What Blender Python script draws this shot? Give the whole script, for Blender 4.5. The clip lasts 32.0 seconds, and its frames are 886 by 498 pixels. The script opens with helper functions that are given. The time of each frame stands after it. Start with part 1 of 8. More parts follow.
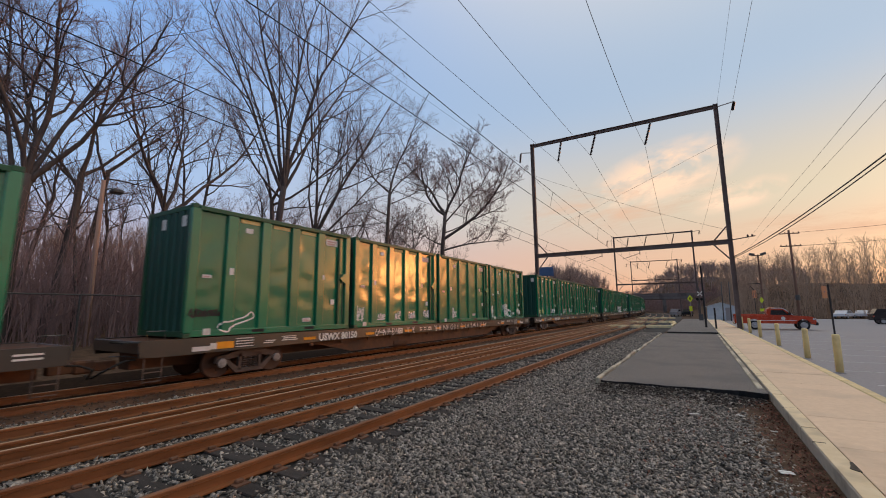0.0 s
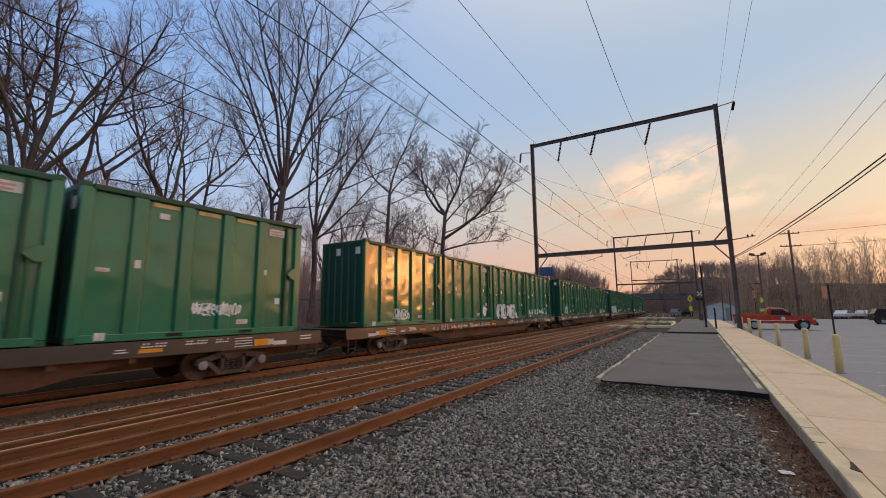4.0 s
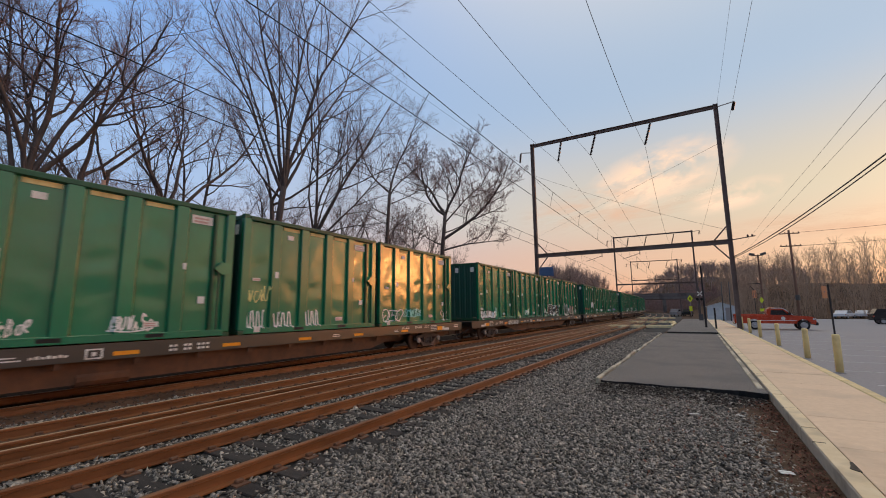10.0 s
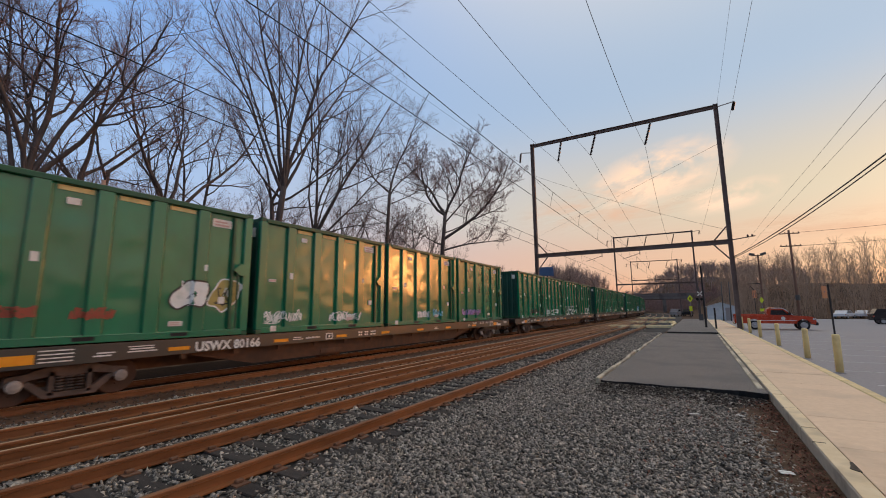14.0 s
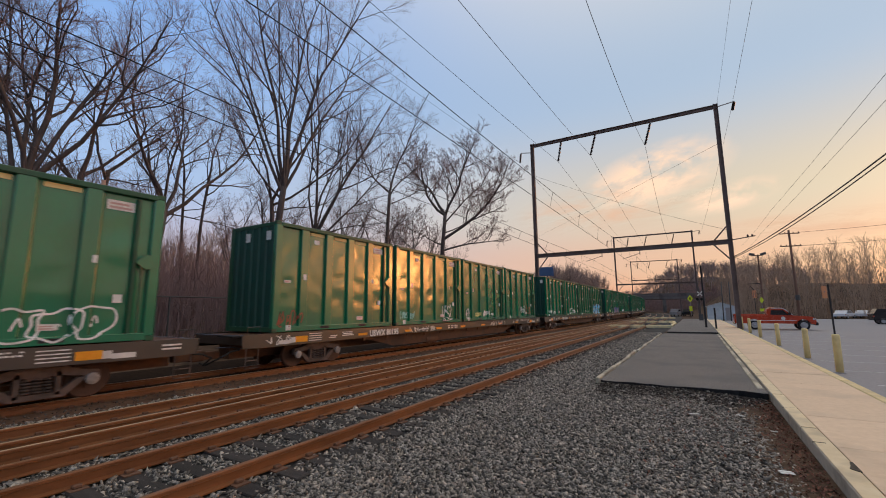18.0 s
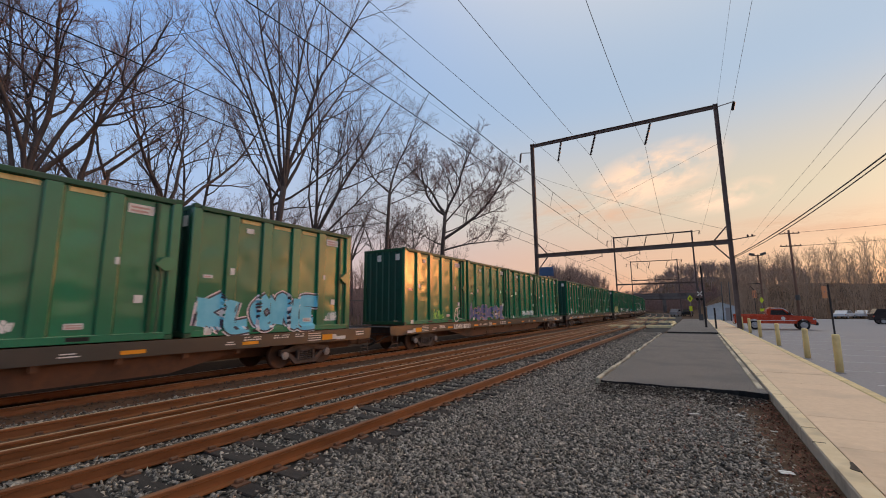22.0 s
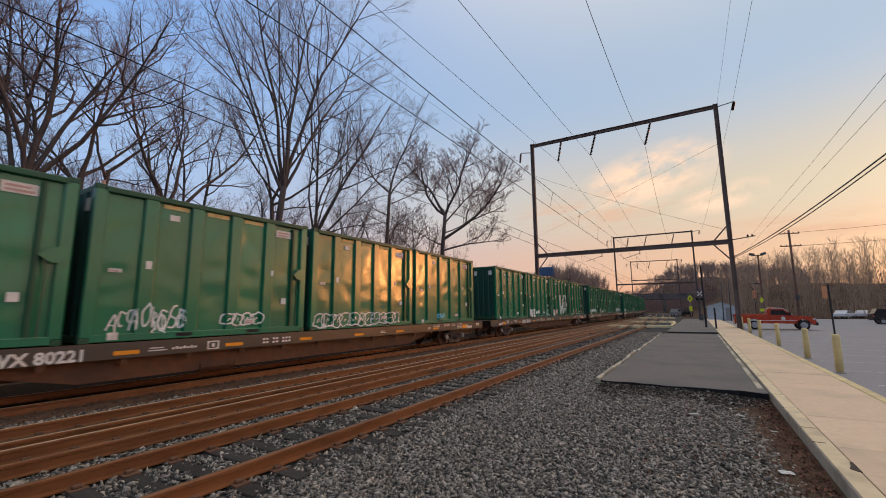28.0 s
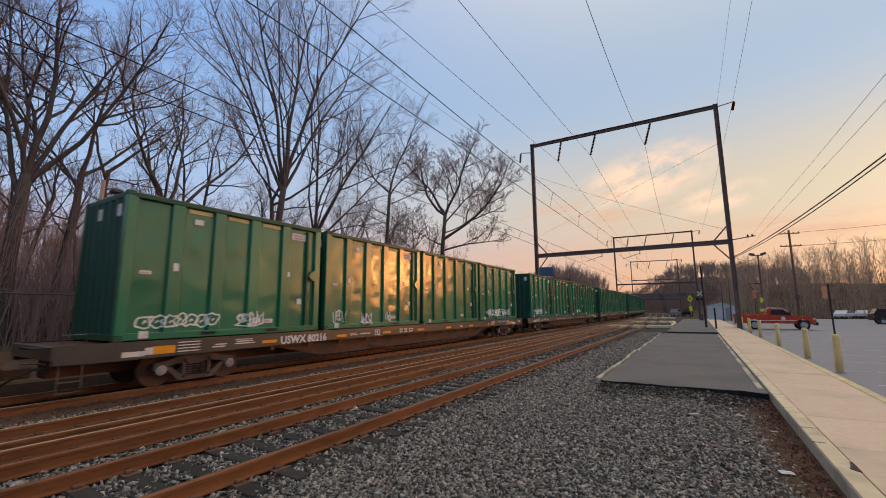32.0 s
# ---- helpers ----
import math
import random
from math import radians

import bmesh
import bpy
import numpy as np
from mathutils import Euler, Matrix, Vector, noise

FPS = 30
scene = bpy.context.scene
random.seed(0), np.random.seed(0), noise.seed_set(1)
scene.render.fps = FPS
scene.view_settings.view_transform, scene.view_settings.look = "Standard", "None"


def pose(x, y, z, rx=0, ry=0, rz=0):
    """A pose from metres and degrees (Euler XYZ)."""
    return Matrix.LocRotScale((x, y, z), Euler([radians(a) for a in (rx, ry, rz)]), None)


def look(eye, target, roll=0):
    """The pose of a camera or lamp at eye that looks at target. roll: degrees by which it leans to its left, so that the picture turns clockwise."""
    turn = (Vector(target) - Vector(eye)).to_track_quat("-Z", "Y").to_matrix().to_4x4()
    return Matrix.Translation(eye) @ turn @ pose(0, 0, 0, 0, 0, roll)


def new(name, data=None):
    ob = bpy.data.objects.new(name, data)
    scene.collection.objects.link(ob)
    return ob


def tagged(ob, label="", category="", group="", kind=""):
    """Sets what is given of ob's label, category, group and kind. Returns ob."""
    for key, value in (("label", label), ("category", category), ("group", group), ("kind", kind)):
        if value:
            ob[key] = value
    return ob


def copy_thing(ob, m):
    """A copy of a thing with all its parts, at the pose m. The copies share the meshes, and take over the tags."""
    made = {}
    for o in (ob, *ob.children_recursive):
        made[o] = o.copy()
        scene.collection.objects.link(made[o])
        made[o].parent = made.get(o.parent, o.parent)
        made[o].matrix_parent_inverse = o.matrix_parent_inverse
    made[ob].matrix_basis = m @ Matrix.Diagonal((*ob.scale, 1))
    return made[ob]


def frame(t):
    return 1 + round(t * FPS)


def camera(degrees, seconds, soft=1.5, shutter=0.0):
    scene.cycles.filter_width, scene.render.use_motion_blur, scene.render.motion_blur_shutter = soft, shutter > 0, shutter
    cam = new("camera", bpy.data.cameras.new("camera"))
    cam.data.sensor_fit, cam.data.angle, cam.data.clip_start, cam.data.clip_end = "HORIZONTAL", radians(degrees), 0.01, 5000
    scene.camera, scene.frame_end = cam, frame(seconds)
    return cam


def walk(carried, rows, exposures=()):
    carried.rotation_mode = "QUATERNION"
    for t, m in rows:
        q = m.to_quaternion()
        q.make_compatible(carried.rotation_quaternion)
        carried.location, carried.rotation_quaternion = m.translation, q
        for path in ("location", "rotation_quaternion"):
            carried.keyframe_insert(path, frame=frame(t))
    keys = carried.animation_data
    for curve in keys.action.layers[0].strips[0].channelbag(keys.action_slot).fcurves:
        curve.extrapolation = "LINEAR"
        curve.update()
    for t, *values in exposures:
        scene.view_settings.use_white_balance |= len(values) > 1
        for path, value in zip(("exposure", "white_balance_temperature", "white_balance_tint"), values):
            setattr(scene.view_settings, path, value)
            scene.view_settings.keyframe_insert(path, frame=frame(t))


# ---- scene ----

# ---- camera ----
cam = camera(94.02, 32.0, soft=1.0, shutter=0.14)
EYE = pose(0, 0, 2.06, 98.386, 0, 31.298) @ pose(0, 0, 0, 0, 0, -0.443)
walk(cam, [(0.0, EYE), (32.0, EYE)])

# ---- world, sun, exposure ----
SUN_AZ, SUN_EL = radians(37), radians(4.5)
world = bpy.data.worlds.new("evening_sky")
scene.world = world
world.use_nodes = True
wn, wl = world.node_tree.nodes, world.node_tree.links
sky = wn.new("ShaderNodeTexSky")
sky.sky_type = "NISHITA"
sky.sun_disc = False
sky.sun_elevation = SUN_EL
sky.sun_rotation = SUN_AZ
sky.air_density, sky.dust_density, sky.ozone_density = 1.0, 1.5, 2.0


def wmath(op, a, b=None, clamp=False):
    n = wn.new("ShaderNodeMath")
    n.operation, n.use_clamp = op, clamp
    for i, v in enumerate((a, b)):
        if v is None:
            continue
        if isinstance(v, (int, float)):
            n.inputs[i].default_value = v
        else:
            wl.new(v, n.inputs[i])
    return n.outputs[0]


def wramp(fac, stops):
    n = wn.new("ShaderNodeValToRGB")
    n.color_ramp.interpolation = "EASE"
    el = n.color_ramp.elements
    while len(el) < len(stops):
        el.new(0.5)
    for q, (p, c) in zip(el, stops):
        q.position, q.color = p, (*c, 1)
    wl.new(fac, n.inputs[0])
    return n.outputs[0]


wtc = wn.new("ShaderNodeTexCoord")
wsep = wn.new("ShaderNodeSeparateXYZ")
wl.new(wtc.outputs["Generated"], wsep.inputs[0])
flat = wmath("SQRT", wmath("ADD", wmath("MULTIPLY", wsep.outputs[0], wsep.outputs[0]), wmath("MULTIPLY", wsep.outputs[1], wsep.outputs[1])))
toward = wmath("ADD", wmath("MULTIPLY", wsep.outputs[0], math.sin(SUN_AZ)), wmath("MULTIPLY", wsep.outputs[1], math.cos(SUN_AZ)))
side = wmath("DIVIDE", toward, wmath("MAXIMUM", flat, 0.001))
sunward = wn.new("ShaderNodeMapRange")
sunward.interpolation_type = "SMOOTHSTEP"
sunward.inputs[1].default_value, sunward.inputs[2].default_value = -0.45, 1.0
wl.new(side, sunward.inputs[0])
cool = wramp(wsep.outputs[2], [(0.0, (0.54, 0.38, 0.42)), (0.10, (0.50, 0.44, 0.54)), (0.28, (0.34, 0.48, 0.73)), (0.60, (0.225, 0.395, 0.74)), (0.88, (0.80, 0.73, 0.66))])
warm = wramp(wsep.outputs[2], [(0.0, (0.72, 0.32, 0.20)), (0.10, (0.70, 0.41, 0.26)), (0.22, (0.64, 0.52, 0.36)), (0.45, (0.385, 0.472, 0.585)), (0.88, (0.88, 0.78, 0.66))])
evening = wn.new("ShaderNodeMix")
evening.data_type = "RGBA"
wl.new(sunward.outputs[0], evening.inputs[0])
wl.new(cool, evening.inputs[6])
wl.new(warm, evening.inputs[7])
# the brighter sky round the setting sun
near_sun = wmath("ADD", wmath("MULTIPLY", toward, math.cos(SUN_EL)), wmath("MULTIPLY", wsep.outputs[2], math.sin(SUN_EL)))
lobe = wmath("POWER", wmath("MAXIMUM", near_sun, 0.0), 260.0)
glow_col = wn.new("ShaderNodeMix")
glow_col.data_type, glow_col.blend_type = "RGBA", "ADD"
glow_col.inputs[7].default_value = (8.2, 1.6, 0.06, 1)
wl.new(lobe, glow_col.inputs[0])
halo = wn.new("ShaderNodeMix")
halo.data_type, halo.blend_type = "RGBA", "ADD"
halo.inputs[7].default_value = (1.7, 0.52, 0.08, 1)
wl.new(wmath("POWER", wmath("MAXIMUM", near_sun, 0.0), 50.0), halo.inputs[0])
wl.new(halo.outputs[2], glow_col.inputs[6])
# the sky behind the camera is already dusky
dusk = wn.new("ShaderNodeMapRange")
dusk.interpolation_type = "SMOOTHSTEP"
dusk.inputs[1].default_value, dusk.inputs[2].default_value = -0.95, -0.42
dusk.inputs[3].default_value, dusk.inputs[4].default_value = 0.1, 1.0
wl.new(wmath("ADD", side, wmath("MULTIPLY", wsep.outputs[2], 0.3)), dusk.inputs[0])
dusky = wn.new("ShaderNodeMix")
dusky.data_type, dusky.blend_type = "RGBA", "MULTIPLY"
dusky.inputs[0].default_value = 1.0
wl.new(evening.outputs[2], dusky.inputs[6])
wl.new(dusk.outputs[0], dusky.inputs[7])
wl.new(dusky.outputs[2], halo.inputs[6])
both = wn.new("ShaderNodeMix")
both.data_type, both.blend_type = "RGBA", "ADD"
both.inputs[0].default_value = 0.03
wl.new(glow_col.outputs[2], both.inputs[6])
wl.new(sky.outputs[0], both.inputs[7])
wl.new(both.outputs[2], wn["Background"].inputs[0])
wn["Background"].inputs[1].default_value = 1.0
sun = new("sun", bpy.data.lights.new("sun", "SUN"))
sun.data.energy, sun.data.angle, sun.data.color = 0.16, radians(5.0), (1.0, 0.42, 0.12)
sun.matrix_world = look((math.sin(SUN_AZ) * 50, math.cos(SUN_AZ) * 50, math.tan(SUN_EL) * 50), (0, 0, 0))
scene.view_settings.exposure = 0.12

# ---- helpers of this scene ----
rng = random.Random(7)
nrg = np.random.default_rng(11)


class Mb:
    """A small mesh builder: points and faces, joined into one mesh."""

    def __init__(self):
        self.v, self.f = [], []

    def add(self, pts, faces):
        n = len(self.v)
        self.v += [tuple(p) for p in pts]
        self.f += [tuple(n + i for i in q) for q in faces]
        return self

    def box(self, x0, x1, y0, y1, z0, z1, c=0.0):
        if c <= 0:
            p = [(x, y, z) for x in (x0, x1) for y in (y0, y1) for z in (z0, z1)]
            return self.add(p, [(0, 1, 3, 2), (4, 6, 7, 5), (0, 4, 5, 1), (2, 3, 7, 6), (0, 2, 6, 4), (1, 5, 7, 3)])
        lo, hi = (x0, y0, z0), (x1, y1, z1)
        mid = [(a + b) / 2 for a, b in zip(lo, hi)]
        pts, ix = [], {}
        for s in [(a, b, d) for a in (0, 1) for b in (0, 1) for d in (0, 1)]:
            for k in range(3):
                p = [(hi[i] - (c if i != k else 0)) if s[i] else (lo[i] + (c if i != k else 0)) for i in range(3)]
                ix[s, k] = len(pts)
                pts.append(p)
        fs = []
        for k in range(3):
            i, j = (k + 1) % 3, (k + 2) % 3
            for s in (0, 1):
                q = []
                for a, b in ((0, 0), (1, 0), (1, 1), (0, 1)):
                    e = [0, 0, 0]
                    e[k], e[i], e[j] = s, a, b
                    q.append(ix[tuple(e), k])
                fs.append(q)
            for a in (0, 1):
                for b in (0, 1):
                    e0, e1 = [0, 0, 0], [0, 0, 0]
                    e0[i], e0[j], e1[i], e1[j] = a, b, a, b
                    e1[k] = 1
                    e0, e1 = tuple(e0), tuple(e1)
                    fs.append([ix[e0, i], ix[e1, i], ix[e1, j], ix[e0, j]])
        for s in [(a, b, d) for a in (0, 1) for b in (0, 1) for d in (0, 1)]:
            fs.append([ix[s, 0], ix[s, 1], ix[s, 2]])
        out = []
        for q in fs:
            a, b, d = (Vector(pts[i]) for i in q[:3])
            cen = sum((Vector(pts[i]) for i in q), Vector()) / len(q)
            out.append(q if (b - a).cross(d - a).dot(cen - Vector(mid)) > 0 else q[::-1])
        return self.add(pts, out)

    def tube(self, path, radii, n=8, cap=True):
        path = [Vector(p) for p in path]
        if not isinstance(radii, (list, tuple)):
            radii = [radii] * len(path)
        pts, fs = [], []
        t0 = (path[1] - path[0]).normalized()
        u = t0.orthogonal().normalized()
        for i, p in enumerate(path):
            t = (path[min(i + 1, len(path) - 1)] - path[max(i - 1, 0)]).normalized()
            u = (u - t * u.dot(t)).normalized()
            w = t.cross(u)
            for k in range(n):
                a = 2 * math.pi * k / n
                pts.append(p + (u * math.cos(a) + w * math.sin(a)) * radii[i])
        for i in range(len(path) - 1):
            for k in range(n):
                a, b = i * n + k, i * n + (k + 1) % n
                fs.append((a, b, b + n, a + n))
        if cap:
            fs.append(tuple(range(n))[::-1])
            fs.append(tuple(range((len(path) - 1) * n, len(path) * n)))
        return self.add(pts, fs)

    def prism(self, prof, axis, a, b):
        """A closed profile (anticlockwise, in the two other axes in order) drawn out along an axis."""
        n = len(prof)
        pts = []
        for s in (a, b):
            for p, q in prof:
                pts.append({"x": (s, p, q), "y": (p, s, q), "z": (p, q, s)}[axis])
        fs = [tuple(range(n))[::-1], tuple(range(n, 2 * n))] + [(i, (i + 1) % n, (i + 1) % n + n, i + n) for i in range(n)]
        if axis == "y":
            fs = [q[::-1] for q in fs]
        return self.add(pts, fs)

    def lathe(self, prof, n=16, axis="z", at=(0, 0, 0)):
        """prof: rows of radius and height."""
        pts, fs = [], []
        for r, h in prof:
            for k in range(n):
                a = 2 * math.pi * k / n
                c, s = r * math.cos(a), r * math.sin(a)
                p = {"z": (c, s, h), "x": (h, c, s), "y": (s, h, c)}[axis]
                pts.append((p[0] + at[0], p[1] + at[1], p[2] + at[2]))
        for i in range(len(prof) - 1):
            for k in range(n):
                a, b = i * n + k, i * n + (k + 1) % n
                fs.append((a, b, b + n, a + n))
        fs.append(tuple(range(n))[::-1])
        fs.append(tuple(range((len(prof) - 1) * n, len(prof) * n)))
        return self.add(pts, fs)

    def mesh(self, name, material, smooth=False):
        me = bpy.data.meshes.new(name)
        me.from_pydata(self.v, [], self.f)
        me.materials.append(material)
        if smooth:
            me.polygons.foreach_set("use_smooth", [True] * len(me.polygons))
        me.update()
        return me


def thing(name, m=None, label="", category="", group="", kind=""):
    ob = new(name)
    ob.empty_display_size = 0.3
    if m is not None:
        ob.matrix_basis = m
    return tagged(ob, label, category, group, kind)


def part(name, mb, material, parent, label="", smooth=False, at=None):
    me = mb if isinstance(mb, bpy.types.Mesh) else mb.mesh(name, material, smooth)
    ob = new(name, me)
    ob.parent = parent
    if at is not None:
        ob.matrix_basis = at
    if label:
        ob["label"] = label
    return ob


def single(name, mb, material, label, category, group="", kind="", smooth=False, m=None):
    """A thing that is one mesh."""
    me = mb if isinstance(mb, bpy.types.Mesh) else mb.mesh(name, material, smooth)
    ob = new(name, me)
    if m is not None:
        ob.matrix_basis = m
    return tagged(ob, label, category, group, kind)


def mk(name, c1, c2, scale=4.0, rough=(0.7, 0.9), metal=0.0, bump=0.2, fine=60.0, stain=None, stain_scale=0.6, stain_amount=0.45,
       stretch=(1, 1, 1), rand=0.0, depth=0.01, island=0.0, spec=0.5):
    """A surface with grain at two scales: c1 and c2 mixed by noise, stain by wide noise, fine relief."""
    m = bpy.data.materials.new(name)
    m.use_nodes = True
    nt = m.node_tree
    nd, ln = nt.nodes, nt.links
    bs = nd["Principled BSDF"]
    tc = nd.new("ShaderNodeTexCoord")
    mp = nd.new("ShaderNodeMapping")
    mp.inputs["Scale"].default_value = stretch
    ln.new(tc.outputs["Object"], mp.inputs[0])
    n1 = nd.new("ShaderNodeTexNoise")
    n1.inputs["Scale"].default_value, n1.inputs["Detail"].default_value, n1.inputs["Roughness"].default_value = scale, 6, 0.65
    ln.new(mp.outputs[0], n1.inputs[0])
    r1 = nd.new("ShaderNodeValToRGB")
    r1.color_ramp.elements[0].position, r1.color_ramp.elements[1].position = 0.32, 0.68
    r1.color_ramp.elements[0].color, r1.color_ramp.elements[1].color = (*c1, 1), (*c2, 1)
    ln.new(n1.outputs[0], r1.inputs[0])
    col = r1.outputs[0]
    if stain:
        n2 = nd.new("ShaderNodeTexNoise")
        n2.inputs["Scale"].default_value, n2.inputs["Detail"].default_value = stain_scale, 5
        ln.new(mp.outputs[0], n2.inputs[0])
        r2 = nd.new("ShaderNodeValToRGB")
        r2.color_ramp.elements[0].position, r2.color_ramp.elements[1].position = 0.48, 0.66
        r2.color_ramp.elements[0].color, r2.color_ramp.elements[1].color = (0, 0, 0, 1), (stain_amount,) * 3 + (1,)
        ln.new(n2.outputs[0], r2.inputs[0])
        mx = nd.new("ShaderNodeMix")
        mx.data_type = "RGBA"
        ln.new(r2.outputs[0], mx.inputs[0])
        ln.new(col, mx.inputs[6])
        mx.inputs[7].default_value = (*stain, 1)
        col = mx.outputs[2]
    if rand or island:
        src = nd.new("ShaderNodeObjectInfo").outputs["Random"] if rand else nd.new("ShaderNodeNewGeometry").outputs["Random Per Island"]
        amt = rand or island
        mr = nd.new("ShaderNodeMapRange")
        mr.inputs[3].default_value, mr.inputs[4].default_value = 1 - amt, 1 + amt
        ln.new(src, mr.inputs[0])
        hv = nd.new("ShaderNodeHueSaturation")
        ln.new(mr.outputs[0], hv.inputs["Value"])
        ln.new(col, hv.inputs["Color"])
        col = hv.outputs[0]
    ln.new(col, bs.inputs["Base Color"])
    rr = nd.new("ShaderNodeMapRange")
    rr.inputs[3].default_value, rr.inputs[4].default_value = rough
    ln.new(n1.outputs[0], rr.inputs[0])
    ln.new(rr.outputs[0], bs.inputs["Roughness"])
    bs.inputs["Metallic"].default_value = metal
    bs.inputs["Specular IOR Level"].default_value = spec
    if bump:
        n3 = nd.new("ShaderNodeTexNoise")
        n3.inputs["Scale"].default_value, n3.inputs["Detail"].default_value = fine, 4
        ln.new(mp.outputs[0], n3.inputs[0])
        bp = nd.new("ShaderNodeBump")
        bp.inputs["Strength"].default_value, bp.inputs["Distance"].default_value = bump, depth
        ln.new(n3.outputs[0], bp.inputs["Height"])
        ln.new(bp.outputs[0], bs.inputs["Normal"])
    return m


# ---- materials ----
M_GREEN = mk("green_container_paint", (0.002, 0.155, 0.067), (0.003, 0.202, 0.088), 1.2, (0.09, 0.17), 0.0, 0.10, 9.0, (0.035, 0.16, 0.085), 0.7, 0.35, (1, 1, 0.5), depth=0.006, rand=0.12, spec=0.45)
gp = M_GREEN.node_tree.nodes["Principled BSDF"]
gp.inputs["Coat Weight"].default_value, gp.inputs["Coat Roughness"].default_value = 0.85, 0.26
gp.inputs["Coat IOR"].default_value = 1.6
gp.inputs["Sheen Weight"].default_value, gp.inputs["Sheen Roughness"].default_value = 0.12, 0.30
gp.inputs["Sheen Tint"].default_value = (1.0, 0.82, 0.5, 1)
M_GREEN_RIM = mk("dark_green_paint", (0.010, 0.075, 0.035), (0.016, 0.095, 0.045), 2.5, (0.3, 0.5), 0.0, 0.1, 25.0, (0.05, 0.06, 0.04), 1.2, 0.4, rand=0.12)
# darker, bluer copy of the box green; the ends' shade is in the colour
M_GREEN_END = mk("teal_green_end_paint", (0.004, 0.060, 0.042), (0.007, 0.078, 0.052), 2.0, (0.4, 0.6), 0.0, 0.1, 20.0, (0.03, 0.05, 0.04), 0.9, 0.4)
M_YELLOW_STRIP = mk("faded_yellow_tape", (0.76, 0.61, 0.24), (0.86, 0.72, 0.34), 8, (0.5, 0.7), 0, 0.05, 40, (0.25, 0.2, 0.08), 3, 0.4)
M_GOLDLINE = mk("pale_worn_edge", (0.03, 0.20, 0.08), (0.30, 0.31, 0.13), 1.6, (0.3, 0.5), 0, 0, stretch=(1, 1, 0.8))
M_LABEL = mk("white_label", (0.74, 0.72, 0.67), (0.86, 0.84, 0.79), 9, (0.5, 0.7), 0, 0.03, 50, (0.42, 0.32, 0.28), 5, 0.4)
M_LABEL_INK = mk("label_ink", (0.10, 0.09, 0.09), (0.22, 0.14, 0.13), 14, (0.6, 0.8), 0, 0)
M_RED_INK = mk("faded_red_ink", (0.54, 0.32, 0.28), (0.60, 0.40, 0.35), 14, (0.6, 0.8), 0, 0)
M_BLACK = mk("black_hollow", (0.008, 0.008, 0.008), (0.014, 0.013, 0.012), 6, (0.7, 0.9), 0, 0.1)
M_SILL = mk("weathered_black_steel", (0.009, 0.008, 0.008), (0.021, 0.017, 0.015), 3.0, (0.30, 0.46), 0.0, 0.2, 40, (0.068, 0.032, 0.020), 0.45, 0.6, (1, 0.5, 1), rand=0.15, spec=0.8)
sp = M_SILL.node_tree.nodes["Principled BSDF"]
sp.inputs["Sheen Weight"].default_value, sp.inputs["Sheen Roughness"].default_value = 0.08, 0.3
sp.inputs["Coat Weight"].default_value, sp.inputs["Coat Roughness"].default_value = 1.0, 0.26
sp.inputs["Coat IOR"].default_value = 1.6
sp.inputs["Sheen Tint"].default_value = (1.0, 0.72, 0.5, 1)
M_RUSTY = mk("rusty_steel", (0.095, 0.038, 0.017), (0.165, 0.066, 0.028), 5.0, (0.6, 0.85), 0.0, 0.3, 50, (0.04, 0.025, 0.018), 0.8, 0.6, rand=0.15)
M_CAP = mk("pale_bearing_cap", (0.30, 0.26, 0.235), (0.44, 0.39, 0.355), 9, (0.5, 0.7), 0.2, 0.2, 60, (0.14, 0.09, 0.07), 3, 0.6)
M_BOGIE = mk("bogie_cast_steel", (0.105, 0.070, 0.055), (0.19, 0.125, 0.098), 7, (0.6, 0.85), 0.1, 0.3, 60, (0.03, 0.022, 0.018), 1.8, 0.6)
M_WHEEL = mk("brown_wheel_steel", (0.075, 0.034, 0.020), (0.115, 0.052, 0.03), 8, (0.5, 0.75), 0.2, 0.2, 60, (0.05, 0.03, 0.02), 2, 0.5)
M_ORANGE = mk("orange_reflector", (0.85, 0.30, 0.01), (0.92, 0.37, 0.02), 6, (0.3, 0.45), 0, 0.05, 80)
M_WHITE = mk("white_reflector", (0.70, 0.66, 0.62), (0.82, 0.78, 0.74), 6, (0.35, 0.55), 0, 0.05, 80, (0.4, 0.3, 0.25), 3, 0.4)
M_LETTER = mk("white_stencil_paint", (0.74, 0.72, 0.68), (0.84, 0.82, 0.78), 12, (0.5, 0.7), 0, 0, 40, (0.45, 0.36, 0.3), 4, 0.4)
M_SPRAY_W = mk("white_spray_paint", (0.84, 0.83, 0.80), (0.93, 0.92, 0.89), 10, (0.5, 0.7), 0, 0, 40, (0.30, 0.42, 0.34), 3, 0.5)
M_SPRAY_PINK = mk("pale_pink_spray_paint", (0.80, 0.70, 0.68), (0.88, 0.82, 0.80), 3, (0.4, 0.6), 0, 0, 40, (0.62, 0.60, 0.72), 1.5, 0.5)
M_SPRAY_DULL = mk("brown_pink_spray_paint", (0.34, 0.27, 0.22), (0.44, 0.35, 0.29), 3, (0.4, 0.6), 0, 0, 40, (0.20, 0.22, 0.15), 1.5, 0.5)
M_SPRAY_BLUE = mk("sky_blue_spray_paint", (0.14, 0.56, 0.76), (0.24, 0.66, 0.84), 3, (0.4, 0.6), 0, 0)
M_SPRAY_YELLOW = mk("pale_yellow_spray_paint", (0.62, 0.62, 0.20), (0.72, 0.70, 0.30), 3, (0.4, 0.6), 0, 0)
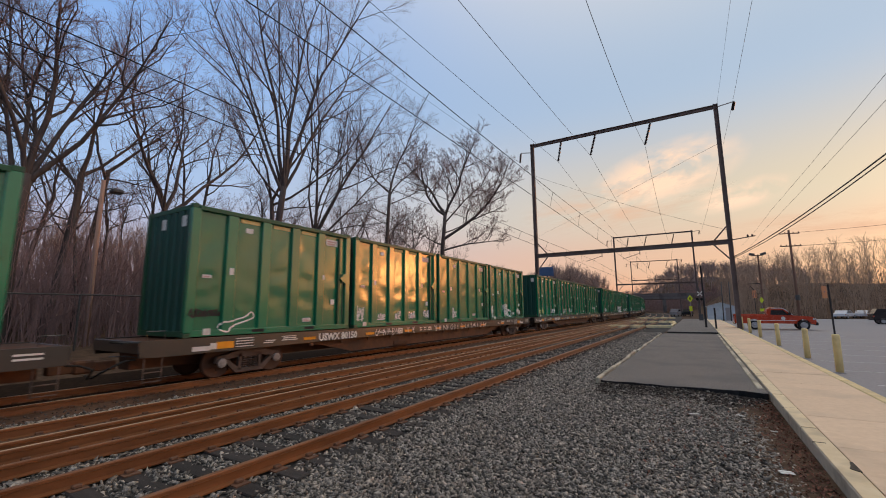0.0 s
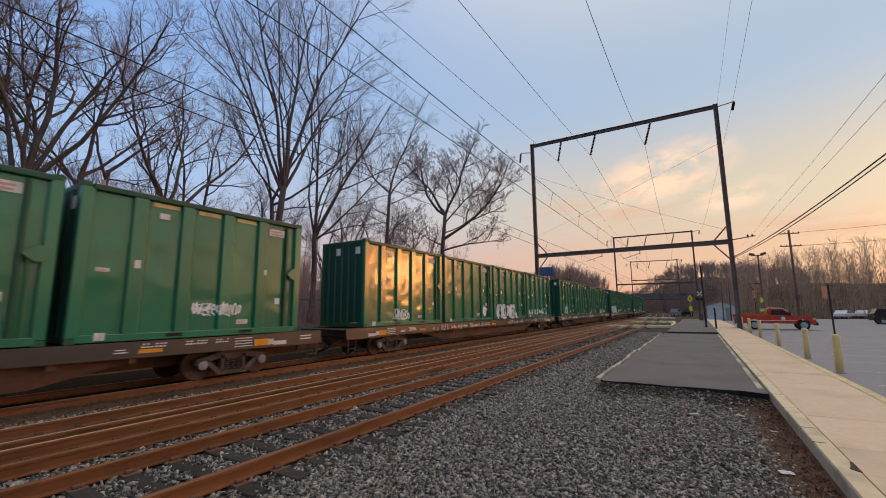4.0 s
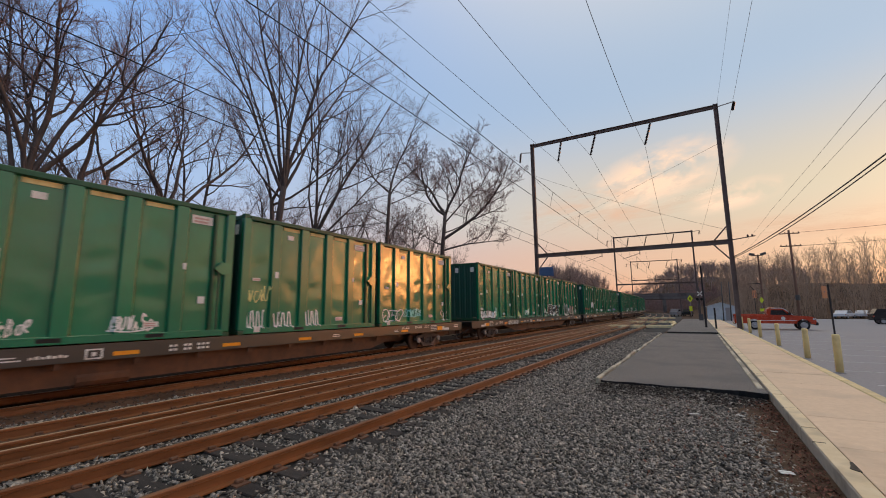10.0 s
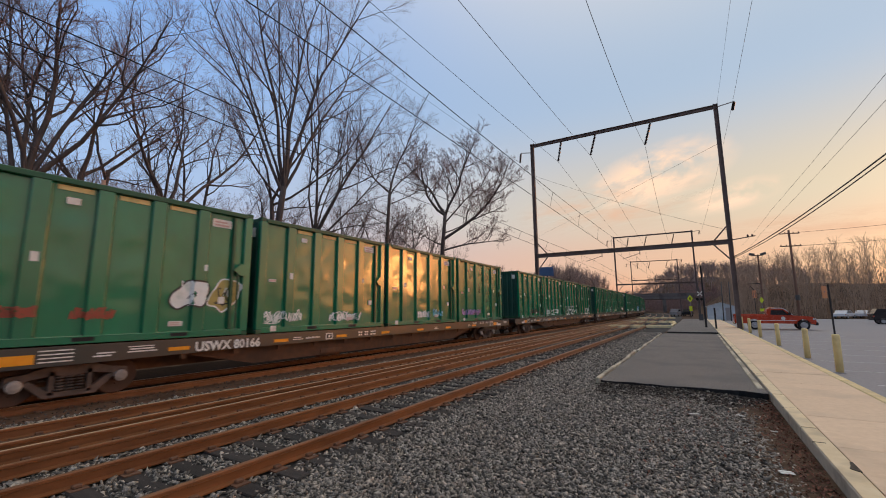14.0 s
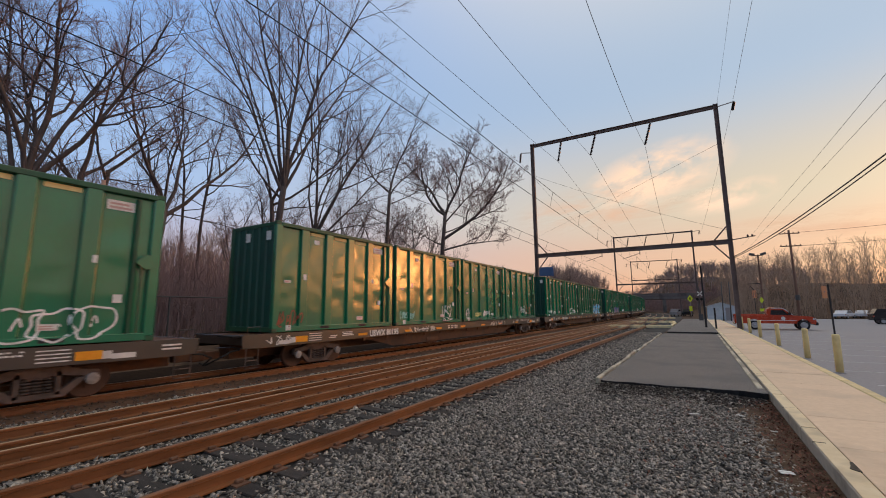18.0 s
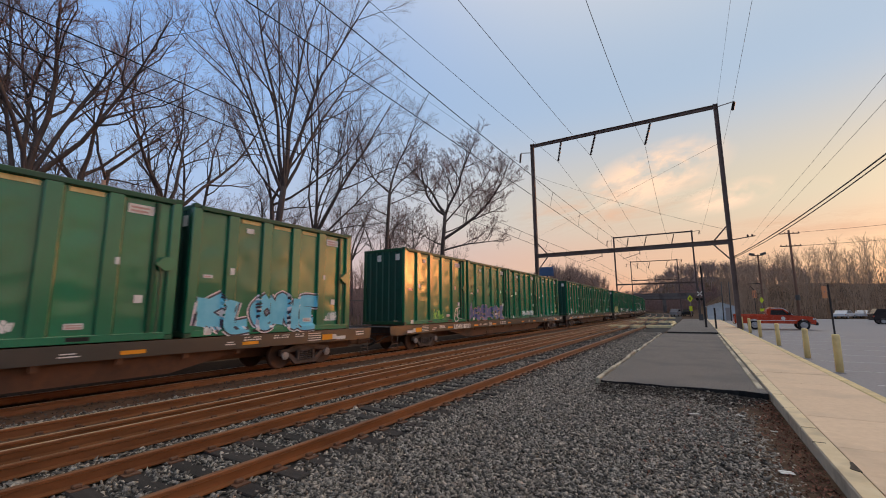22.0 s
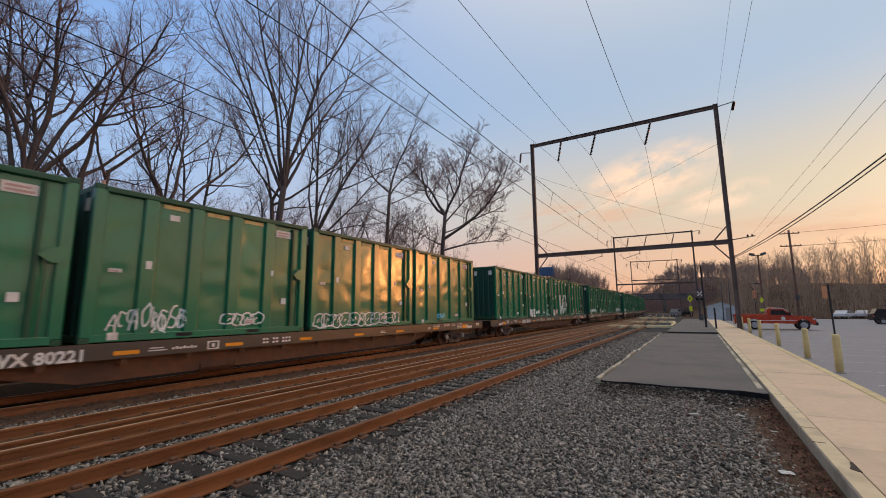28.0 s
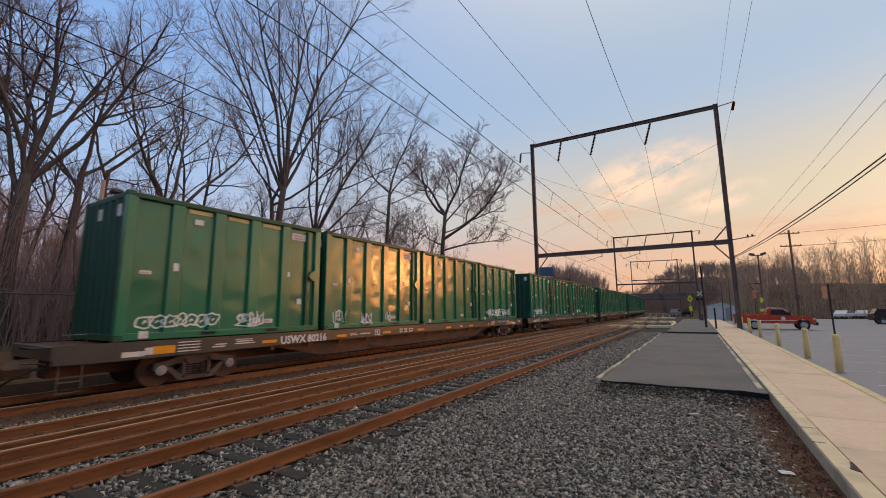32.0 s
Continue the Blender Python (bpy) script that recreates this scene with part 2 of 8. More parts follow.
M_SPRAY_GOLD = mk("dull_gold_spray_paint", (0.34, 0.27, 0.07), (0.46, 0.37, 0.12), 3, (0.4, 0.6), 0, 0)
M_SPRAY_BROWN = mk("faded_brown_spray_paint", (0.10, 0.05, 0.045), (0.16, 0.085, 0.075), 3, (0.4, 0.6), 0, 0)
M_SPRAY_SMOKE = mk("thin_smoky_spray_paint", (0.085, 0.125, 0.088), (0.15, 0.165, 0.125), 2, (0.35, 0.5), 0, 0, 40, (0.05, 0.10, 0.06), 1.5, 0.6)
M_SPRAY_PURPLE = mk("violet_spray_paint", (0.22, 0.17, 0.48), (0.34, 0.26, 0.58), 3, (0.4, 0.6), 0, 0, 40, (0.50, 0.22, 0.16), 1.4, 0.7)
M_SPRAY_RED = mk("dull_red_spray_paint", (0.30, 0.06, 0.035), (0.38, 0.09, 0.05), 4, (0.4, 0.6), 0, 0)
M_SPRAY_BLACK = mk("black_spray_paint", (0.012, 0.012, 0.014), (0.02, 0.02, 0.022), 4, (0.4, 0.6), 0, 0)
M_SPRAY_INK = mk("dark_violet_spray_paint", (0.035, 0.020, 0.04), (0.06, 0.035, 0.06), 4, (0.4, 0.6), 0, 0)
M_SPRAY_NAVY = mk("dull_blue_spray_paint", (0.07, 0.10, 0.26), (0.12, 0.15, 0.34), 2.5, (0.4, 0.6), 0, 0, 40, (0.20, 0.18, 0.28), 1.4, 0.6)
M_SPRAY_CREAM = mk("tan_spray_paint", (0.50, 0.33, 0.22), (0.62, 0.44, 0.31), 3, (0.4, 0.6), 0, 0, 40, (0.36, 0.16, 0.12), 1.6, 0.7)
M_SPRAY_LILAC = mk("pale_violet_spray_paint", (0.42, 0.34, 0.55), (0.55, 0.46, 0.66), 3, (0.4, 0.6), 0, 0, 40, (0.60, 0.48, 0.56), 1.4, 0.6)
M_SPRAY_LIME = mk("lime_spray_paint", (0.30, 0.62, 0.10), (0.38, 0.70, 0.16), 4, (0.4, 0.6), 0, 0)
M_SPRAY_TEAL = mk("pale_teal_spray_paint", (0.22, 0.60, 0.55), (0.32, 0.70, 0.64), 4, (0.4, 0.6), 0, 0)

M_RAIL = mk("rusted_rail", (0.165, 0.060, 0.021), (0.285, 0.110, 0.040), 6, (0.30, 0.46), 0.15, 0.2, 70, (0.12, 0.045, 0.02), 0.8, 0.5, (1, 0.2, 1))
for m_, w_ in ((M_RAIL, 0.35),):
    rp = m_.node_tree.nodes["Principled BSDF"]
    rp.inputs["Sheen Weight"].default_value, rp.inputs["Sheen Roughness"].default_value = w_, 0.35
    rp.inputs["Sheen Tint"].default_value = (1.0, 0.68, 0.42, 1)
# worn heads; the pale tan base carries the sky's glint on them
M_RAIL_HEAD = mk("dull_rail_head", (0.56, 0.40, 0.26), (0.74, 0.56, 0.38), 8, (0.3, 0.45), 0.25, 0.1, 60, (0.24, 0.10, 0.05), 1.0, 0.6, (1, 0.1, 1))
M_RAIL_RUST = mk("rust_brown_rail_head", (0.20, 0.085, 0.036), (0.33, 0.15, 0.066), 9, (0.4, 0.6), 0.2, 0.15, 60, (0.12, 0.05, 0.024), 1.4, 0.5, (1, 0.15, 1))
M_TIE = mk("weathered_timber_tie", (0.022, 0.017, 0.015), (0.058, 0.047, 0.041), 5, (0.8, 0.95), 0, 0.6, 30, (0.02, 0.017, 0.016), 1.5, 0.6, (0.4, 3, 1), rand=0.25)
M_PLATE = mk("rusty_tie_plate", (0.11, 0.055, 0.033), (0.19, 0.095, 0.056), 9, (0.7, 0.9), 0.1, 0.3, 60)
M_STONE = mk("grey_ballast_stone", (0.080, 0.071, 0.060), (0.43, 0.375, 0.315), 26, (0.6, 0.9), 0, 0.4, 90, (0.24, 0.19, 0.15), 1.2, 0.25, island=0.85, spec=0.5)
M_SOILSTONE = mk("soiled_dark_stone", (0.035, 0.029, 0.025), (0.13, 0.11, 0.095), 20, (0.8, 0.95), 0, 0.4, 90, (0.06, 0.045, 0.035), 2.0, 0.5, island=0.7, spec=0.2)
M_STONE_RUST = mk("rust_stained_ballast", (0.075, 0.060, 0.052), (0.15, 0.115, 0.095), 14, (0.75, 0.95), 0, 0.4, 90, (0.10, 0.055, 0.035), 2.0, 0.6, island=0.4)
M_ASPHALT = mk("worn_asphalt", (0.09, 0.080, 0.073), (0.27, 0.24, 0.215), 34, (0.8, 0.95), 0, 0.6, 120, (0.125, 0.115, 0.11), 0.55, 0.7, depth=0.012)
M_RUSTDIRT = mk("rust_brown_dirt", (0.10, 0.057, 0.037), (0.185, 0.105, 0.066), 9, (0.85, 0.97), 0, 0.5, 40, (0.06, 0.038, 0.026), 1.2, 0.6, spec=0.1)
# dirt darkened in colour for the shade under and behind the train
M_DARKDIRT = mk("oily_dark_dirt", (0.020, 0.014, 0.010), (0.050, 0.032, 0.022), 7, (0.85, 0.97), 0, 0.6, 40, (0.03, 0.02, 0.015), 1.2, 0.6, spec=0.03)
# bed coloured near black as the shade in gaps between stones
M_BED = mk("dark_ballast_bed", (0.018, 0.016, 0.015), (0.055, 0.050, 0.046), 30, (0.85, 0.97), 0, 0.6, 60, depth=0.03)
M_SOIL = mk("dark_bare_soil", (0.022, 0.017, 0.014), (0.065, 0.051, 0.043), 22, (0.9, 1.0), 0, 0.9, 60, depth=0.03, spec=0.05)
M_ASPHALT_RAW = mk("broken_asphalt_edge", (0.018, 0.018, 0.019), (0.034, 0.033, 0.033), 18, (0.85, 0.97), 0, 0.6, 50)
M_LOT = mk("grey_car_park_asphalt", (0.255, 0.242, 0.248), (0.33, 0.315, 0.32), 10, (0.75, 0.9), 0, 0.2, 140, (0.34, 0.315, 0.305), 0.12, 0.6, depth=0.005)
M_CONCRETE = mk("tan_concrete_paving", (0.75, 0.548, 0.368), (0.84, 0.632, 0.44), 9, (0.75, 0.9), 0, 0.2, 120, (0.60, 0.45, 0.315), 0.7, 0.6, depth=0.004, rand=0.05)
M_KERB = mk("worn_yellow_cream_kerb", (0.77, 0.605, 0.37), (0.87, 0.71, 0.47), 5, (0.7, 0.9), 0, 0.3, 90, (0.40, 0.32, 0.22), 1.3, 0.6, depth=0.005, rand=0.06)
M_KERB_RAW = mk("grey_kerb_concrete", (0.56, 0.465, 0.365), (0.70, 0.60, 0.485), 7, (0.8, 0.95), 0, 0.35, 70, (0.20, 0.17, 0.14), 1.3, 0.6, depth=0.008, rand=0.06)
M_KERB_Y = mk("faded_yellow_kerb_paint", (0.74, 0.57, 0.27), (0.84, 0.68, 0.37), 5, (0.6, 0.85), 0, 0.25, 90, (0.42, 0.36, 0.26), 1.0, 0.5, rand=0.06)
M_BOLLARD = mk("yellow_bollard_paint", (0.78, 0.62, 0.27), (0.86, 0.70, 0.35), 5, (0.4, 0.6), 0, 0.15, 60, (0.45, 0.33, 0.15), 2.2, 0.5, rand=0.05)
M_LINE = mk("worn_white_line", (0.42, 0.42, 0.43), (0.58, 0.58, 0.58), 9, (0.7, 0.9), 0, 0.1, 80, (0.2, 0.2, 0.21), 2.2, 0.7)
M_TIMBER_Y = mk("yellow_cream_edge_timber", (0.46, 0.40, 0.30), (0.70, 0.62, 0.47), 7, (0.75, 0.92), 0, 0.4, 50, (0.12, 0.11, 0.09), 1.6, 0.7, (2, 0.4, 2), rand=0.1)
M_BOARD = mk("cream_crossing_board", (0.80, 0.64, 0.36), (0.90, 0.76, 0.46), 7, (0.75, 0.92), 0, 0.3, 50, (0.36, 0.30, 0.22), 1.0, 0.5, (2, 0.4, 2), rand=0.1)
M_POST_DARK = mk("dark_post_paint", (0.018, 0.018, 0.022), (0.032, 0.031, 0.036), 6, (0.5, 0.75), 0.2, 0.15, 60, (0.05, 0.04, 0.035), 1.2, 0.4)
M_PORTAL = mk("dark_catenary_steel", (0.15, 0.108, 0.098), (0.21, 0.155, 0.14), 3, (0.6, 0.8), 0.0, 0.2, 40, (0.085, 0.05, 0.036), 0.6, 0.6)
M_WIRE = mk("dark_wire", (0.012, 0.013, 0.018), (0.025, 0.026, 0.032), 5, (0.5, 0.7), 0.3, 0)
M_INSUL = mk("brown_insulator_glaze", (0.022, 0.016, 0.016), (0.04, 0.026, 0.024), 9, (0.15, 0.3), 0, 0)
M_BARK = mk("grey_brown_bark", (0.060, 0.047, 0.044), (0.13, 0.102, 0.094), 5, (0.85, 0.97), 0, 0.7, 26, (0.13, 0.105, 0.09), 0.7, 0.5, (1, 1, 0.25), rand=0.2)
M_TWIG = mk("red_brown_twigs", (0.185, 0.115, 0.108), (0.29, 0.185, 0.17), 3, (0.8, 0.95), 0, 0.2, 30, rand=0.2)
# distance haze is mixed into the pale browns of these three tree materials
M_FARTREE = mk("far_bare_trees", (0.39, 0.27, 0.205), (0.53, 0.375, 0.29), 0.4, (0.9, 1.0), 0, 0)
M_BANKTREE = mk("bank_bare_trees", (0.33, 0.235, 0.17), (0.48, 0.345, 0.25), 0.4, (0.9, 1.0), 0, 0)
M_HAZEWOODS = mk("dark_far_trees", (0.26, 0.19, 0.165), (0.39, 0.29, 0.25), 0.4, (0.9, 1.0), 0, 0)
M_LITTER = mk("leaf_litter_ground", (0.075, 0.049, 0.034), (0.16, 0.105, 0.072), 2.5, (0.9, 1.0), 0, 0.6, 12, (0.035, 0.027, 0.02), 0.25, 0.6, depth=0.05, spec=0.05)
M_LEAF = mk("dead_brown_leaves", (0.11, 0.045, 0.032), (0.26, 0.115, 0.075), 6, (0.8, 0.95), 0, 0.1, 40, island=0.4)
M_FENCE = mk("galvanised_fence_wire", (0.07, 0.062, 0.058), (0.11, 0.10, 0.092), 6, (0.6, 0.8), 0.2, 0)
M_WOODPOLE = mk("weathered_pole_wood", (0.15, 0.085, 0.062), (0.25, 0.145, 0.105), 5, (0.8, 0.95), 0, 0.4, 30, (0.07, 0.05, 0.04), 0.6, 0.5, (2, 2, 0.2))
M_LAMPPOLE = mk("pale_reddish_pole_wood", (0.34, 0.20, 0.145), (0.46, 0.29, 0.215), 5, (0.8, 0.95), 0, 0.3, 30, (0.22, 0.13, 0.095), 0.8, 0.5, (2, 2, 0.2))
M_RED = mk("orange_red_truck_paint", (0.46, 0.050, 0.020), (0.52, 0.062, 0.024), 2, (0.22, 0.32), 0.0, 0.0, 40, (0.45, 0.07, 0.03), 1, 0.3)
M_GLASS = mk("dark_window_glass", (0.015, 0.018, 0.022), (0.022, 0.026, 0.03), 3, (0.04, 0.08), 0, 0, spec=0.8)
M_CHROME = mk("bright_trim_metal", (0.5, 0.5, 0.52), (0.62, 0.62, 0.64), 6, (0.15, 0.3), 0.9, 0)
M_TYRE = mk("black_tyre_rubber", (0.014, 0.014, 0.015), (0.028, 0.027, 0.027), 10, (0.8, 0.95), 0, 0.3, 60)
M_RIM = mk("grey_wheel_rim", (0.34, 0.34, 0.35), (0.46, 0.46, 0.47), 8, (0.4, 0.6), 0.2, 0)
M_CARWHITE = mk("white_car_paint", (0.62, 0.62, 0.64), (0.7, 0.7, 0.72), 3, (0.2, 0.3), 0, 0)
M_CARDARK = mk("black_car_paint", (0.012, 0.013, 0.016), (0.02, 0.02, 0.024), 3, (0.15, 0.25), 0, 0)
M_SHED = mk("pale_blue_shed_siding", (0.46, 0.53, 0.60), (0.55, 0.62, 0.68), 4, (0.6, 0.8), 0, 0.15, 40, (0.27, 0.34, 0.42), 0.7, 0.5)
M_SHEDROOF = mk("pale_grey_shed_roof", (0.42, 0.46, 0.50), (0.52, 0.55, 0.58), 4, (0.6, 0.8), 0, 0.2, 40)
M_SIGN_Y = mk("fluorescent_yellow_sign", (0.62, 0.70, 0.02), (0.70, 0.78, 0.04), 4, (0.4, 0.55), 0, 0)
M_SIGN_O = mk("orange_sign_sheet", (0.62, 0.25, 0.11), (0.72, 0.32, 0.15), 4, (0.3, 0.5), 0, 0)
M_SIGN_BLUE = mk("blue_billboard", (0.035, 0.09, 0.21), (0.05, 0.12, 0.27), 2, (0.4, 0.6), 0, 0)
M_BRIDGE = mk("dark_bridge_concrete", (0.15, 0.128, 0.118), (0.23, 0.198, 0.184), 1.5, (0.8, 0.95), 0, 0.2, 20, (0.055, 0.05, 0.048), 0.3, 0.6)
M_HOUSE = mk("brown_house_siding", (0.14, 0.095, 0.08), (0.21, 0.15, 0.125), 3, (0.7, 0.9), 0, 0.2, 30, (0.10, 0.07, 0.06), 0.6, 0.5)
M_HOUSEROOF = mk("dark_roof_shingles", (0.05, 0.04, 0.038), (0.09, 0.075, 0.07), 6, (0.8, 0.95), 0, 0.4, 40, (0.04, 0.035, 0.03), 0.8, 0.5)
M_LAMPGREY = mk("grey_lamp_housing", (0.06, 0.06, 0.062), (0.10, 0.10, 0.10), 6, (0.5, 0.7), 0.3, 0.1)

# ---- ground and tracks ----
CURVE_FROM, CURVE_R = 80.0, 800.0
RAIL_TOP = 0.20


def on_track(off, s):
    """Place and heading (radians, to the left) at the distance s along a line off metres beside the camera."""
    if s <= CURVE_FROM:
        return off, s, 0.0
    a = (s - CURVE_FROM) / (CURVE_R + off)
    return -CURVE_R + (CURVE_R + off) * math.cos(a), CURVE_FROM + (CURVE_R + off) * math.sin(a), a


def bend(y):
    """How far the line of the tracks has swung to the left at y."""
    return 0.0 if y <= CURVE_FROM else (min(y, 500) - CURVE_FROM) ** 2 / (2 * CURVE_R)


def step(a, b, x):
    u = max(0.0, min(1.0, (x - a) / (b - a)))
    return u * u * (3 - 2 * u)


def ground_z(x, y):
    z = -0.06
    xl = x + bend(y)
    z += 0.75 * step(-15.5, -19, xl) + 1.6 * step(-20, -45, xl) + 10 * step(-60, -220, xl)
    z += 8.0 * step(106, 156, y + 0.35 * x) * step(4, 22, xl)
    z += 3.0 * step(62, 95, x) * step(20, 60, y) * (1 - step(112, 150, y + 0.35 * x))
    z += 17 * step(250, 380, y) * step(-48, -5, x) * (1 - 0.5 * step(10, 60, x)) + 12 * step(190, 330, y) * step(-18, -60, xl)
    if z > 0.5:
        z += 0.5 * noise.noise(Vector((x * 0.08, y * 0.08, 0))) * min(1, z - 0.5) + 1.6 * noise.noise(Vector((x * 0.06, y * 0.05, 7))) * min(1, max(0, z - 2.5) / 4)
    return z


def steps_of(marks):
    out = []
    for a, b, n in marks:
        out += list(np.linspace(a, b, n, endpoint=False))
    return out + [marks[-1][1]]


def make_ground():
    xs = steps_of([(-2600, -320, 8), (-320, -60, 26), (-60, -16, 30), (-16, 6, 14), (6, 80, 37), (80, 300, 14), (300, 2600, 8)])
    ys = steps_of([(-2600, -200, 6), (-200, -20, 12), (-20, 60, 40), (60, 200, 56), (200, 480, 40), (480, 2600, 8)])
    b = Mb()
    b.v = [(x, y, ground_z(x, y)) for y in ys for x in xs]
    n = len(xs)
    b.f = [(j * n + i, j * n + i + 1, (j + 1) * n + i + 1, (j + 1) * n + i) for j in range(len(ys) - 1) for i in range(n - 1)]
    single("ground", b, M_LITTER, "brown leaf-strewn ground rising to wooded banks", "ground", kind="structure", smooth=True)


make_ground()

RAIL_PROF = [(-0.07, 0), (0.07, 0), (0.07, 0.014), (0.014, 0.034), (0.010, 0.125), (0.036, 0.140), (0.036, 0.170), (0.028, 0.180),
             (-0.028, 0.180), (-0.036, 0.170), (-0.036, 0.140), (-0.010, 0.125), (-0.014, 0.034), (-0.07, 0.014)]


def swept(prof, off, stations, base=0.0):
    b = Mb()
    n = len(prof)
    for s in stations:
        x, y, a = on_track(off, s)
        for p, q in prof:
            b.v.append((x + p * math.cos(a), y + p * math.sin(a), base + q))
    for i in range(len(stations) - 1):
        for k in range(n):
            a, c = i * n + k, i * n + (k + 1) % n
            b.f.append((a, a + n, c + n, c))
    b.f.append(tuple(range(n)))
    b.f.append(tuple(range((len(stations) - 1) * n, len(stations) * n))[::-1])
    return b


STATIONS = [-130, 0, 40, 80] + list(range(90, 330, 12))
TIE_BOX = Mb().box(-1.32, 1.32, -0.115, 0.115, -0.17, 0.0, 0.012)
TIE_MESH = None
HEAD_PROF = [(-0.027, 0.1795), (0.027, 0.1795), (0.027, 0.1815), (-0.027, 0.1815)]


def make_track(off, s0, s1, label, worn):
    t = thing("railway_track", None, label, "railway track", "parallel railway tracks")
    for side in (-0.7535, 0.7535):
        r = part("rail", swept(RAIL_PROF, off + side, STATIONS, RAIL_TOP - 0.18), M_RAIL, t)
        part("running_surface", swept(HEAD_PROF, off + side, STATIONS, RAIL_TOP - 0.18), worn, r, "worn running surface, sky glint in the pale ones' colour")
    s, k = s0, 0
    while s < s1:
        x, y, a = on_track(off, s + rng.uniform(-0.03, 0.03))
        part("tie", TIE_MESH, None, t, at=pose(x + rng.uniform(-0.04, 0.04), y, 0.018 + rng.uniform(-0.012, 0.004), 0, rng.uniform(-0.4, 0.4), math.degrees(a) + rng.uniform(-1.2, 1.2)))
        s += 0.53
        k += 1
    b = Mb()
    s = s0
    while s < s1:
        for side in (-0.7535, 0.7535):
            x, y, a = on_track(off + side, s)
            b.box(x - 0.20, x + 0.20, y - 0.095, y + 0.095, 0.012, 0.030)
            for dx in (-0.105, 0.105):
                b.box(x + dx - 0.032, x + dx + 0.032, y - 0.05, y + 0.05, 0.028, 0.072, 0.01)
        s += 0.53
    part("tie_plate", b, M_PLATE, t, "rusty tie plates and rail clips")["kind"] = "stuff"
    return t


TIE_MESH = TIE_BOX.mesh("tie", M_TIE)
make_track(-5.72, -7.88, 60, "rusty rails on dark weathered timber ties in grey ballast", M_RAIL_RUST)
make_track(-9.02, -7.88, 45, "rusty rails on timber ties half buried in ballast", M_RAIL_HEAD)
make_track(-12.62, -7.88, 45, "brown rails carrying the freight train", M_RAIL_HEAD)
spare = thing("spare_rail", None, "rusty spare rail laid between two tracks", "rail")
for s0_, s1_ in ((0, 11.9), (11.92, 35), (35.02, 80)):
    part("rail_length", swept(RAIL_PROF, -7.52, [s0_, s1_], 0.012), M_RAIL, spare)
guard = thing("guard_rail", None, "rusty guard rail, worn top pale with painted glint, beside a running rail", "rail")
for s0_, s1_ in ((-20, 9.4), (9.42, 33), (33.02, 80)):
    g_ = part("rail_length", swept(RAIL_PROF, -8.72, [s0_, s1_], RAIL_TOP - 0.175), M_RAIL, guard)
    part("running_surface", swept(HEAD_PROF, -8.72, [s0_, s1_], RAIL_TOP - 0.175), M_RAIL_HEAD, g_, "worn top coloured pale for sky glint")
for y_ in (9.41, 33.01):
    part("joint_bar", Mb().box(-8.705, -8.685, y_ - 0.4, y_ + 0.4, 0.07, 0.14, 0.006), M_PLATE, guard)
for s0_ in (11.91, 35.01):
    part("joint_bar", Mb().box(-7.495, -7.475, s0_ - 0.45, s0_ + 0.45, 0.06, 0.13, 0.006), M_PLATE, spare)

# ballast bed and stones
BED = [(-15.6, -0.05), (-14.6, -0.012), (-0.4, -0.012), (1.26, -0.11), (1.26, -0.3), (-15.6, -0.3)]
b = Mb()
for s in (-130, 12.3):
    for p, q in BED:
        b.v.append((p, s, q))
BED2 = [(-15.6, -0.05), (-14.6, -0.012), (-3.1, -0.012), (-2.62, -0.03), (-2.62, -0.2), (-15.6, -0.2)]
b.f = [(i, i + 6, (i + 1) % 6 + 6, (i + 1) % 6) for i in range(6)] + [tuple(range(6)), tuple(range(6, 12))[::-1]]
single("ballast_bed", b, M_BED, "grey stone ballast beside the tracks", "ballast", kind="structure")
single("ballast_shoulder", swept(BED2, 0.0, [12.3, 40, 80] + list(range(92, 330, 12))), M_BED, "grey stone ballast under the tracks", "ballast", kind="structure")

ICO_V = np.array([(-1, 0, 0.15), (1, 0.1, -0.1), (0.1, -1, 0.1), (-0.1, 1, 0.05), (0.15, 0.1, 0.9), (-0.1, 0, -0.8), (0.75, 0.7, 0.4), (-0.7, -0.65, 0.45)])
ICO_F = np.array([(4, 6, 3), (4, 3, 0), (4, 0, 7), (4, 7, 2), (4, 2, 1), (4, 1, 6), (5, 3, 1), (5, 0, 3), (5, 2, 0), (5, 1, 2), (1, 3, 6), (0, 2, 7)])


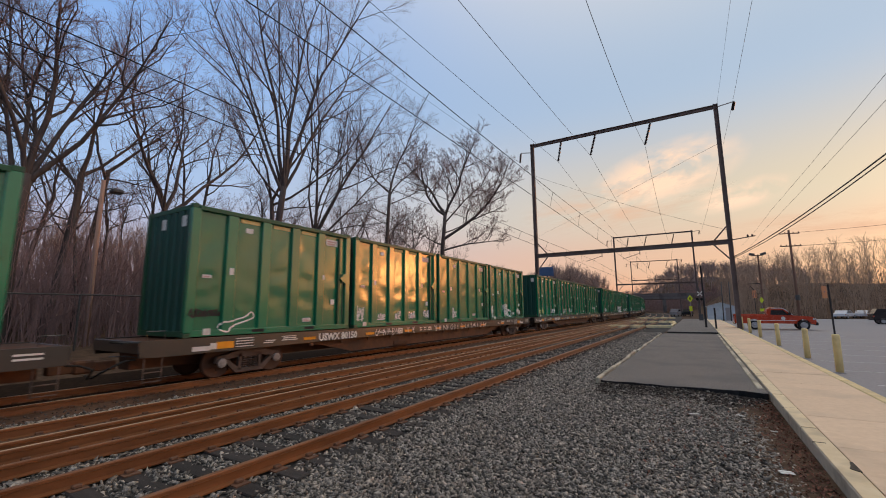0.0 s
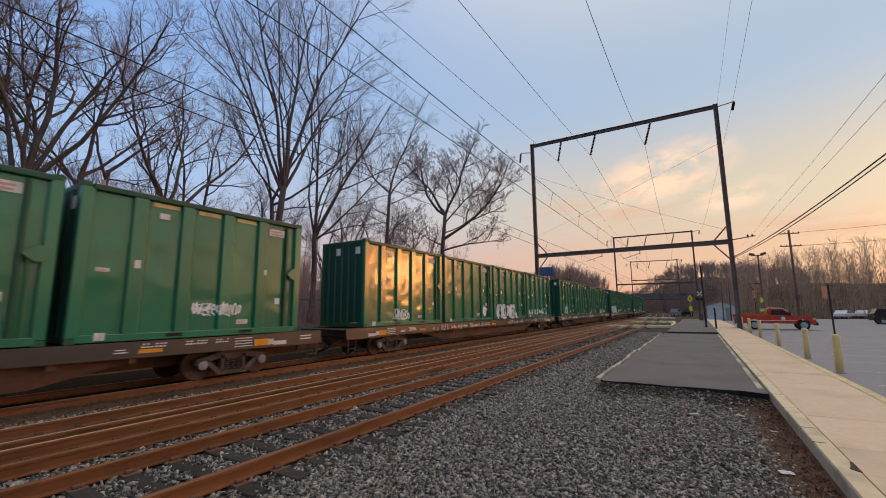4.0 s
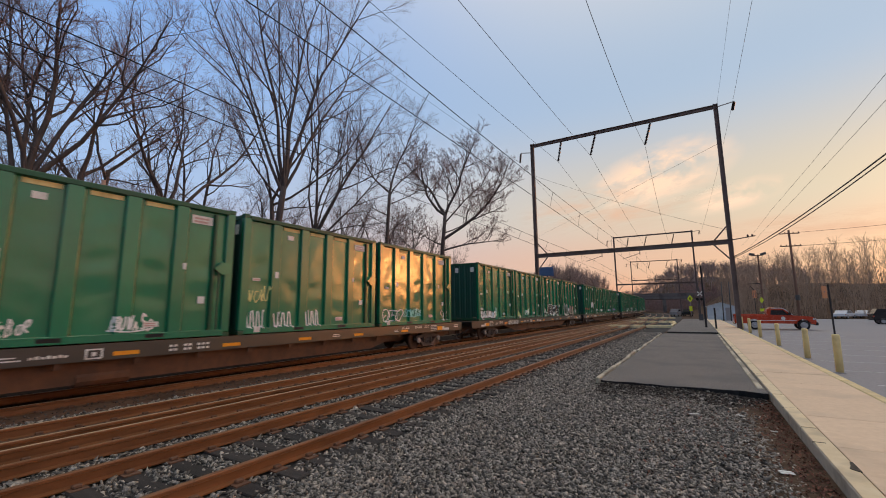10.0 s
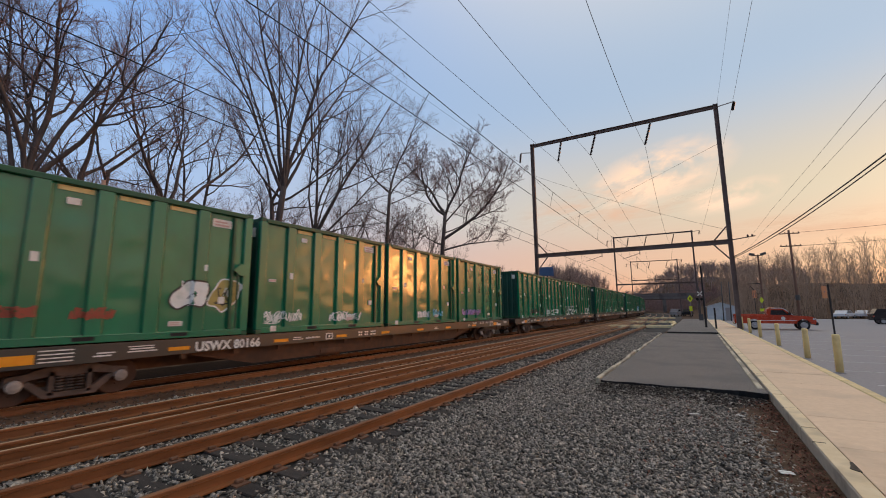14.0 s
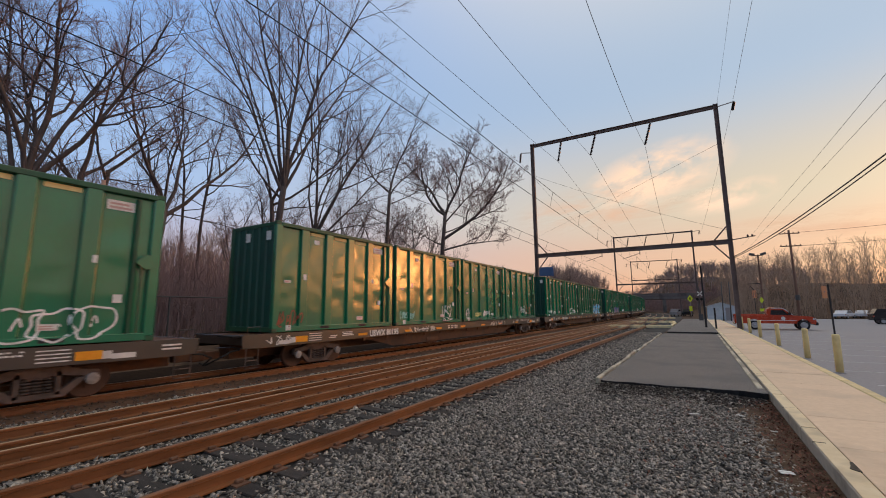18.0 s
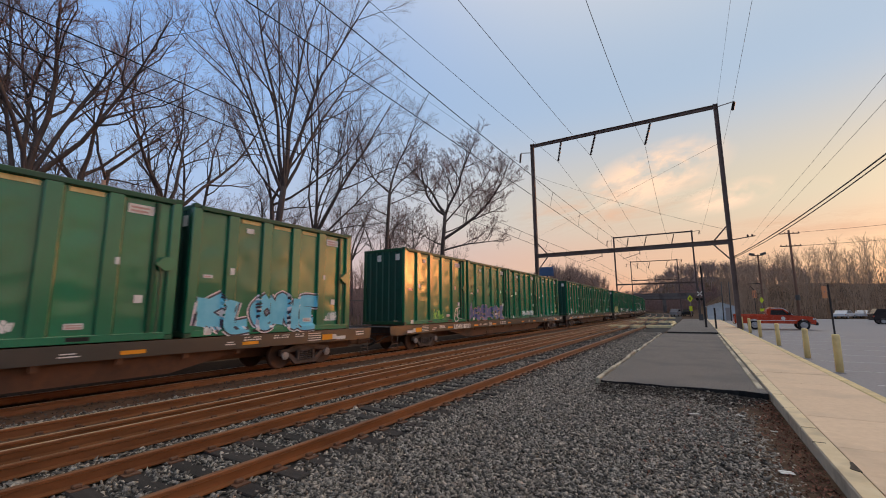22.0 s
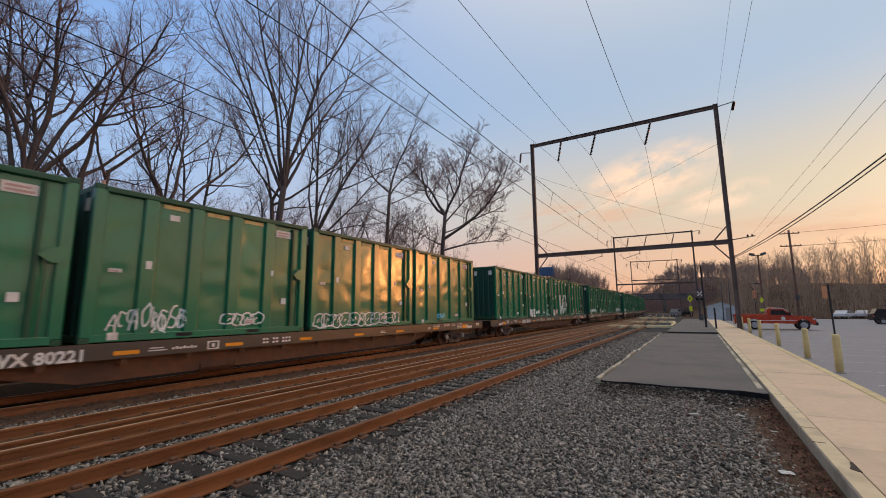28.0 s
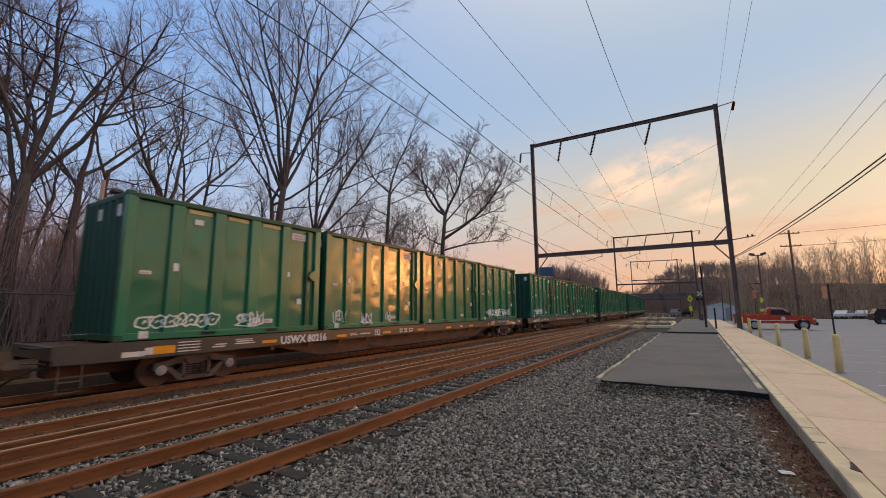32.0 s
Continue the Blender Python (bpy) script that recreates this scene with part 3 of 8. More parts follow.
def stones(name, n, box, size, z, material, label, keep=None):
    """Loose stones scattered over a box, one mesh."""
    x = nrg.uniform(box[0], box[1], n)
    y = box[2] + (box[3] - box[2]) * nrg.uniform(0, 1, n) ** 1.35
    if keep is not None:
        ok = keep(x, y)
        x, y = x[ok], y[ok]
        n = len(x)
    r = nrg.uniform(size[0], size[1], n)
    a, t1, t2 = nrg.uniform(0, 6.283, n), nrg.normal(0, 0.5, n), nrg.normal(0, 0.5, n)
    v = ICO_V[None] * r[:, None, None] * np.exp(nrg.normal(0, 0.32, (n, 1, 3))) * np.array((1.2, 0.85, 0.68)) * nrg.uniform(0.65, 1.3, (n, 8, 1))
    c, s = np.cos(t1)[:, None], np.sin(t1)[:, None]
    v = np.stack([v[..., 0], v[..., 1] * c - v[..., 2] * s, v[..., 1] * s + v[..., 2] * c], -1)
    c, s = np.cos(t2)[:, None], np.sin(t2)[:, None]
    v = np.stack([v[..., 0] * c + v[..., 2] * s, v[..., 1], -v[..., 0] * s + v[..., 2] * c], -1)
    c, s = np.cos(a)[:, None], np.sin(a)[:, None]
    v = np.stack([v[..., 0] * c - v[..., 1] * s, v[..., 0] * s + v[..., 1] * c, v[..., 2]], -1)
    z = soil_z(x, y) + 0.008 if z is None else z - np.clip(x + 0.4, 0, 2) * 0.059
    v += np.stack([x, y, z + r * nrg.uniform(-0.2, 0.75, n)], -1)[:, None, :]
    f = (ICO_F[None] + 8 * np.arange(n)[:, None, None]).reshape(-1, 3)
    me = bpy.data.meshes.new(name)
    me.vertices.add(n * 8)
    me.vertices.foreach_set("co", v.reshape(-1))
    me.loops.add(len(f) * 3)
    me.loops.foreach_set("vertex_index", f.reshape(-1))
    me.polygons.add(len(f))
    me.polygons.foreach_set("loop_start", np.arange(len(f)) * 3)
    me.polygons.foreach_set("loop_total", np.full(len(f), 3))
    me.materials.append(material)
    me.update(calc_edges=True)
    me.validate()
    ob = new(name, me)
    return tagged(ob, label, "ballast", kind="stuff")


def off_rails(x, y):
    ok = np.ones(len(x), bool)
    for off in (-5.72, -9.02):
        for side in (-0.7535, 0.7535):
            ok &= np.abs(x - off - side) > 0.10
    ok &= (np.abs(x + 7.52) > 0.09) & (np.abs(x + 8.72) > 0.09)
    over_tie = (np.abs(x + 5.72) < 1.38) & (np.abs((y - 0.6 + 0.265) % 0.53 - 0.265) < 0.125)
    ok &= ~(over_tie & (nrg.uniform(0, 1, len(x)) < 0.8))
    ok &= ~((x > -2.4) & (nrg.uniform(0, 1, len(x)) < (y - 10.6 + 0.35 * np.sin(x * 2.3)) * 1.15))
    ok &= ~((x > 0.80) & (nrg.uniform(0, 1, len(x)) < (x - 0.7) * 1.5))
    return ok


stones("ballast_stones", 72000, (-4.35, 1.22, 2.4, 12.5), (0.009, 0.032), -0.014, M_STONE, "loose grey crushed-stone ballast", off_rails)
stones("ballast_stones", 30000, (-8.7, -4.3, 0.8, 16), (0.013, 0.037), -0.012, M_STONE, "crushed stone between the ties", off_rails)
stones("ballast_stones", 13000, (-4.5, -2.7, 12, 40), (0.02, 0.042), -0.012, M_STONE, "loose grey ballast along the asphalt edge", off_rails)
stones("ballast_stones", 7000, (-8.7, -4.3, 15, 46), (0.025, 0.05), -0.015, M_STONE, "crushed stone between the ties", off_rails)
for name_, x0_, x1_, z_, m_ in (("ballast_fill", -9.66, -8.81, 0.045, M_RUSTDIRT), ("ballast_fill", -11.82, -9.86, 0.04, M_RUSTDIRT),
                               ("ballast_fill", -13.27, -11.95, 0.05, M_DARKDIRT), ("ballast_fill", -18.9, -13.48, 0.10, M_DARKDIRT)):
    single(name_, swept([(x0_, -0.1), (x1_, -0.1), (x1_, z_ - 0.01), ((x0_ + x1_) / 2, z_), (x0_, z_ - 0.01)], 0.0, [-20, 0, 40, 80, 100]), m_, "rust-brown dirt filling the track, shade-darkened under the train", "ballast", kind="structure")
stones("ballast_stones", 14000, (-4.35, 1.22, -7.5, 2.42), (0.016, 0.04), -0.012, M_STONE, "loose grey ballast behind the viewpoint", off_rails)
stones("ballast_stones", 10000, (-8.7, -4.3, -7.5, 0.85), (0.016, 0.04), -0.012, M_STONE, "crushed stone between the ties", off_rails)
stones("ballast_stones", 5200, (-10.75, -10.05, 0.8, 40), (0.018, 0.04), 0.04, M_STONE, "grey stones along the middle track")
stones("rust_ballast_stones", 3000, (-11.8, -8.45, 0.5, 30), (0.012, 0.028), 0.045, M_STONE_RUST, "rust-stained stones in the middle track", off_rails)
stones("rust_ballast_stones", 6000, (-14.4, -12.0, 0.5, 30), (0.022, 0.045), -0.015, M_STONE_RUST, "rust-stained ballast beside the loaded track")

# ---- asphalt strip, pavement, kerbs, car park ----
PAVE_Y0, PAVE_Y1 = -40.0, 120.0


def slab(name, x0, x1, y0, y1, z0, z1, material, label, category="pavement", c=0.01):
    return single(name, Mb().box(x0, x1, y0, y1, z0, z1, c), material, label, category, kind="structure")


def ragged_slab(name, x0, x1, y0, y1, z0, z1, material, label, amp):
    """A laid asphalt sheet with a broken, uneven front edge."""
    b = Mb()
    n = 40
    top, low = [], []
    for i in range(n + 1):
        x = x0 + (x1 - x0) * i / n
        e = amp * (noise.noise(Vector((x * 1.3, y0, 3))) + 0.4 * noise.noise(Vector((x * 6, y0, 8))))
        top.append((x, y0 + e, z1 + 0.012 * noise.noise(Vector((x * 2, 5, 1)))))
        low.append((x, y0 + e + 0.05 + 0.03 * noise.noise(Vector((x * 7, 2, 1))), z0))
    back = [(x0 + (x1 - x0) * i / n, y1, z1) for i in range(n + 1)]
    mid = [(p[0], p[1] + 0.06, z1 + 0.01) for p in top]
    b.v = low + top + mid + back
    m = n + 1
    b.f = [(r * m + i, r * m + i + 1, (r + 1) * m + i + 1, (r + 1) * m + i) for r in range(3) for i in range(n)]
    b.v += [(x0, y1, z0), (x1, y1, z0)]
    e = len(b.v)
    b.f += [(0, m, 2 * m, 3 * m, e - 2), (m - 1, e - 1, 4 * m - 1, 3 * m - 1, 2 * m - 1), (e - 2, 3 * m, 4 * m - 1, e - 1)]
    ob = single(name, b, material, label, "pavement", kind="structure")
    # front face in near-black asphalt, which also carries the undercut's shade
    ob.data.materials.append(M_ASPHALT_RAW)
    for i in range(n):
        ob.data.polygons[i].material_index = 1
    return ob


ragged_slab("pavement_strip", -2.45, 1.235, 12.35, 37.2, -0.16, 0.105, M_ASPHALT, "worn grey asphalt strip with a broken front edge", 0.16)
ragged_slab("pavement_far", -2.3, 1.235, 39.2, 86, -0.06, 0.15, M_ASPHALT, "raised grey asphalt strip by the crossing", 0.12)
ragged_slab("pavement_joint", -2.35, 1.23, 37.0, 39.5, -0.06, 0.05, M_ASPHALT_RAW, "dark broken asphalt joint", 0.1)

def soil_z(x, y):
    """Height of the soil bank that rises to the asphalt's edge."""
    return -0.045 - 0.059 * np.clip(x + 0.4, 0, 2) + 0.085 * np.clip((y - 10.7) / 1.5, 0, 1) ** 1.1


soil = Mb()
for j in range(9):
    for i in range(25):
        x_, y_ = -2.42 + 3.64 * i / 24, 10.9 + 1.6 * j / 8
        soil.v.append((x_, y_ - (0.5 * noise.noise(Vector((x_ * 0.9, 4, 2))) + 0.3 if j < 4 else 0), soil_z(x_, y_) + 0.012 * noise.noise(Vector((x_ * 3, y_ * 3, 1)))))
soil.f = [(j * 25 + i, j * 25 + i + 1, (j + 1) * 25 + i + 1, (j + 1) * 25 + i) for j in range(8) for i in range(24)]
single("bare_soil", soil, M_SOIL, "dark bare soil before the broken asphalt edge", "soil", kind="structure", smooth=True)
stones("soil_stones", 5200, (-2.4, 1.22, 11.0, 12.34), (0.006, 0.024), None, M_SOILSTONE, "dark stones on the soil", lambda x, y: nrg.uniform(0, 1, len(x)) < (y - 10.8) * 1.1)
stones("soil_stones", 1500, (-2.4, 1.22, 10.9, 12.34), (0.008, 0.03), None, M_STONE, "scattered grey stones on the soil", lambda x, y: nrg.uniform(0, 1, len(x)) < 1.25 - (y - 10.9) * 0.6)
edge = thing("edging_timber", None, "cream-painted timber edging along the asphalt", "edging")
y = 12.5
while y < 36:
    ln_ = rng.uniform(2.6, 3.3)
    part("timber", Mb().box(-0.055, 0.055, 0, ln_ - 0.03, -0.05, 0.15, 0.02), M_TIMBER_Y, edge, at=pose(-2.56 + 0.07 * math.sin(y), y, 0, 0, 0, rng.uniform(-1.2, 1.2)))
    y += ln_
edge2 = thing("edging_timber", None, "pale timber edging between asphalt and kerb", "edging")
y = 12.8
while y < 36:
    ln_ = rng.uniform(2.6, 3.3)
    part("timber", Mb().box(-0.06, 0.06, 0, ln_ - 0.03, -0.05, 0.14, 0.015), M_TIMBER_Y, edge2, at=pose(1.14, y, 0, 0, 0, rng.uniform(-0.25, 0.25)))
    y += ln_

kerb = thing("kerb", None, "worn cream-yellow concrete kerb beside the track ballast", "kerb", kind="structure")
y = -12.0
while y < 86:
    top_ = 0.146 + rng.uniform(-0.004, 0.004)
    stone_ = part("kerb_stone", Mb().box(1.262, 1.478, y, y + 2.98, -0.3, top_, 0.02), M_KERB_RAW, kerb)
    part("painted_top", Mb().box(1.272, 1.47, y + 0.012, y + 2.968, top_ - 0.004, top_ + 0.004), M_KERB, stone_, "worn cream-yellow paint")
    y += 3.0
def lot_edge(y):
    """Where the pavement ends at the car park."""
    return 3.05 - 0.004 * max(0.0, y - 30.0)


walkp = thing("pavement", None, "tan concrete pavement with straight joints", "pavement", kind="structure")
y = -12.0
while y < 86:
    zt = 0.146 + rng.uniform(-0.003, 0.003)
    part("paving_slab", Mb().prism([(1.487, y), (lot_edge(y) - 0.01, y), (lot_edge(y + 1.985) - 0.01, y + 1.985), (1.487, y + 1.985)], "z", -0.1, zt), M_CONCRETE, walkp)
    y += 2.0
part("chipped_corner", Mb().prism([(1.395, 7.0), (1.45, 6.93), (1.487, 6.92), (1.487, 7.28), (1.455, 7.27), (1.43, 7.12)], "z", 0.140, 0.157), M_SOILSTONE, kerb, "dark chipped hollow in the kerb")
for yc, xa, xb in ((10.55, 1.25, 1.48), (15.4, 1.25, 1.44), (8.1, 1.25, 1.40)):
    part("crack", Mb().box(xa, xb, yc, yc + 0.008, 0.140, 0.1535), M_SOILSTONE, kerb, "thin dark crack")
kerb2 = thing("kerb", None, "faded yellow painted kerb at the car park", "kerb", kind="structure")
y = -12.0
while y < 86:
    ang = math.atan2(lot_edge(y + 2.98) - lot_edge(y), 2.98)
    part("kerb_stone", Mb().box(0, 0.215, 0, 2.98 / math.cos(ang), -0.3, 0.155 + rng.uniform(-0.004, 0.004), 0.02), M_KERB_Y, kerb2, at=pose(lot_edge(y), y, 0, 0, 0, -math.degrees(ang)))
    y += 3.0
slab("car_park", 1.6, 60, -60, 96, -0.4, 0.0, M_LOT, "grey asphalt car park with worn white lines", "car park")
lines = thing("parking_lines", None, "worn white parking lines on the asphalt", "road marking", kind="structure")
for y in range(-9, 45, 3):
    part("line", Mb().box(3.9, 8.9, y + 0.55, y + 0.66, 0.0, 0.004), M_LINE, lines)
slab("verge", 8, 70, 96, 112, -0.4, 0.1, M_LITTER, "dry grass verge behind the car park", "verge")

# ---- the freight train ----
SPEED, CAR_L, CAR_X = 12.347, 28.11, -12.62
FIRST_Y = 5.77          # front of the boxes of the car that leads at the start
C_L, C_W, C_H = 5.99, 2.50, 3.60
PITCH = 6.27
DECK = 1.38             # underside of the boxes over the ground
N_FIRST, N_LAST = -1, 19
N_NEAR = 16             # cars behind this one never come near
RIBS = [1.02, 2.14, 3.26, 4.38]
RIB_W, RIB_D = 0.38, 0.105


def dent(var, y, z):
    """How far a side sheet is pushed in or out between two ribs."""
    ends = [0.26] + [e for r in RIBS for e in (r, r + RIB_W)] + [5.77]
    for i in range(0, len(ends), 2):
        if ends[i] <= y <= ends[i + 1]:
            u = (y - ends[i]) / (ends[i + 1] - ends[i])
            v = min(1.0, max(0.0, (z - 0.18) / (C_H - 0.32)))
            hold = math.sin(math.pi * u) ** 0.5 * min(1.0, 5 * v, 5 * (1 - v))
            a = noise.noise(Vector((i * 2.3 + y * 0.3 + var * 17.3, z * 0.85, var * 3.1)))
            c = noise.noise(Vector((y * 0.9 - z * 0.9 * (1 if i % 4 else -1) + var * 5.7, z * 1.9 + y * 0.8 * (1 if i % 4 else -1) + i * 1.7, 9 + var)))
            e = noise.noise(Vector((y * 2.6 + var * 2.2, z * 4.2, 31 + var)))
            return (0.012 * a + 0.018 * c + 0.0055 * e) * hold
    return 0.0


def side_depth(var, y, z):
    """Outer face of a box's side at y from its front, measured outwards from the box's centre line."""
    if y < 0.28 or y > 5.75 or z < 0.20 or z > C_H - 0.16:
        return C_W / 2
    for r in RIBS:
        if r <= y <= r + RIB_W:
            return C_W / 2 - 0.004
    return C_W / 2 - RIB_D + dent(var, y, z)


BOX_GROUP = "green boxes on the freight train"


def make_box(var):
    """A tall green waste container; its origin lies under the middle of its front end, its length along +y."""
    h = C_W / 2
    t = thing("waste_container", None, "tall green ribbed steel waste container on a flat car", "container", BOX_GROUP)
    # side sheets towards the camera
    edges = [0.26] + [e for r in RIBS for e in (r, r + RIB_W)] + [5.77]
    for i in range(0, len(edges), 2):
        y0, y1 = edges[i], edges[i + 1]
        b, ny, nz = Mb(), 9, 34
        for j in range(nz + 1):
            for k in range(ny + 1):
                y, z = y0 + (y1 - y0) * k / ny, 0.18 + (C_H - 0.32) * j / nz
                b.v.append((h - RIB_D + dent(var, y, z), y, z))
        b.f = [(j * (ny + 1) + k, j * (ny + 1) + k + 1, (j + 1) * (ny + 1) + k + 1, (j + 1) * (ny + 1) + k) for j in range(nz) for k in range(ny)]
        part("side_panel", b, M_GREEN, t, smooth=True)
    for r in RIBS:
        b = Mb().prism([(h - RIB_D - 0.03, r), (h - 0.016, r + 0.008), (h - 0.004, r + 0.022), (h - 0.004, r + RIB_W - 0.075), (h - RIB_D - 0.03, r + RIB_W + 0.015)], "z", 0.17, C_H - 0.13)
        rib_ = part("rib", b, M_GREEN, t)
        # thin paler line down the rear edge of each rib
        part("weld_line", Mb().box(h - 0.030, h - 0.022, r + RIB_W - 0.068, r + RIB_W - 0.048, 0.22, C_H - 0.2), M_GOLDLINE, rib_, "thin pale green-gold edge line")
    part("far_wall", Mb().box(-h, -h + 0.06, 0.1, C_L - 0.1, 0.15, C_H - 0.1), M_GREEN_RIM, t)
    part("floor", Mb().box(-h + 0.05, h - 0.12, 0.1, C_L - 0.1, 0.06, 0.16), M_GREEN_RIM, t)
    part("cover", Mb().box(-h + 0.05, h - 0.12, 0.1, C_L - 0.1, C_H - 0.20, C_H - 0.14), M_BLACK, t, "dark top cover")
    # front end with its upright corrugations
    prof = [(-h + 0.1, 0.11), (-h + 0.1, 0.075)]
    for x in (-0.95, -0.57, -0.19, 0.19, 0.57, 0.95):
        prof += [(x - 0.13, 0.075), (x - 0.09, 0.025), (x + 0.09, 0.025), (x + 0.13, 0.075)]
    prof += [(h - 0.1, 0.075), (h - 0.1, 0.11)]
    part("front_end", Mb().prism(prof, "z", 0.15, C_H - 0.1), M_GREEN_END, t)
    b = Mb().box(-h + 0.1, h - 0.1, C_L - 0.10, C_L - 0.06, 0.15, C_H - 0.1)
    for x in (-0.6, 0.0, 0.6):
        b.box(x - 0.05, x + 0.05, C_L - 0.07, C_L - 0.01, 0.2, C_H - 0.2)
    part("rear_door", b, M_GREEN_END, t)
    # frame
    b = Mb()
    for y in (0.0, C_L - 0.24):
        b.box(-h, -h + 0.16, y, y + 0.24, 0.02, C_H - 0.02, 0.02)
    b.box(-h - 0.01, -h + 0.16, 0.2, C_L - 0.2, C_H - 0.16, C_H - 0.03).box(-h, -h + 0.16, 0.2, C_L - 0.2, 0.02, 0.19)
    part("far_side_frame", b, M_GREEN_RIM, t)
    part("corner_post", Mb().box(h - 0.16, h, 0.0, 0.26, 0.12, C_H - 0.10, 0.02), M_GREEN, t)
    part("corner_post", Mb().box(h - 0.16, h, C_L - 0.24, C_L, 0.12, C_H - 0.10, 0.02), M_GREEN, t)
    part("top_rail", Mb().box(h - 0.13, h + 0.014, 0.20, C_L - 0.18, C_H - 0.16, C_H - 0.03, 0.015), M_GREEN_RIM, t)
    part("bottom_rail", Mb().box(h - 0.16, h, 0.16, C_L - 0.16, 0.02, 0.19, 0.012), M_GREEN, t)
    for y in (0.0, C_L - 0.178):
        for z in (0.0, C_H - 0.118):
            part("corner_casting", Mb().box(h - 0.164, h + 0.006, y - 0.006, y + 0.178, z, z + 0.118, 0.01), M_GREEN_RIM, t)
    part("end_rail", Mb().box(-h + 0.15, h - 0.15, 0.02, 0.12, C_H - 0.15, C_H - 0.02, 0.01), M_GREEN_RIM, t)
    part("end_sill", Mb().box(-h + 0.15, h - 0.15, 0.02, 0.12, 0.02, 0.18, 0.01), M_GREEN_RIM, t)
    # door hinge and locking bar by the rear post
    b = Mb().tube([(h + 0.025, 5.58, 0.2), (h + 0.025, 5.58, 1.62), (h + 0.03, 5.54, 1.80)], 0.022, 6)
    part("locking_bar", b, M_GREEN_RIM, t)
    b = Mb().prism([(5.44, 1.86), (5.66, 1.70), (5.86, 1.74), (5.90, 1.88), (5.86, 2.02), (5.66, 2.06)], "x", h - 0.06, h + 0.05)
    part("hinge", b, M_GREEN, t)
    part("door_seam", Mb().box(h - RIB_D - 0.02, h - 0.012, 5.40, 5.47, 0.2, C_H - 0.2), M_GREEN_RIM, t)
    # forklift pockets and plates
    for y in (1.95, 3.9):
        # solid black blocks give the shaded inside of the fork pockets
        part("fork_pocket", Mb().box(h - 0.1, h + 0.003, y, y + 0.40, 0.07, 0.155), M_BLACK, t, "fork pocket with its shade as a black block")
    for i in (0, 1, 2):
        y = RIBS[i] + RIB_W + 0.03
        part("edge_strip", Mb().box(h - RIB_D + 0.010, h - RIB_D + 0.022, y + 0.02, y + 0.66, C_H - 0.29, C_H - 0.18), M_YELLOW_STRIP, t, "faded yellow strip")

    def plate(y, z, w, hh, dpt, mat=M_LABEL, bars=0, ink=M_LABEL_INK, name="plate"):
        p = part(name, Mb().box(h + dpt, h + dpt + 0.006, y, y + w, z, z + hh), mat, t, "small white plate")
        if bars:
            b = Mb()
            for q in range(bars):
                zz = z + hh * (q + 0.7) / (bars + 0.6)
                b.box(h + dpt + 0.007, h + dpt + 0.009, y + w * 0.1, y + w * rng.uniform(0.75, 0.92), zz - hh * 0.13 / bars * 1.6, zz + hh * 0.13 / bars * 1.6)
            part("print_block", b, ink, p, "unreadable printed lines")["kind"] = "stuff"

    plate(0.42, 1.60, 0.26, 0.09, -RIB_D + 0.022, M_LABEL, 1, M_RED_INK)
    plate(1.14, 1.72, 0.13, 0.20, -0.003, M_LABEL, 0)
    plate(1.62, 3.02, 0.24, 0.15, -RIB_D + 0.022, M_LABEL, 0)
    plate(0.50, 0.06, 0.20, 0.17, 0.001, M_LABEL, 0)
    plate(3.86, 0.32, 0.34, 0.13, -RIB_D + 0.020, M_LABEL, 2, M_RED_INK)
    plate(4.62, 1.78, 0.09, 0.17, -0.003, M_LABEL, 0)
    plate(5.10, 0.90, 0.18, 0.19, -RIB_D + 0.020, M_LABEL, 0)
    plate(4.80, 3.06, 0.56, 0.23, -RIB_D + 0.020, M_LABEL, 2, M_RED_INK, "data_panel")
    for x in (-0.28, 0.82):
        part("plate", Mb().box(x - 0.12, x + 0.12, 0.016, 0.022, 3.0, 3.3), M_LABEL, t, "white end plate")
    return t


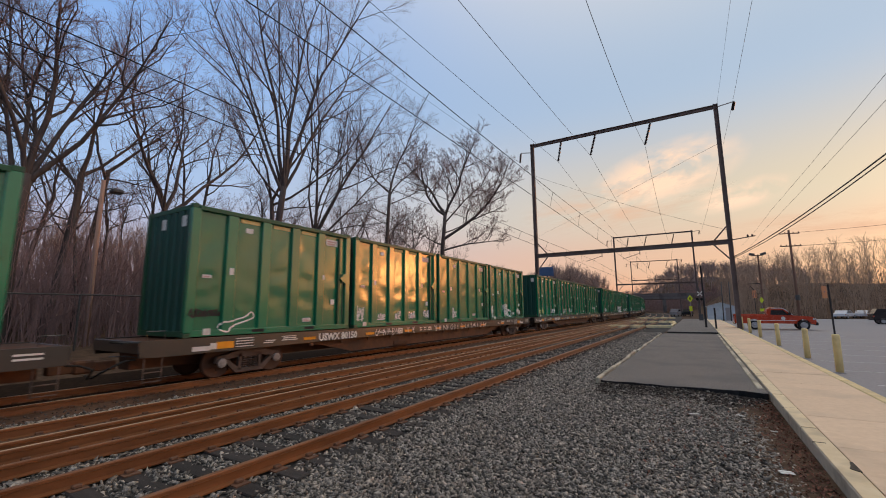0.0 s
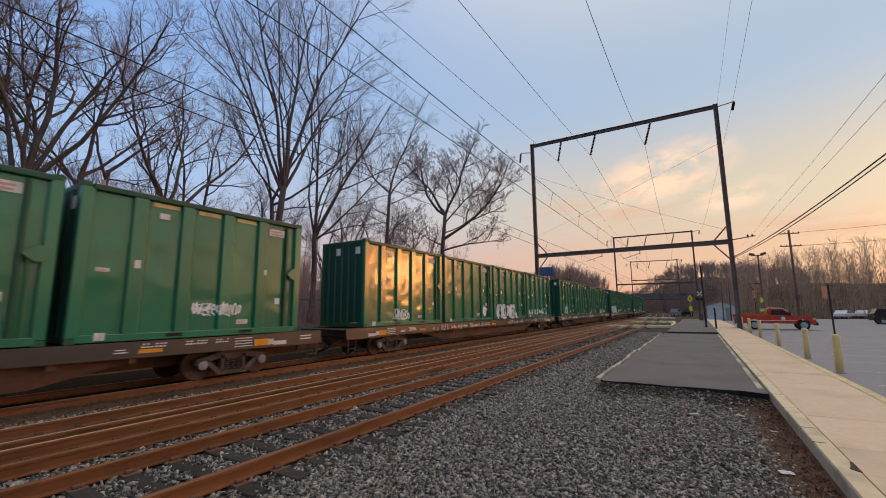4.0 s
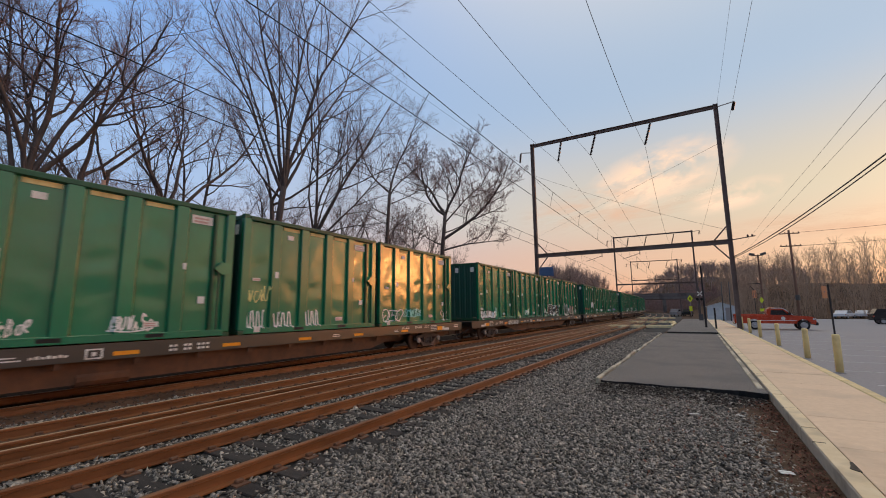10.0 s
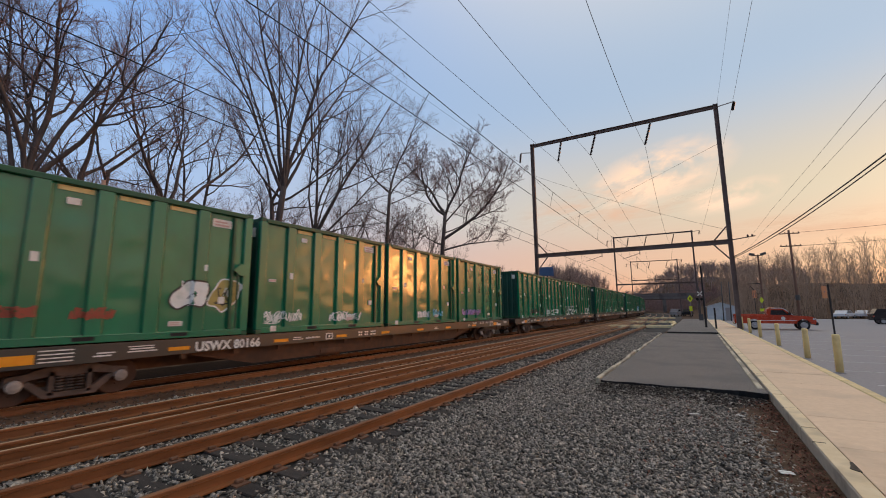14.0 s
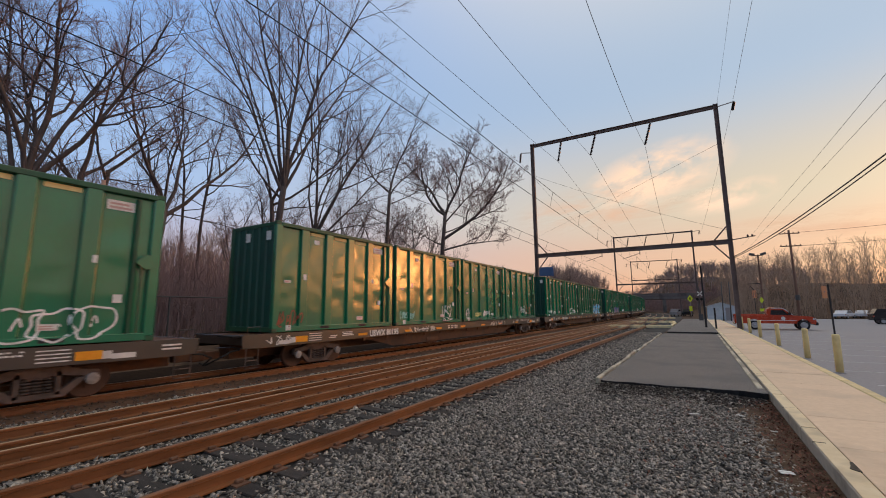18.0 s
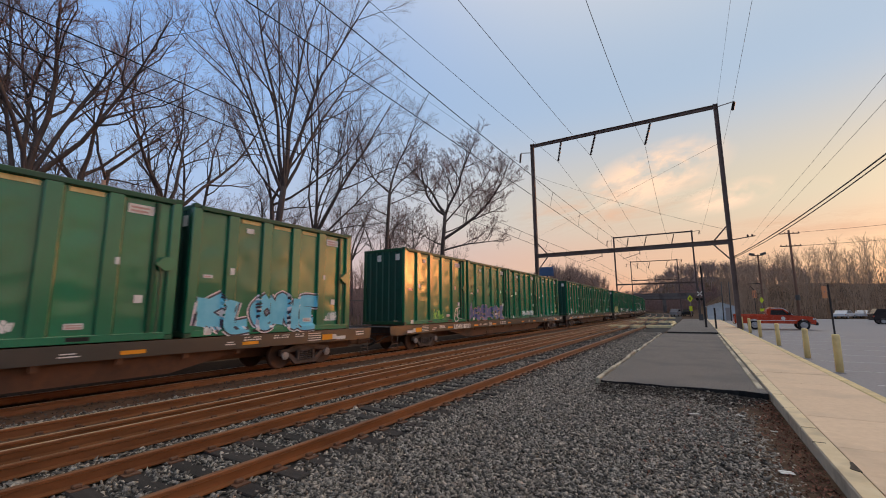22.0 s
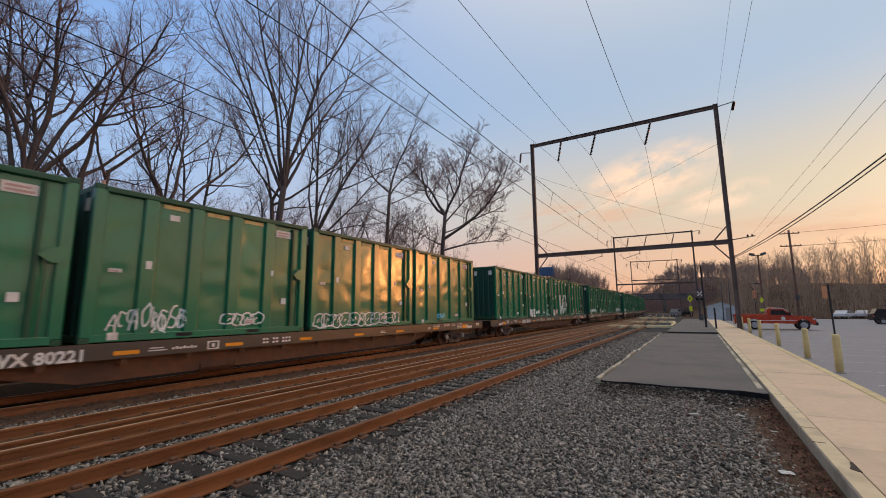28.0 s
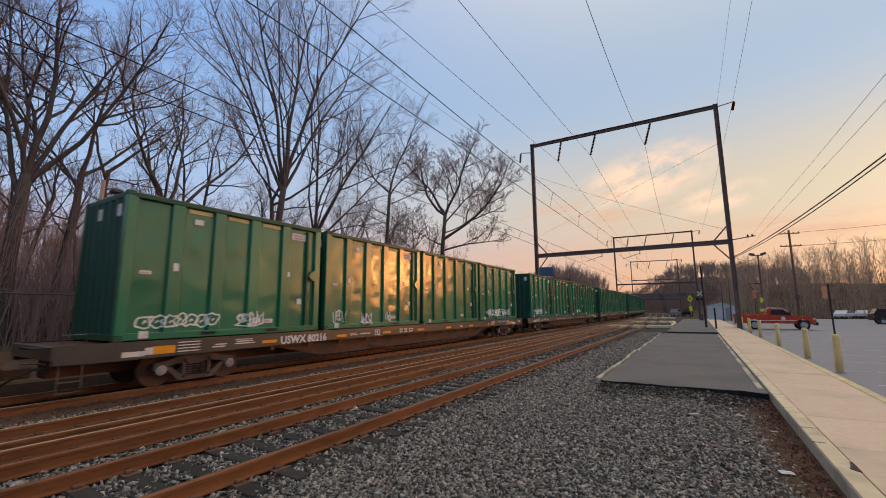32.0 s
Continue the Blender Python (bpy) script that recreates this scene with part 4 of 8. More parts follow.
def make_bogie(parent, y):
    g = new("bogie")
    g.empty_display_size = 0.3
    g.parent = parent
    g.matrix_basis = pose(0, y, RAIL_TOP + 0.003)
    r = 0.42
    sets = []
    for dy in (-0.89, 0.89):
        b = Mb()
        for s in (-1, 1):
            prof = [(0.10, 0.80), (r - 0.09, 0.775), (r - 0.03, 0.80), (r, 0.80), (r + 0.025, 0.715), (r + 0.02, 0.69), (r - 0.04, 0.68), (0.16, 0.70), (0.1, 0.66)]
            q = prof if s > 0 else [(a, -c) for a, c in prof[::-1]]
            b.lathe(q, 28, "x")
        b.tube([(-0.95, 0, 0), (0.95, 0, 0)], 0.085, 10)
        for a in range(8):
            u = a * math.pi / 4
            b.box(0.795, 0.802, 0.20 * math.cos(u) - 0.018, 0.20 * math.cos(u) + 0.018, 0.20 * math.sin(u) - 0.018, 0.20 * math.sin(u) + 0.018)
        w = part("wheelset", b, M_WHEEL, g, "brown steel wheels on their axle", True, pose(0, dy, r))
        sets.append(w)
    for s in (-1, 1):
        x0, x1 = (0.90, 1.02) if s > 0 else (-1.02, -0.90)
        b = Mb()
        top = [(-1.06, 0.42), (-1.02, 0.60), (-0.72, 0.64), (-0.42, 0.74), (0.42, 0.74), (0.72, 0.64), (1.02, 0.60), (1.06, 0.42), (0.80, 0.40), (0.72, 0.50), (0.40, 0.55), (-0.40, 0.55), (-0.72, 0.50), (-0.80, 0.40)]
        b.prism(top, "x", x0, x1)
        low = [(-0.80, 0.46), (-0.66, 0.48), (-0.34, 0.22), (0.34, 0.22), (0.66, 0.48), (0.80, 0.46), (0.44, 0.11), (-0.44, 0.11)]
        b.prism(low[::-1], "x", x0, x1)
        for yy in (-0.36, 0.28):
            b.box(x0, x1, yy, yy + 0.09, 0.16, 0.64)
        part("side_frame", b, M_BOGIE, g, "cast steel bogie side frame")
        b = Mb()
        for yy in (-0.17, 0.0, 0.17):
            for q in range(5):
                b.lathe([(0.072, 0.24 + q * 0.062), (0.085, 0.255 + q * 0.062), (0.072, 0.275 + q * 0.062)], 8, "z", ((x0 + x1) / 2 + 0.01 * s, yy, 0))
        part("spring_nest", b, M_BOGIE, g, "coil spring nest")["kind"] = "stuff"
        for dy in (-0.89, 0.89):
            b = Mb().lathe([(0.10, x1 - 0.02 if s > 0 else x0 + 0.02), (0.13, x1 + 0.02 if s > 0 else x0 - 0.02), (0.125, x1 + 0.07 if s > 0 else x0 - 0.07), (0.06, x1 + 0.09 if s > 0 else x0 - 0.09)], 12, "x", (0, dy, 0.42))
            part("bearing_cap", b, M_CAP, g, "pale axle bearing cap")
    part("bolster", Mb().box(-1.0, 1.0, -0.2, 0.2, 0.5, 0.76, 0.03), M_BOGIE, g)
    return sets


def lettering(body, size, material, parent, x, y, z, label):
    """Stencilled characters on the side that faces +x, reading towards +y."""
    cu = bpy.data.curves.new("lettering", "FONT")
    cu.body, cu.size, cu.extrude, cu.resolution_u = body, size, 0.002, 2
    cu.offset = 0.012
    tmp = bpy.data.objects.new("lettering", cu)
    scene.collection.objects.link(tmp)
    me = bpy.data.meshes.new_from_object(tmp, depsgraph=bpy.context.evaluated_depsgraph_get())
    bpy.data.objects.remove(tmp)
    me.materials.clear()
    me.materials.append(material)
    return part("lettering", me, material, parent, label, at=pose(x, y, z, 90, 0, 90))


def make_car():
    """An 89 ft flat car; origin on the rail's base level at the front of its boxes, length along +y."""
    t = thing("flat_car", None, "long rusty black flat car carrying four containers", "flat car", "flat cars of the freight train")
    top = DECK - 0.005
    y0, y1 = -0.95, 25.85
    sx = 1.27
    for s in (-1, 1):
        a, c = (sx - 0.09, sx) if s > 0 else (-sx, -sx + 0.09)
        b = Mb().prism([(y0, top - 0.40), (y0 + 0.6, top - 0.42), (6.0, top - 0.36), (7.2, top - 0.36), (18, top - 0.36), (y1 - 0.6, top - 0.42), (y1, top - 0.40), (y1, top - 0.02), (y0, top - 0.02)], "x", a, c)
        part("side_sill", b, M_SILL, t, "side sill of rusty black steel")
        part("sill_flange", Mb().box(a if s > 0 else -sx - 0.012, sx + 0.012 if s > 0 else c, y0, y1, top - 0.035, top), M_SILL, t)
        # lower web of the side, deeper between the bogies
        b = Mb().prism([(4.2, 1.0), (6.4, 0.52), (18.5, 0.52), (20.7, 1.0)], "x", a - 0.22 * s, c - 0.22 * s)
        part("deep_web", b, M_RUSTY, t, "rusty deep web between the bogies")
        for y in [4.2 + 1.45 * q for q in range(12)]:
            if s > 0:
                part("stiffener", Mb().box(a, c - 0.04, y, y + 0.14, top - 0.50, top - 0.36), M_RUSTY, t)
    part("deck", Mb().box(-sx + 0.08, sx - 0.08, y0, y1, top - 0.12, top - 0.03), M_RUSTY, t)
    part("centre_sill", Mb().box(-0.28, 0.28, y0 + 0.2, y1 - 0.2, 0.62, top - 0.1), M_RUSTY, t)
    for y in (y0 - 0.04, y1 - 0.02):
        part("end_sill", Mb().box(-sx, sx, y, y + 0.06, top - 0.30, top - 0.01, 0.01), M_SILL, t)
    for y, s in ((y0, -1), (y1, 1)):
        b = Mb().box(-0.12, 0.12, min(y, y + 0.55 * s), max(y, y + 0.55 * s), 0.66, 0.88, 0.02)
        b.box(-0.17, 0.19, min(y + 0.45 * s, y + 0.70 * s), max(y + 0.45 * s, y + 0.70 * s), 0.63, 0.93, 0.04)
        part("coupler", b, M_RUSTY, t, "rusty knuckle coupler")
        b = Mb().tube([(1.1, y, 0.95), (1.1, y + 0.25 * s, 0.92), (1.1, y + 0.5 * s, 0.80), (0.5, y + 0.62 * s, 0.55), (0.25, y + 0.66 * s, 0.6)], 0.025, 6)
        part("brake_hose", b, M_BLACK, t, "black brake hose")
        b = Mb()
        for z in (0.40, 0.62):
            b.tube([(1.24, y - 0.12 * s, z), (1.24, y - 0.52 * s, z)], 0.014, 5)
        for yy in (0.12, 0.52):
            b.tube([(1.24, y - yy * s, 0.38), (1.24, y - yy * s, top - 0.3)], 0.014, 5)
        part("step_ladder", b, M_BOGIE, t, "steel sill steps")
        b = Mb().tube([(1.3, y - 0.1 * s, top + 0.02), (1.3, y - 0.1 * s, top + 0.22), (1.3, y - 0.5 * s, top + 0.22), (1.3, y - 0.5 * s, top + 0.02)], 0.013, 5)
        part("grab_iron", b, M_SILL, t)
    part("uncoupling_lever", Mb().tube([(1.25, y0 - 0.05, 1.0), (0.9, y0 - 0.12, 1.02), (0.2, y0 - 0.2, 0.98)], 0.016, 5), M_SILL, t)
    part("end_platform", Mb().box(0.5, sx - 0.02, y0 - 0.34, y0 + 0.02, top - 0.05, top - 0.02), M_BLACK, t, "black grating platform")
    # reflectors and stencils on the side
    x = sx

    bars = Mb()

    def mark(name, ya, yb, za, zb, mat, label=""):
        if name == "stencil_bar":
            bars.box(x + 0.001, x + 0.006, ya, yb, za, zb)
            return
        part(name, Mb().box(x + 0.001, x + 0.006, ya, yb, za, zb), mat, t, label)

    zl = top - 0.38
    mark("reflector", 0.25, 0.72, zl + 0.03, zl + 0.15, M_WHITE, "white reflector strip")
    mark("reflector", 0.72, 0.90, zl + 0.05, zl + 0.22, M_WHITE, "white reflector strip")
    mark("reflector", 0.90, 1.40, zl + 0.05, zl + 0.24, M_ORANGE, "orange reflector strip")
    for q in range(4):
        mark("stencil_bar", 1.46, 2.02, zl + 0.06 + q * 0.075, zl + 0.085 + q * 0.075, M_LETTER)
    for ya, w, za, zb in ((2.35, 0.34, 0.10, 0.13), (2.42, 0.34, 0.16, 0.19), (3.0, 0.62, 0.14, 0.17), (3.05, 0.50, 0.20, 0.23), (3.0, 0.55, 0.26, 0.28)):
        mark("stencil_bar", ya, ya + w, zl + za, zl + zb, M_LETTER)
    mark("reflector", 3.87, 4.38, zl + 0.10, zl + 0.19, M_ORANGE, "orange reflector strip")
    for ya in (6.92, 9.55, 12.1, 14.7, 17.3, 20.3):
        mark("reflector", ya, ya + 0.52, zl + 0.10, zl + 0.19, M_ORANGE, "orange reflector strip")
    for ya, w in ((7.62, 0.42), (16.2, 0.38), (19.8, 0.28)):
        mark("stencil_bar", ya, ya + w, zl + 0.13, zl + 0.155, M_LETTER)
        mark("stencil_bar", ya + 0.03, ya + w * 0.8, zl + 0.19, zl + 0.215, M_LETTER)
    for ya, n_ in ((20.35, 6), (21.35, 6), (22.15, 4)):
        for q in range(n_):
            mark("stencil_bar", ya + 0.095 * q, ya + 0.07 + 0.095 * q, zl + 0.22, zl + 0.255, M_LETTER)
            if q != 2:
                mark("stencil_bar", ya + 0.02 + 0.095 * q, ya + 0.085 + 0.095 * q, zl + 0.29, zl + 0.32, M_LETTER)
    for q in range(7):
        mark("stencil_bar", 8.15 + 0.09 * q, 8.215 + 0.09 * q, zl + 0.14, zl + 0.185 + 0.02 * (q % 2), M_LETTER)
    for q in range(9):
        if q not in (2, 5):
            mark("stencil_bar", 10.72 + 0.115 * q, 10.80 + 0.115 * q, zl + 0.10, zl + 0.155, M_LETTER)
            mark("stencil_bar", 10.72 + 0.115 * q, 10.80 + 0.115 * q, zl + 0.20, zl + 0.255, M_LETTER)
    for q in range(4):
        mark("stencil_bar", 22.7, 23.25, zl + 0.06 + q * 0.075, zl + 0.085 + q * 0.075, M_LETTER)
    mark("reflector", 23.32, 23.80, zl + 0.05, zl + 0.24, M_ORANGE, "orange reflector strip")
    mark("reflector", 23.80, 23.98, zl + 0.05, zl + 0.22, M_WHITE, "white reflector strip")
    mark("reflector", 23.98, 24.45, zl + 0.03, zl + 0.15, M_WHITE, "white reflector strip")
    for q in range(2):
        mark("stencil_bar", 25.0, 25.45, zl + 0.14 + 0.09 * q, zl + 0.18 + 0.09 * q, M_LETTER)
    b = Mb()
    for pa, pb in ((9.04, 9.08), (9.32, 9.36)):
        b.box(x + 0.001, x + 0.006, pa, pb, zl + 0.06, zl + 0.28)
    for za in (0.06, 0.25):
        b.box(x + 0.001, x + 0.006, 9.08, 9.32, zl + za, zl + za + 0.03)
    b.box(x + 0.001, x + 0.006, 9.16, 9.24, zl + 0.12, zl + 0.21)
    part("stencil_frame", b, M_LETTER, t, "white framed stencil")
    part("stencil", bars, M_LETTER, t, "small white stencilled data")["kind"] = "stuff"
    b = Mb().tube([(0.9, 9.0, 0.62), (0.9, 10.0, 0.62)], 0.19, 12)
    part("air_tank", b, M_RUSTY, t, "rusty brake air tank")
    part("brake_lever", Mb().tube([(1.0, 6.6, 0.72), (1.0, 8.9, 0.66)], 0.03, 6), M_RUSTY, t)
    return t


NUMBERS = {0: "80150", 1: "80111", 3: "80477", 4: "80349", 5: "80123", 6: "80166", 8: "80195", 9: "85013", 10: "80213", 11: "80415", 12: "80221", 13: "80130", 14: "80216"}


SHIFT = {1: 0.10, 9: -0.14, 10: 0.05, 14: 0.06}   # how the boxes of some cars are set


def car_place(k, back, t):
    """Pose of a point of car k, so many metres behind the front of its boxes, at t seconds."""
    x, y, a = on_track(CAR_X, FIRST_Y + CAR_L * k + back - SPEED * t)
    return pose(x, y, 0, 0, 0, math.degrees(a))


def car_pose(k, t, rise=0.0):
    # a long car lies along the chord between its bogies
    p, q = car_place(k, 2.1, t).translation, car_place(k, 22.85, t).translation
    d = (q - p).normalized()
    at = p - d * 2.1
    return pose(at.x, at.y, rise, 0, 0, math.degrees(math.atan2(-d.x, d.y)))


def make_plain_box():
    """The same box for cars that stay far off."""
    h = C_W / 2
    t = thing("waste_container", None, "green ribbed steel waste container far down the train", "container", BOX_GROUP)
    part("body", Mb().box(-h, h - 0.09, 0.05, C_L - 0.05, 0.05, C_H - 0.05), M_GREEN_END, t)
    part("side_panel", Mb().box(h - 0.10, h - RIB_D, 0.2, C_L - 0.2, 0.1, C_H - 0.1), M_GREEN, t)
    for r in RIBS:
        part("rib", Mb().box(h - RIB_D - 0.02, h, r, r + RIB_W, 0.15, C_H - 0.12), M_GREEN, t)
    part("top_rail", Mb().box(h - 0.12, h + 0.01, 0.0, C_L, C_H - 0.15, C_H, 0.015), M_GREEN_RIM, t)
    part("bottom_rail", Mb().box(h - 0.12, h, 0.0, C_L, 0.0, 0.18, 0.012), M_GREEN, t)
    for y in (0.0, C_L - 0.26):
        part("corner_post", Mb().box(h - 0.14, h + 0.002, y, y + 0.26, 0.1, C_H - 0.1, 0.02), M_GREEN, t)
    return t


def make_plain_car():
    t = thing("flat_car", None, "rusty black flat car far down the train", "flat car", "flat cars of the freight train")
    part("deck", Mb().box(-1.26, 1.26, -1.0, 25.7, DECK - 0.40, DECK - 0.005, 0.02), M_SILL, t)
    part("centre_sill", Mb().box(-0.3, 0.3, -1.6, 26.4, 0.62, DECK - 0.3), M_RUSTY, t)
    for y in (2.1, 22.6):
        b = Mb().box(-1.0, 1.0, y - 0.5, y + 0.5, 0.3, 0.9)
        for dy in (-0.89, 0.89):
            b.lathe([(0.42, -0.8), (0.42, 0.8)], 14, "x", (0, y + dy, 0.44))
        part("bogie", b, M_BOGIE, t)
    return t


boxes = [make_box(v) for v in range(4)]
first_car = make_car()
plain_box, plain_car = make_plain_box(), make_plain_car()
for sy in (2.1, 22.85):
    make_bogie(first_car, sy)
TRAIN, BOX_AT, used = [], {}, set()


def copy_of(ob):
    if ob.name in used:
        return copy_thing(ob, Matrix())
    used.add(ob.name)
    return ob


for k in range(N_FIRST, N_LAST + 1):
    car = copy_of(first_car if k <= N_NEAR else plain_car)
    TRAIN.append((car, k, 0.0, 0.0))
    BOX_AT[k] = car
    for j in range(4):
        v = (k * 3 + j * 2 + (k // 2)) % 4
        bx = copy_of(boxes[v] if k <= N_NEAR else plain_box)
        TRAIN.append((bx, k, j * PITCH, DECK))
        BOX_AT[k, j] = (bx, v)
for k, num in NUMBERS.items():
    lettering("USWX " + num, 0.335, M_LETTER, BOX_AT[k], 1.276, 4.52, DECK - 0.345, "white stencilled car number")

# ---- catenary portals and wires ----
def make_portal(y, x0, x1, top, low, label, detail=True):
    xo, yo, a = on_track(0.0, y)
    t = thing("catenary_portal", pose(xo, yo, 0, 0, 0, math.degrees(a)), label, "catenary portal", "portals over the tracks")
    for x in (x0, x1):
        b = Mb()
        hw = 0.165 if detail else 0.13
        for dx in (-hw - 0.03, hw - 0.01):
            b.box(x + dx, x + dx + 0.04, -0.17, 0.17, -0.3, top + 0.15)
        b.box(x - hw, x + hw, -0.022, 0.022, -0.3, top + 0.12)
        part("column", b, M_PORTAL, t, "dark steel column")
    def beam(z, d):
        b = Mb().box(x0 - 0.2, x1 + 0.2, -0.16, 0.16, z - 0.03, z).box(x0 - 0.2, x1 + 0.2, -0.16, 0.16, z - d, z - d + 0.03).box(x0 - 0.2, x1 + 0.2, -0.02, 0.02, z - d, z)
        return b
    part("top_beam", beam(top, 0.36 if detail else 0.28), M_PORTAL, t, "dark steel top beam")
    part("lower_beam", beam(low, 0.46 if detail else 0.34), M_PORTAL, t, "dark steel lower beam")
    for x, s in ((x0, 1), (x1, -1)):
        for dz in (1.7, -1.9):
            part("brace", Mb().tube([(x, 0, low - 0.2 + dz), (x + 1.5 * s, 0, low - 0.25)], 0.07, 5), M_PORTAL, t, "diagonal brace")
    part("bracket", Mb().tube([(x1, 0, top - 0.25), (x1 + 1.6, 0, top - 0.05)], 0.05, 5), M_PORTAL, t)
    part("bracket", Mb().tube([(x0, 0, top - 1.0), (x0 - 1.5, 0, top - 0.75)], 0.05, 5), M_PORTAL, t)
    part("bracket", Mb().tube([(x1, 0, low - 0.1), (x1 + 2.0, 0, low + 0.15)], 0.05, 5), M_PORTAL, t)
    def insulator(p, q, n=14):
        b = Mb()
        p, q = Vector(p), Vector(q)
        rows, rad = [], []
        for i in range(n):
            for f, r in ((0.0, 0.045), (0.35, 0.15), (0.6, 0.14), (0.95, 0.045)):
                rows.append(p.lerp(q, (i + f) / n))
                rad.append(r)
        b.tube(rows, rad, 7)
        part("insulator", b, M_INSUL, t, "brown ribbed insulator string")
    hang = [(-12.4, -12.85), (-8.45, -9.1), (-2.72, -3.38)]
    for xa, xb in hang:
        insulator((xa, 0, top - 0.45), (xb, 0, top - 2.75))
    insulator((x1 + 1.55, 0, top - 0.12), (x1 + 1.35, 0, top - 0.95), 8)
    insulator((x0 - 1.5, 0, top - 0.8), (x0 - 1.65, 0, top - 2.0), 8)
    if detail:
        for x in (-9.54, -5.72):
            part("registration_arm", Mb().tube([(x + 1.0, 0, low - 0.75), (x - 0.7, 0, low - 1.25)], 0.03, 5), M_PORTAL, t)
            part("drop_tube", Mb().tube([(x + 1.0, 0, low - 0.4), (x + 1.0, 0, low - 0.9)], 0.04, 5), M_PORTAL, t)
        for dy in (4.35, 4.7):
            part("pin_insulator", Mb().lathe([(0.05, low + 0.1), (0.09, low + 0.2), (0.05, low + 0.32)], 8, "z", (dy - 2.95 + x1 - 0.0, 0, 0)), M_INSUL, t)
    return t


make_portal(48.0, -16.0, 3.25, 22.4, 8.6, "tall dark steel catenary portal spanning the tracks")
make_portal(108.0, -15.7, 0.8, 19.4, 7.9, "dark steel catenary portal further down the line", False)
make_portal(172.0, -15.0, 0.4, 19.6, 12.6, "far dark steel catenary portal", False)


def wire(name, pts, r, label, sag=0.0, n=14, parent=None):
    """A hanging wire through the given points, with sag in each span."""
    path = []
    for p, q in zip(pts, pts[1:]):
        p, q = Vector(p), Vector(q)
        for i in range(n):
            u = i / n
            c = p.lerp(q, u)
            c.z -= sag * 4 * u * (1 - u)
            path.append(c)
    path.append(Vector(pts[-1]))
    b = Mb().tube(path, r, 5, True)
    if parent:
        return part(name, b, M_WIRE, parent, label)
    return single(name, b, M_WIRE, label, "cable")


def along(off, z, ys):
    out = []
    for y in ys:
        x, yy, a = on_track(off, y)
        out.append((x, yy, z))
    return out


for off, zc, zm in ((-5.72, 6.95, 7.88), (-9.54, 6.60, 7.16)):
    t = thing("catenary", None, "contact wire hung by droppers from a messenger wire", "catenary", "wires over the tracks")
    ys = [-17, 48] + list(range(80, 260, 20))
    part("contact_wire", Mb().tube([Vector(p) for p in along(off, zc, [-17, 20, 48, 80] + list(range(90, 260, 12)))], 0.012, 5), M_WIRE, t)
    mess = []
    for a, bb in ((-17, 48), (48, 108), (108, 172), (172, 240)):
        for i in range(12):
            u = i / 12
            x, yy, q = on_track(off, a + (bb - a) * u)
            mess.append(Vector((x, yy, zm + 0.6 * (2 * u - 1) ** 2 * (1 if off > -7 else 0.6) - 0.02)))
    part("messenger_wire", Mb().tube(mess, 0.013, 5), M_WIRE, t)
    y = 3.1
    while y < 160:
        span = 65 if y < 48 else 60
        u = ((y - (-17 if y < 48 else 48)) % span) / span
        x, yy, q = on_track(off, y)
        part("dropper", Mb().tube([(x, yy - 0.62, zc), (x, yy, zm + 0.6 * (2 * u - 1) ** 2 * (1 if off > -7 else 0.6) - 0.02)], 0.009, 4), M_WIRE, t)
        y += 5.66
# feeders on the insulator strings
for xa, z, zn in ((-12.85, 19.6, 16.1), (-9.1, 19.6, 16.2), (-3.38, 19.5, 20.9)):
    wire("feeder_wire", [(xa, -17, zn), (xa, 48, z), *[(*on_track(xa + 0.2, 108)[:2], z - 3.0)], *[(*on_track(xa, 172)[:2], z - 3.0)]], 0.017, "dark overhead feeder wire", 3.3 if zn > 18 else 0.3)
wire("feeder_wire", [(4.55, -17, 21.4), (4.45, 48, 21.4), (1.9, 108, 18.3)], 0.012, "thin dark wire on the portal bracket", 0.6)
wire("feeder_wire", [(3.9, -17, 22.3), (3.4, 48, 22.5)], 0.008, "thin static wire above the portal", 0.5)
wire("feeder_wire", [(-17.6, -17, 20.4), (-17.6, 48, 20.4), (-17.4, 108, 17.5)], 0.012, "thin dark wire on the portal bracket", 1.4)
wire("span_wire", [(-15.9, 48, 18.4), (3.2, 48, 9.5)], 0.012, "cross-span wire between portal columns", 0.35)
wire("span_wire", [(3.1, 48, 18.3), (-39.2, 108.0, 20.2)], 0.012, "cross-span wire between portals", 0.2)

# ---- wooden poles with cables on the car-park side ----
def make_pole(name, x, y, h, r, arms, label):
    t = thing(name, pose(x, y, 0), label, "utility pole")
    part("pole", Mb().tube([(0, 0, -0.3), (0, 0, h * 0.5), (0, 0, h)], [r, r * 0.85, r * 0.7], 10), M_WOODPOLE, t, smooth=True)
    for z, w, rot in arms:
        b = Mb().box(-w / 2, w / 2, -0.06, 0.06, z - 0.07, z + 0.07, 0.01)
        p = part("crossarm", b, M_WOODPOLE, t, at=pose(0, -r, 0, 0, 0, rot))
        for q in (-0.45, -0.2, 0.2, 0.45):
            part("insulator", Mb().lathe([(0.03, z + 0.07), (0.07, z + 0.13), (0.05, z + 0.22)], 7, "z", (w * q, 0, 0)), M_INSUL, p)
    return t


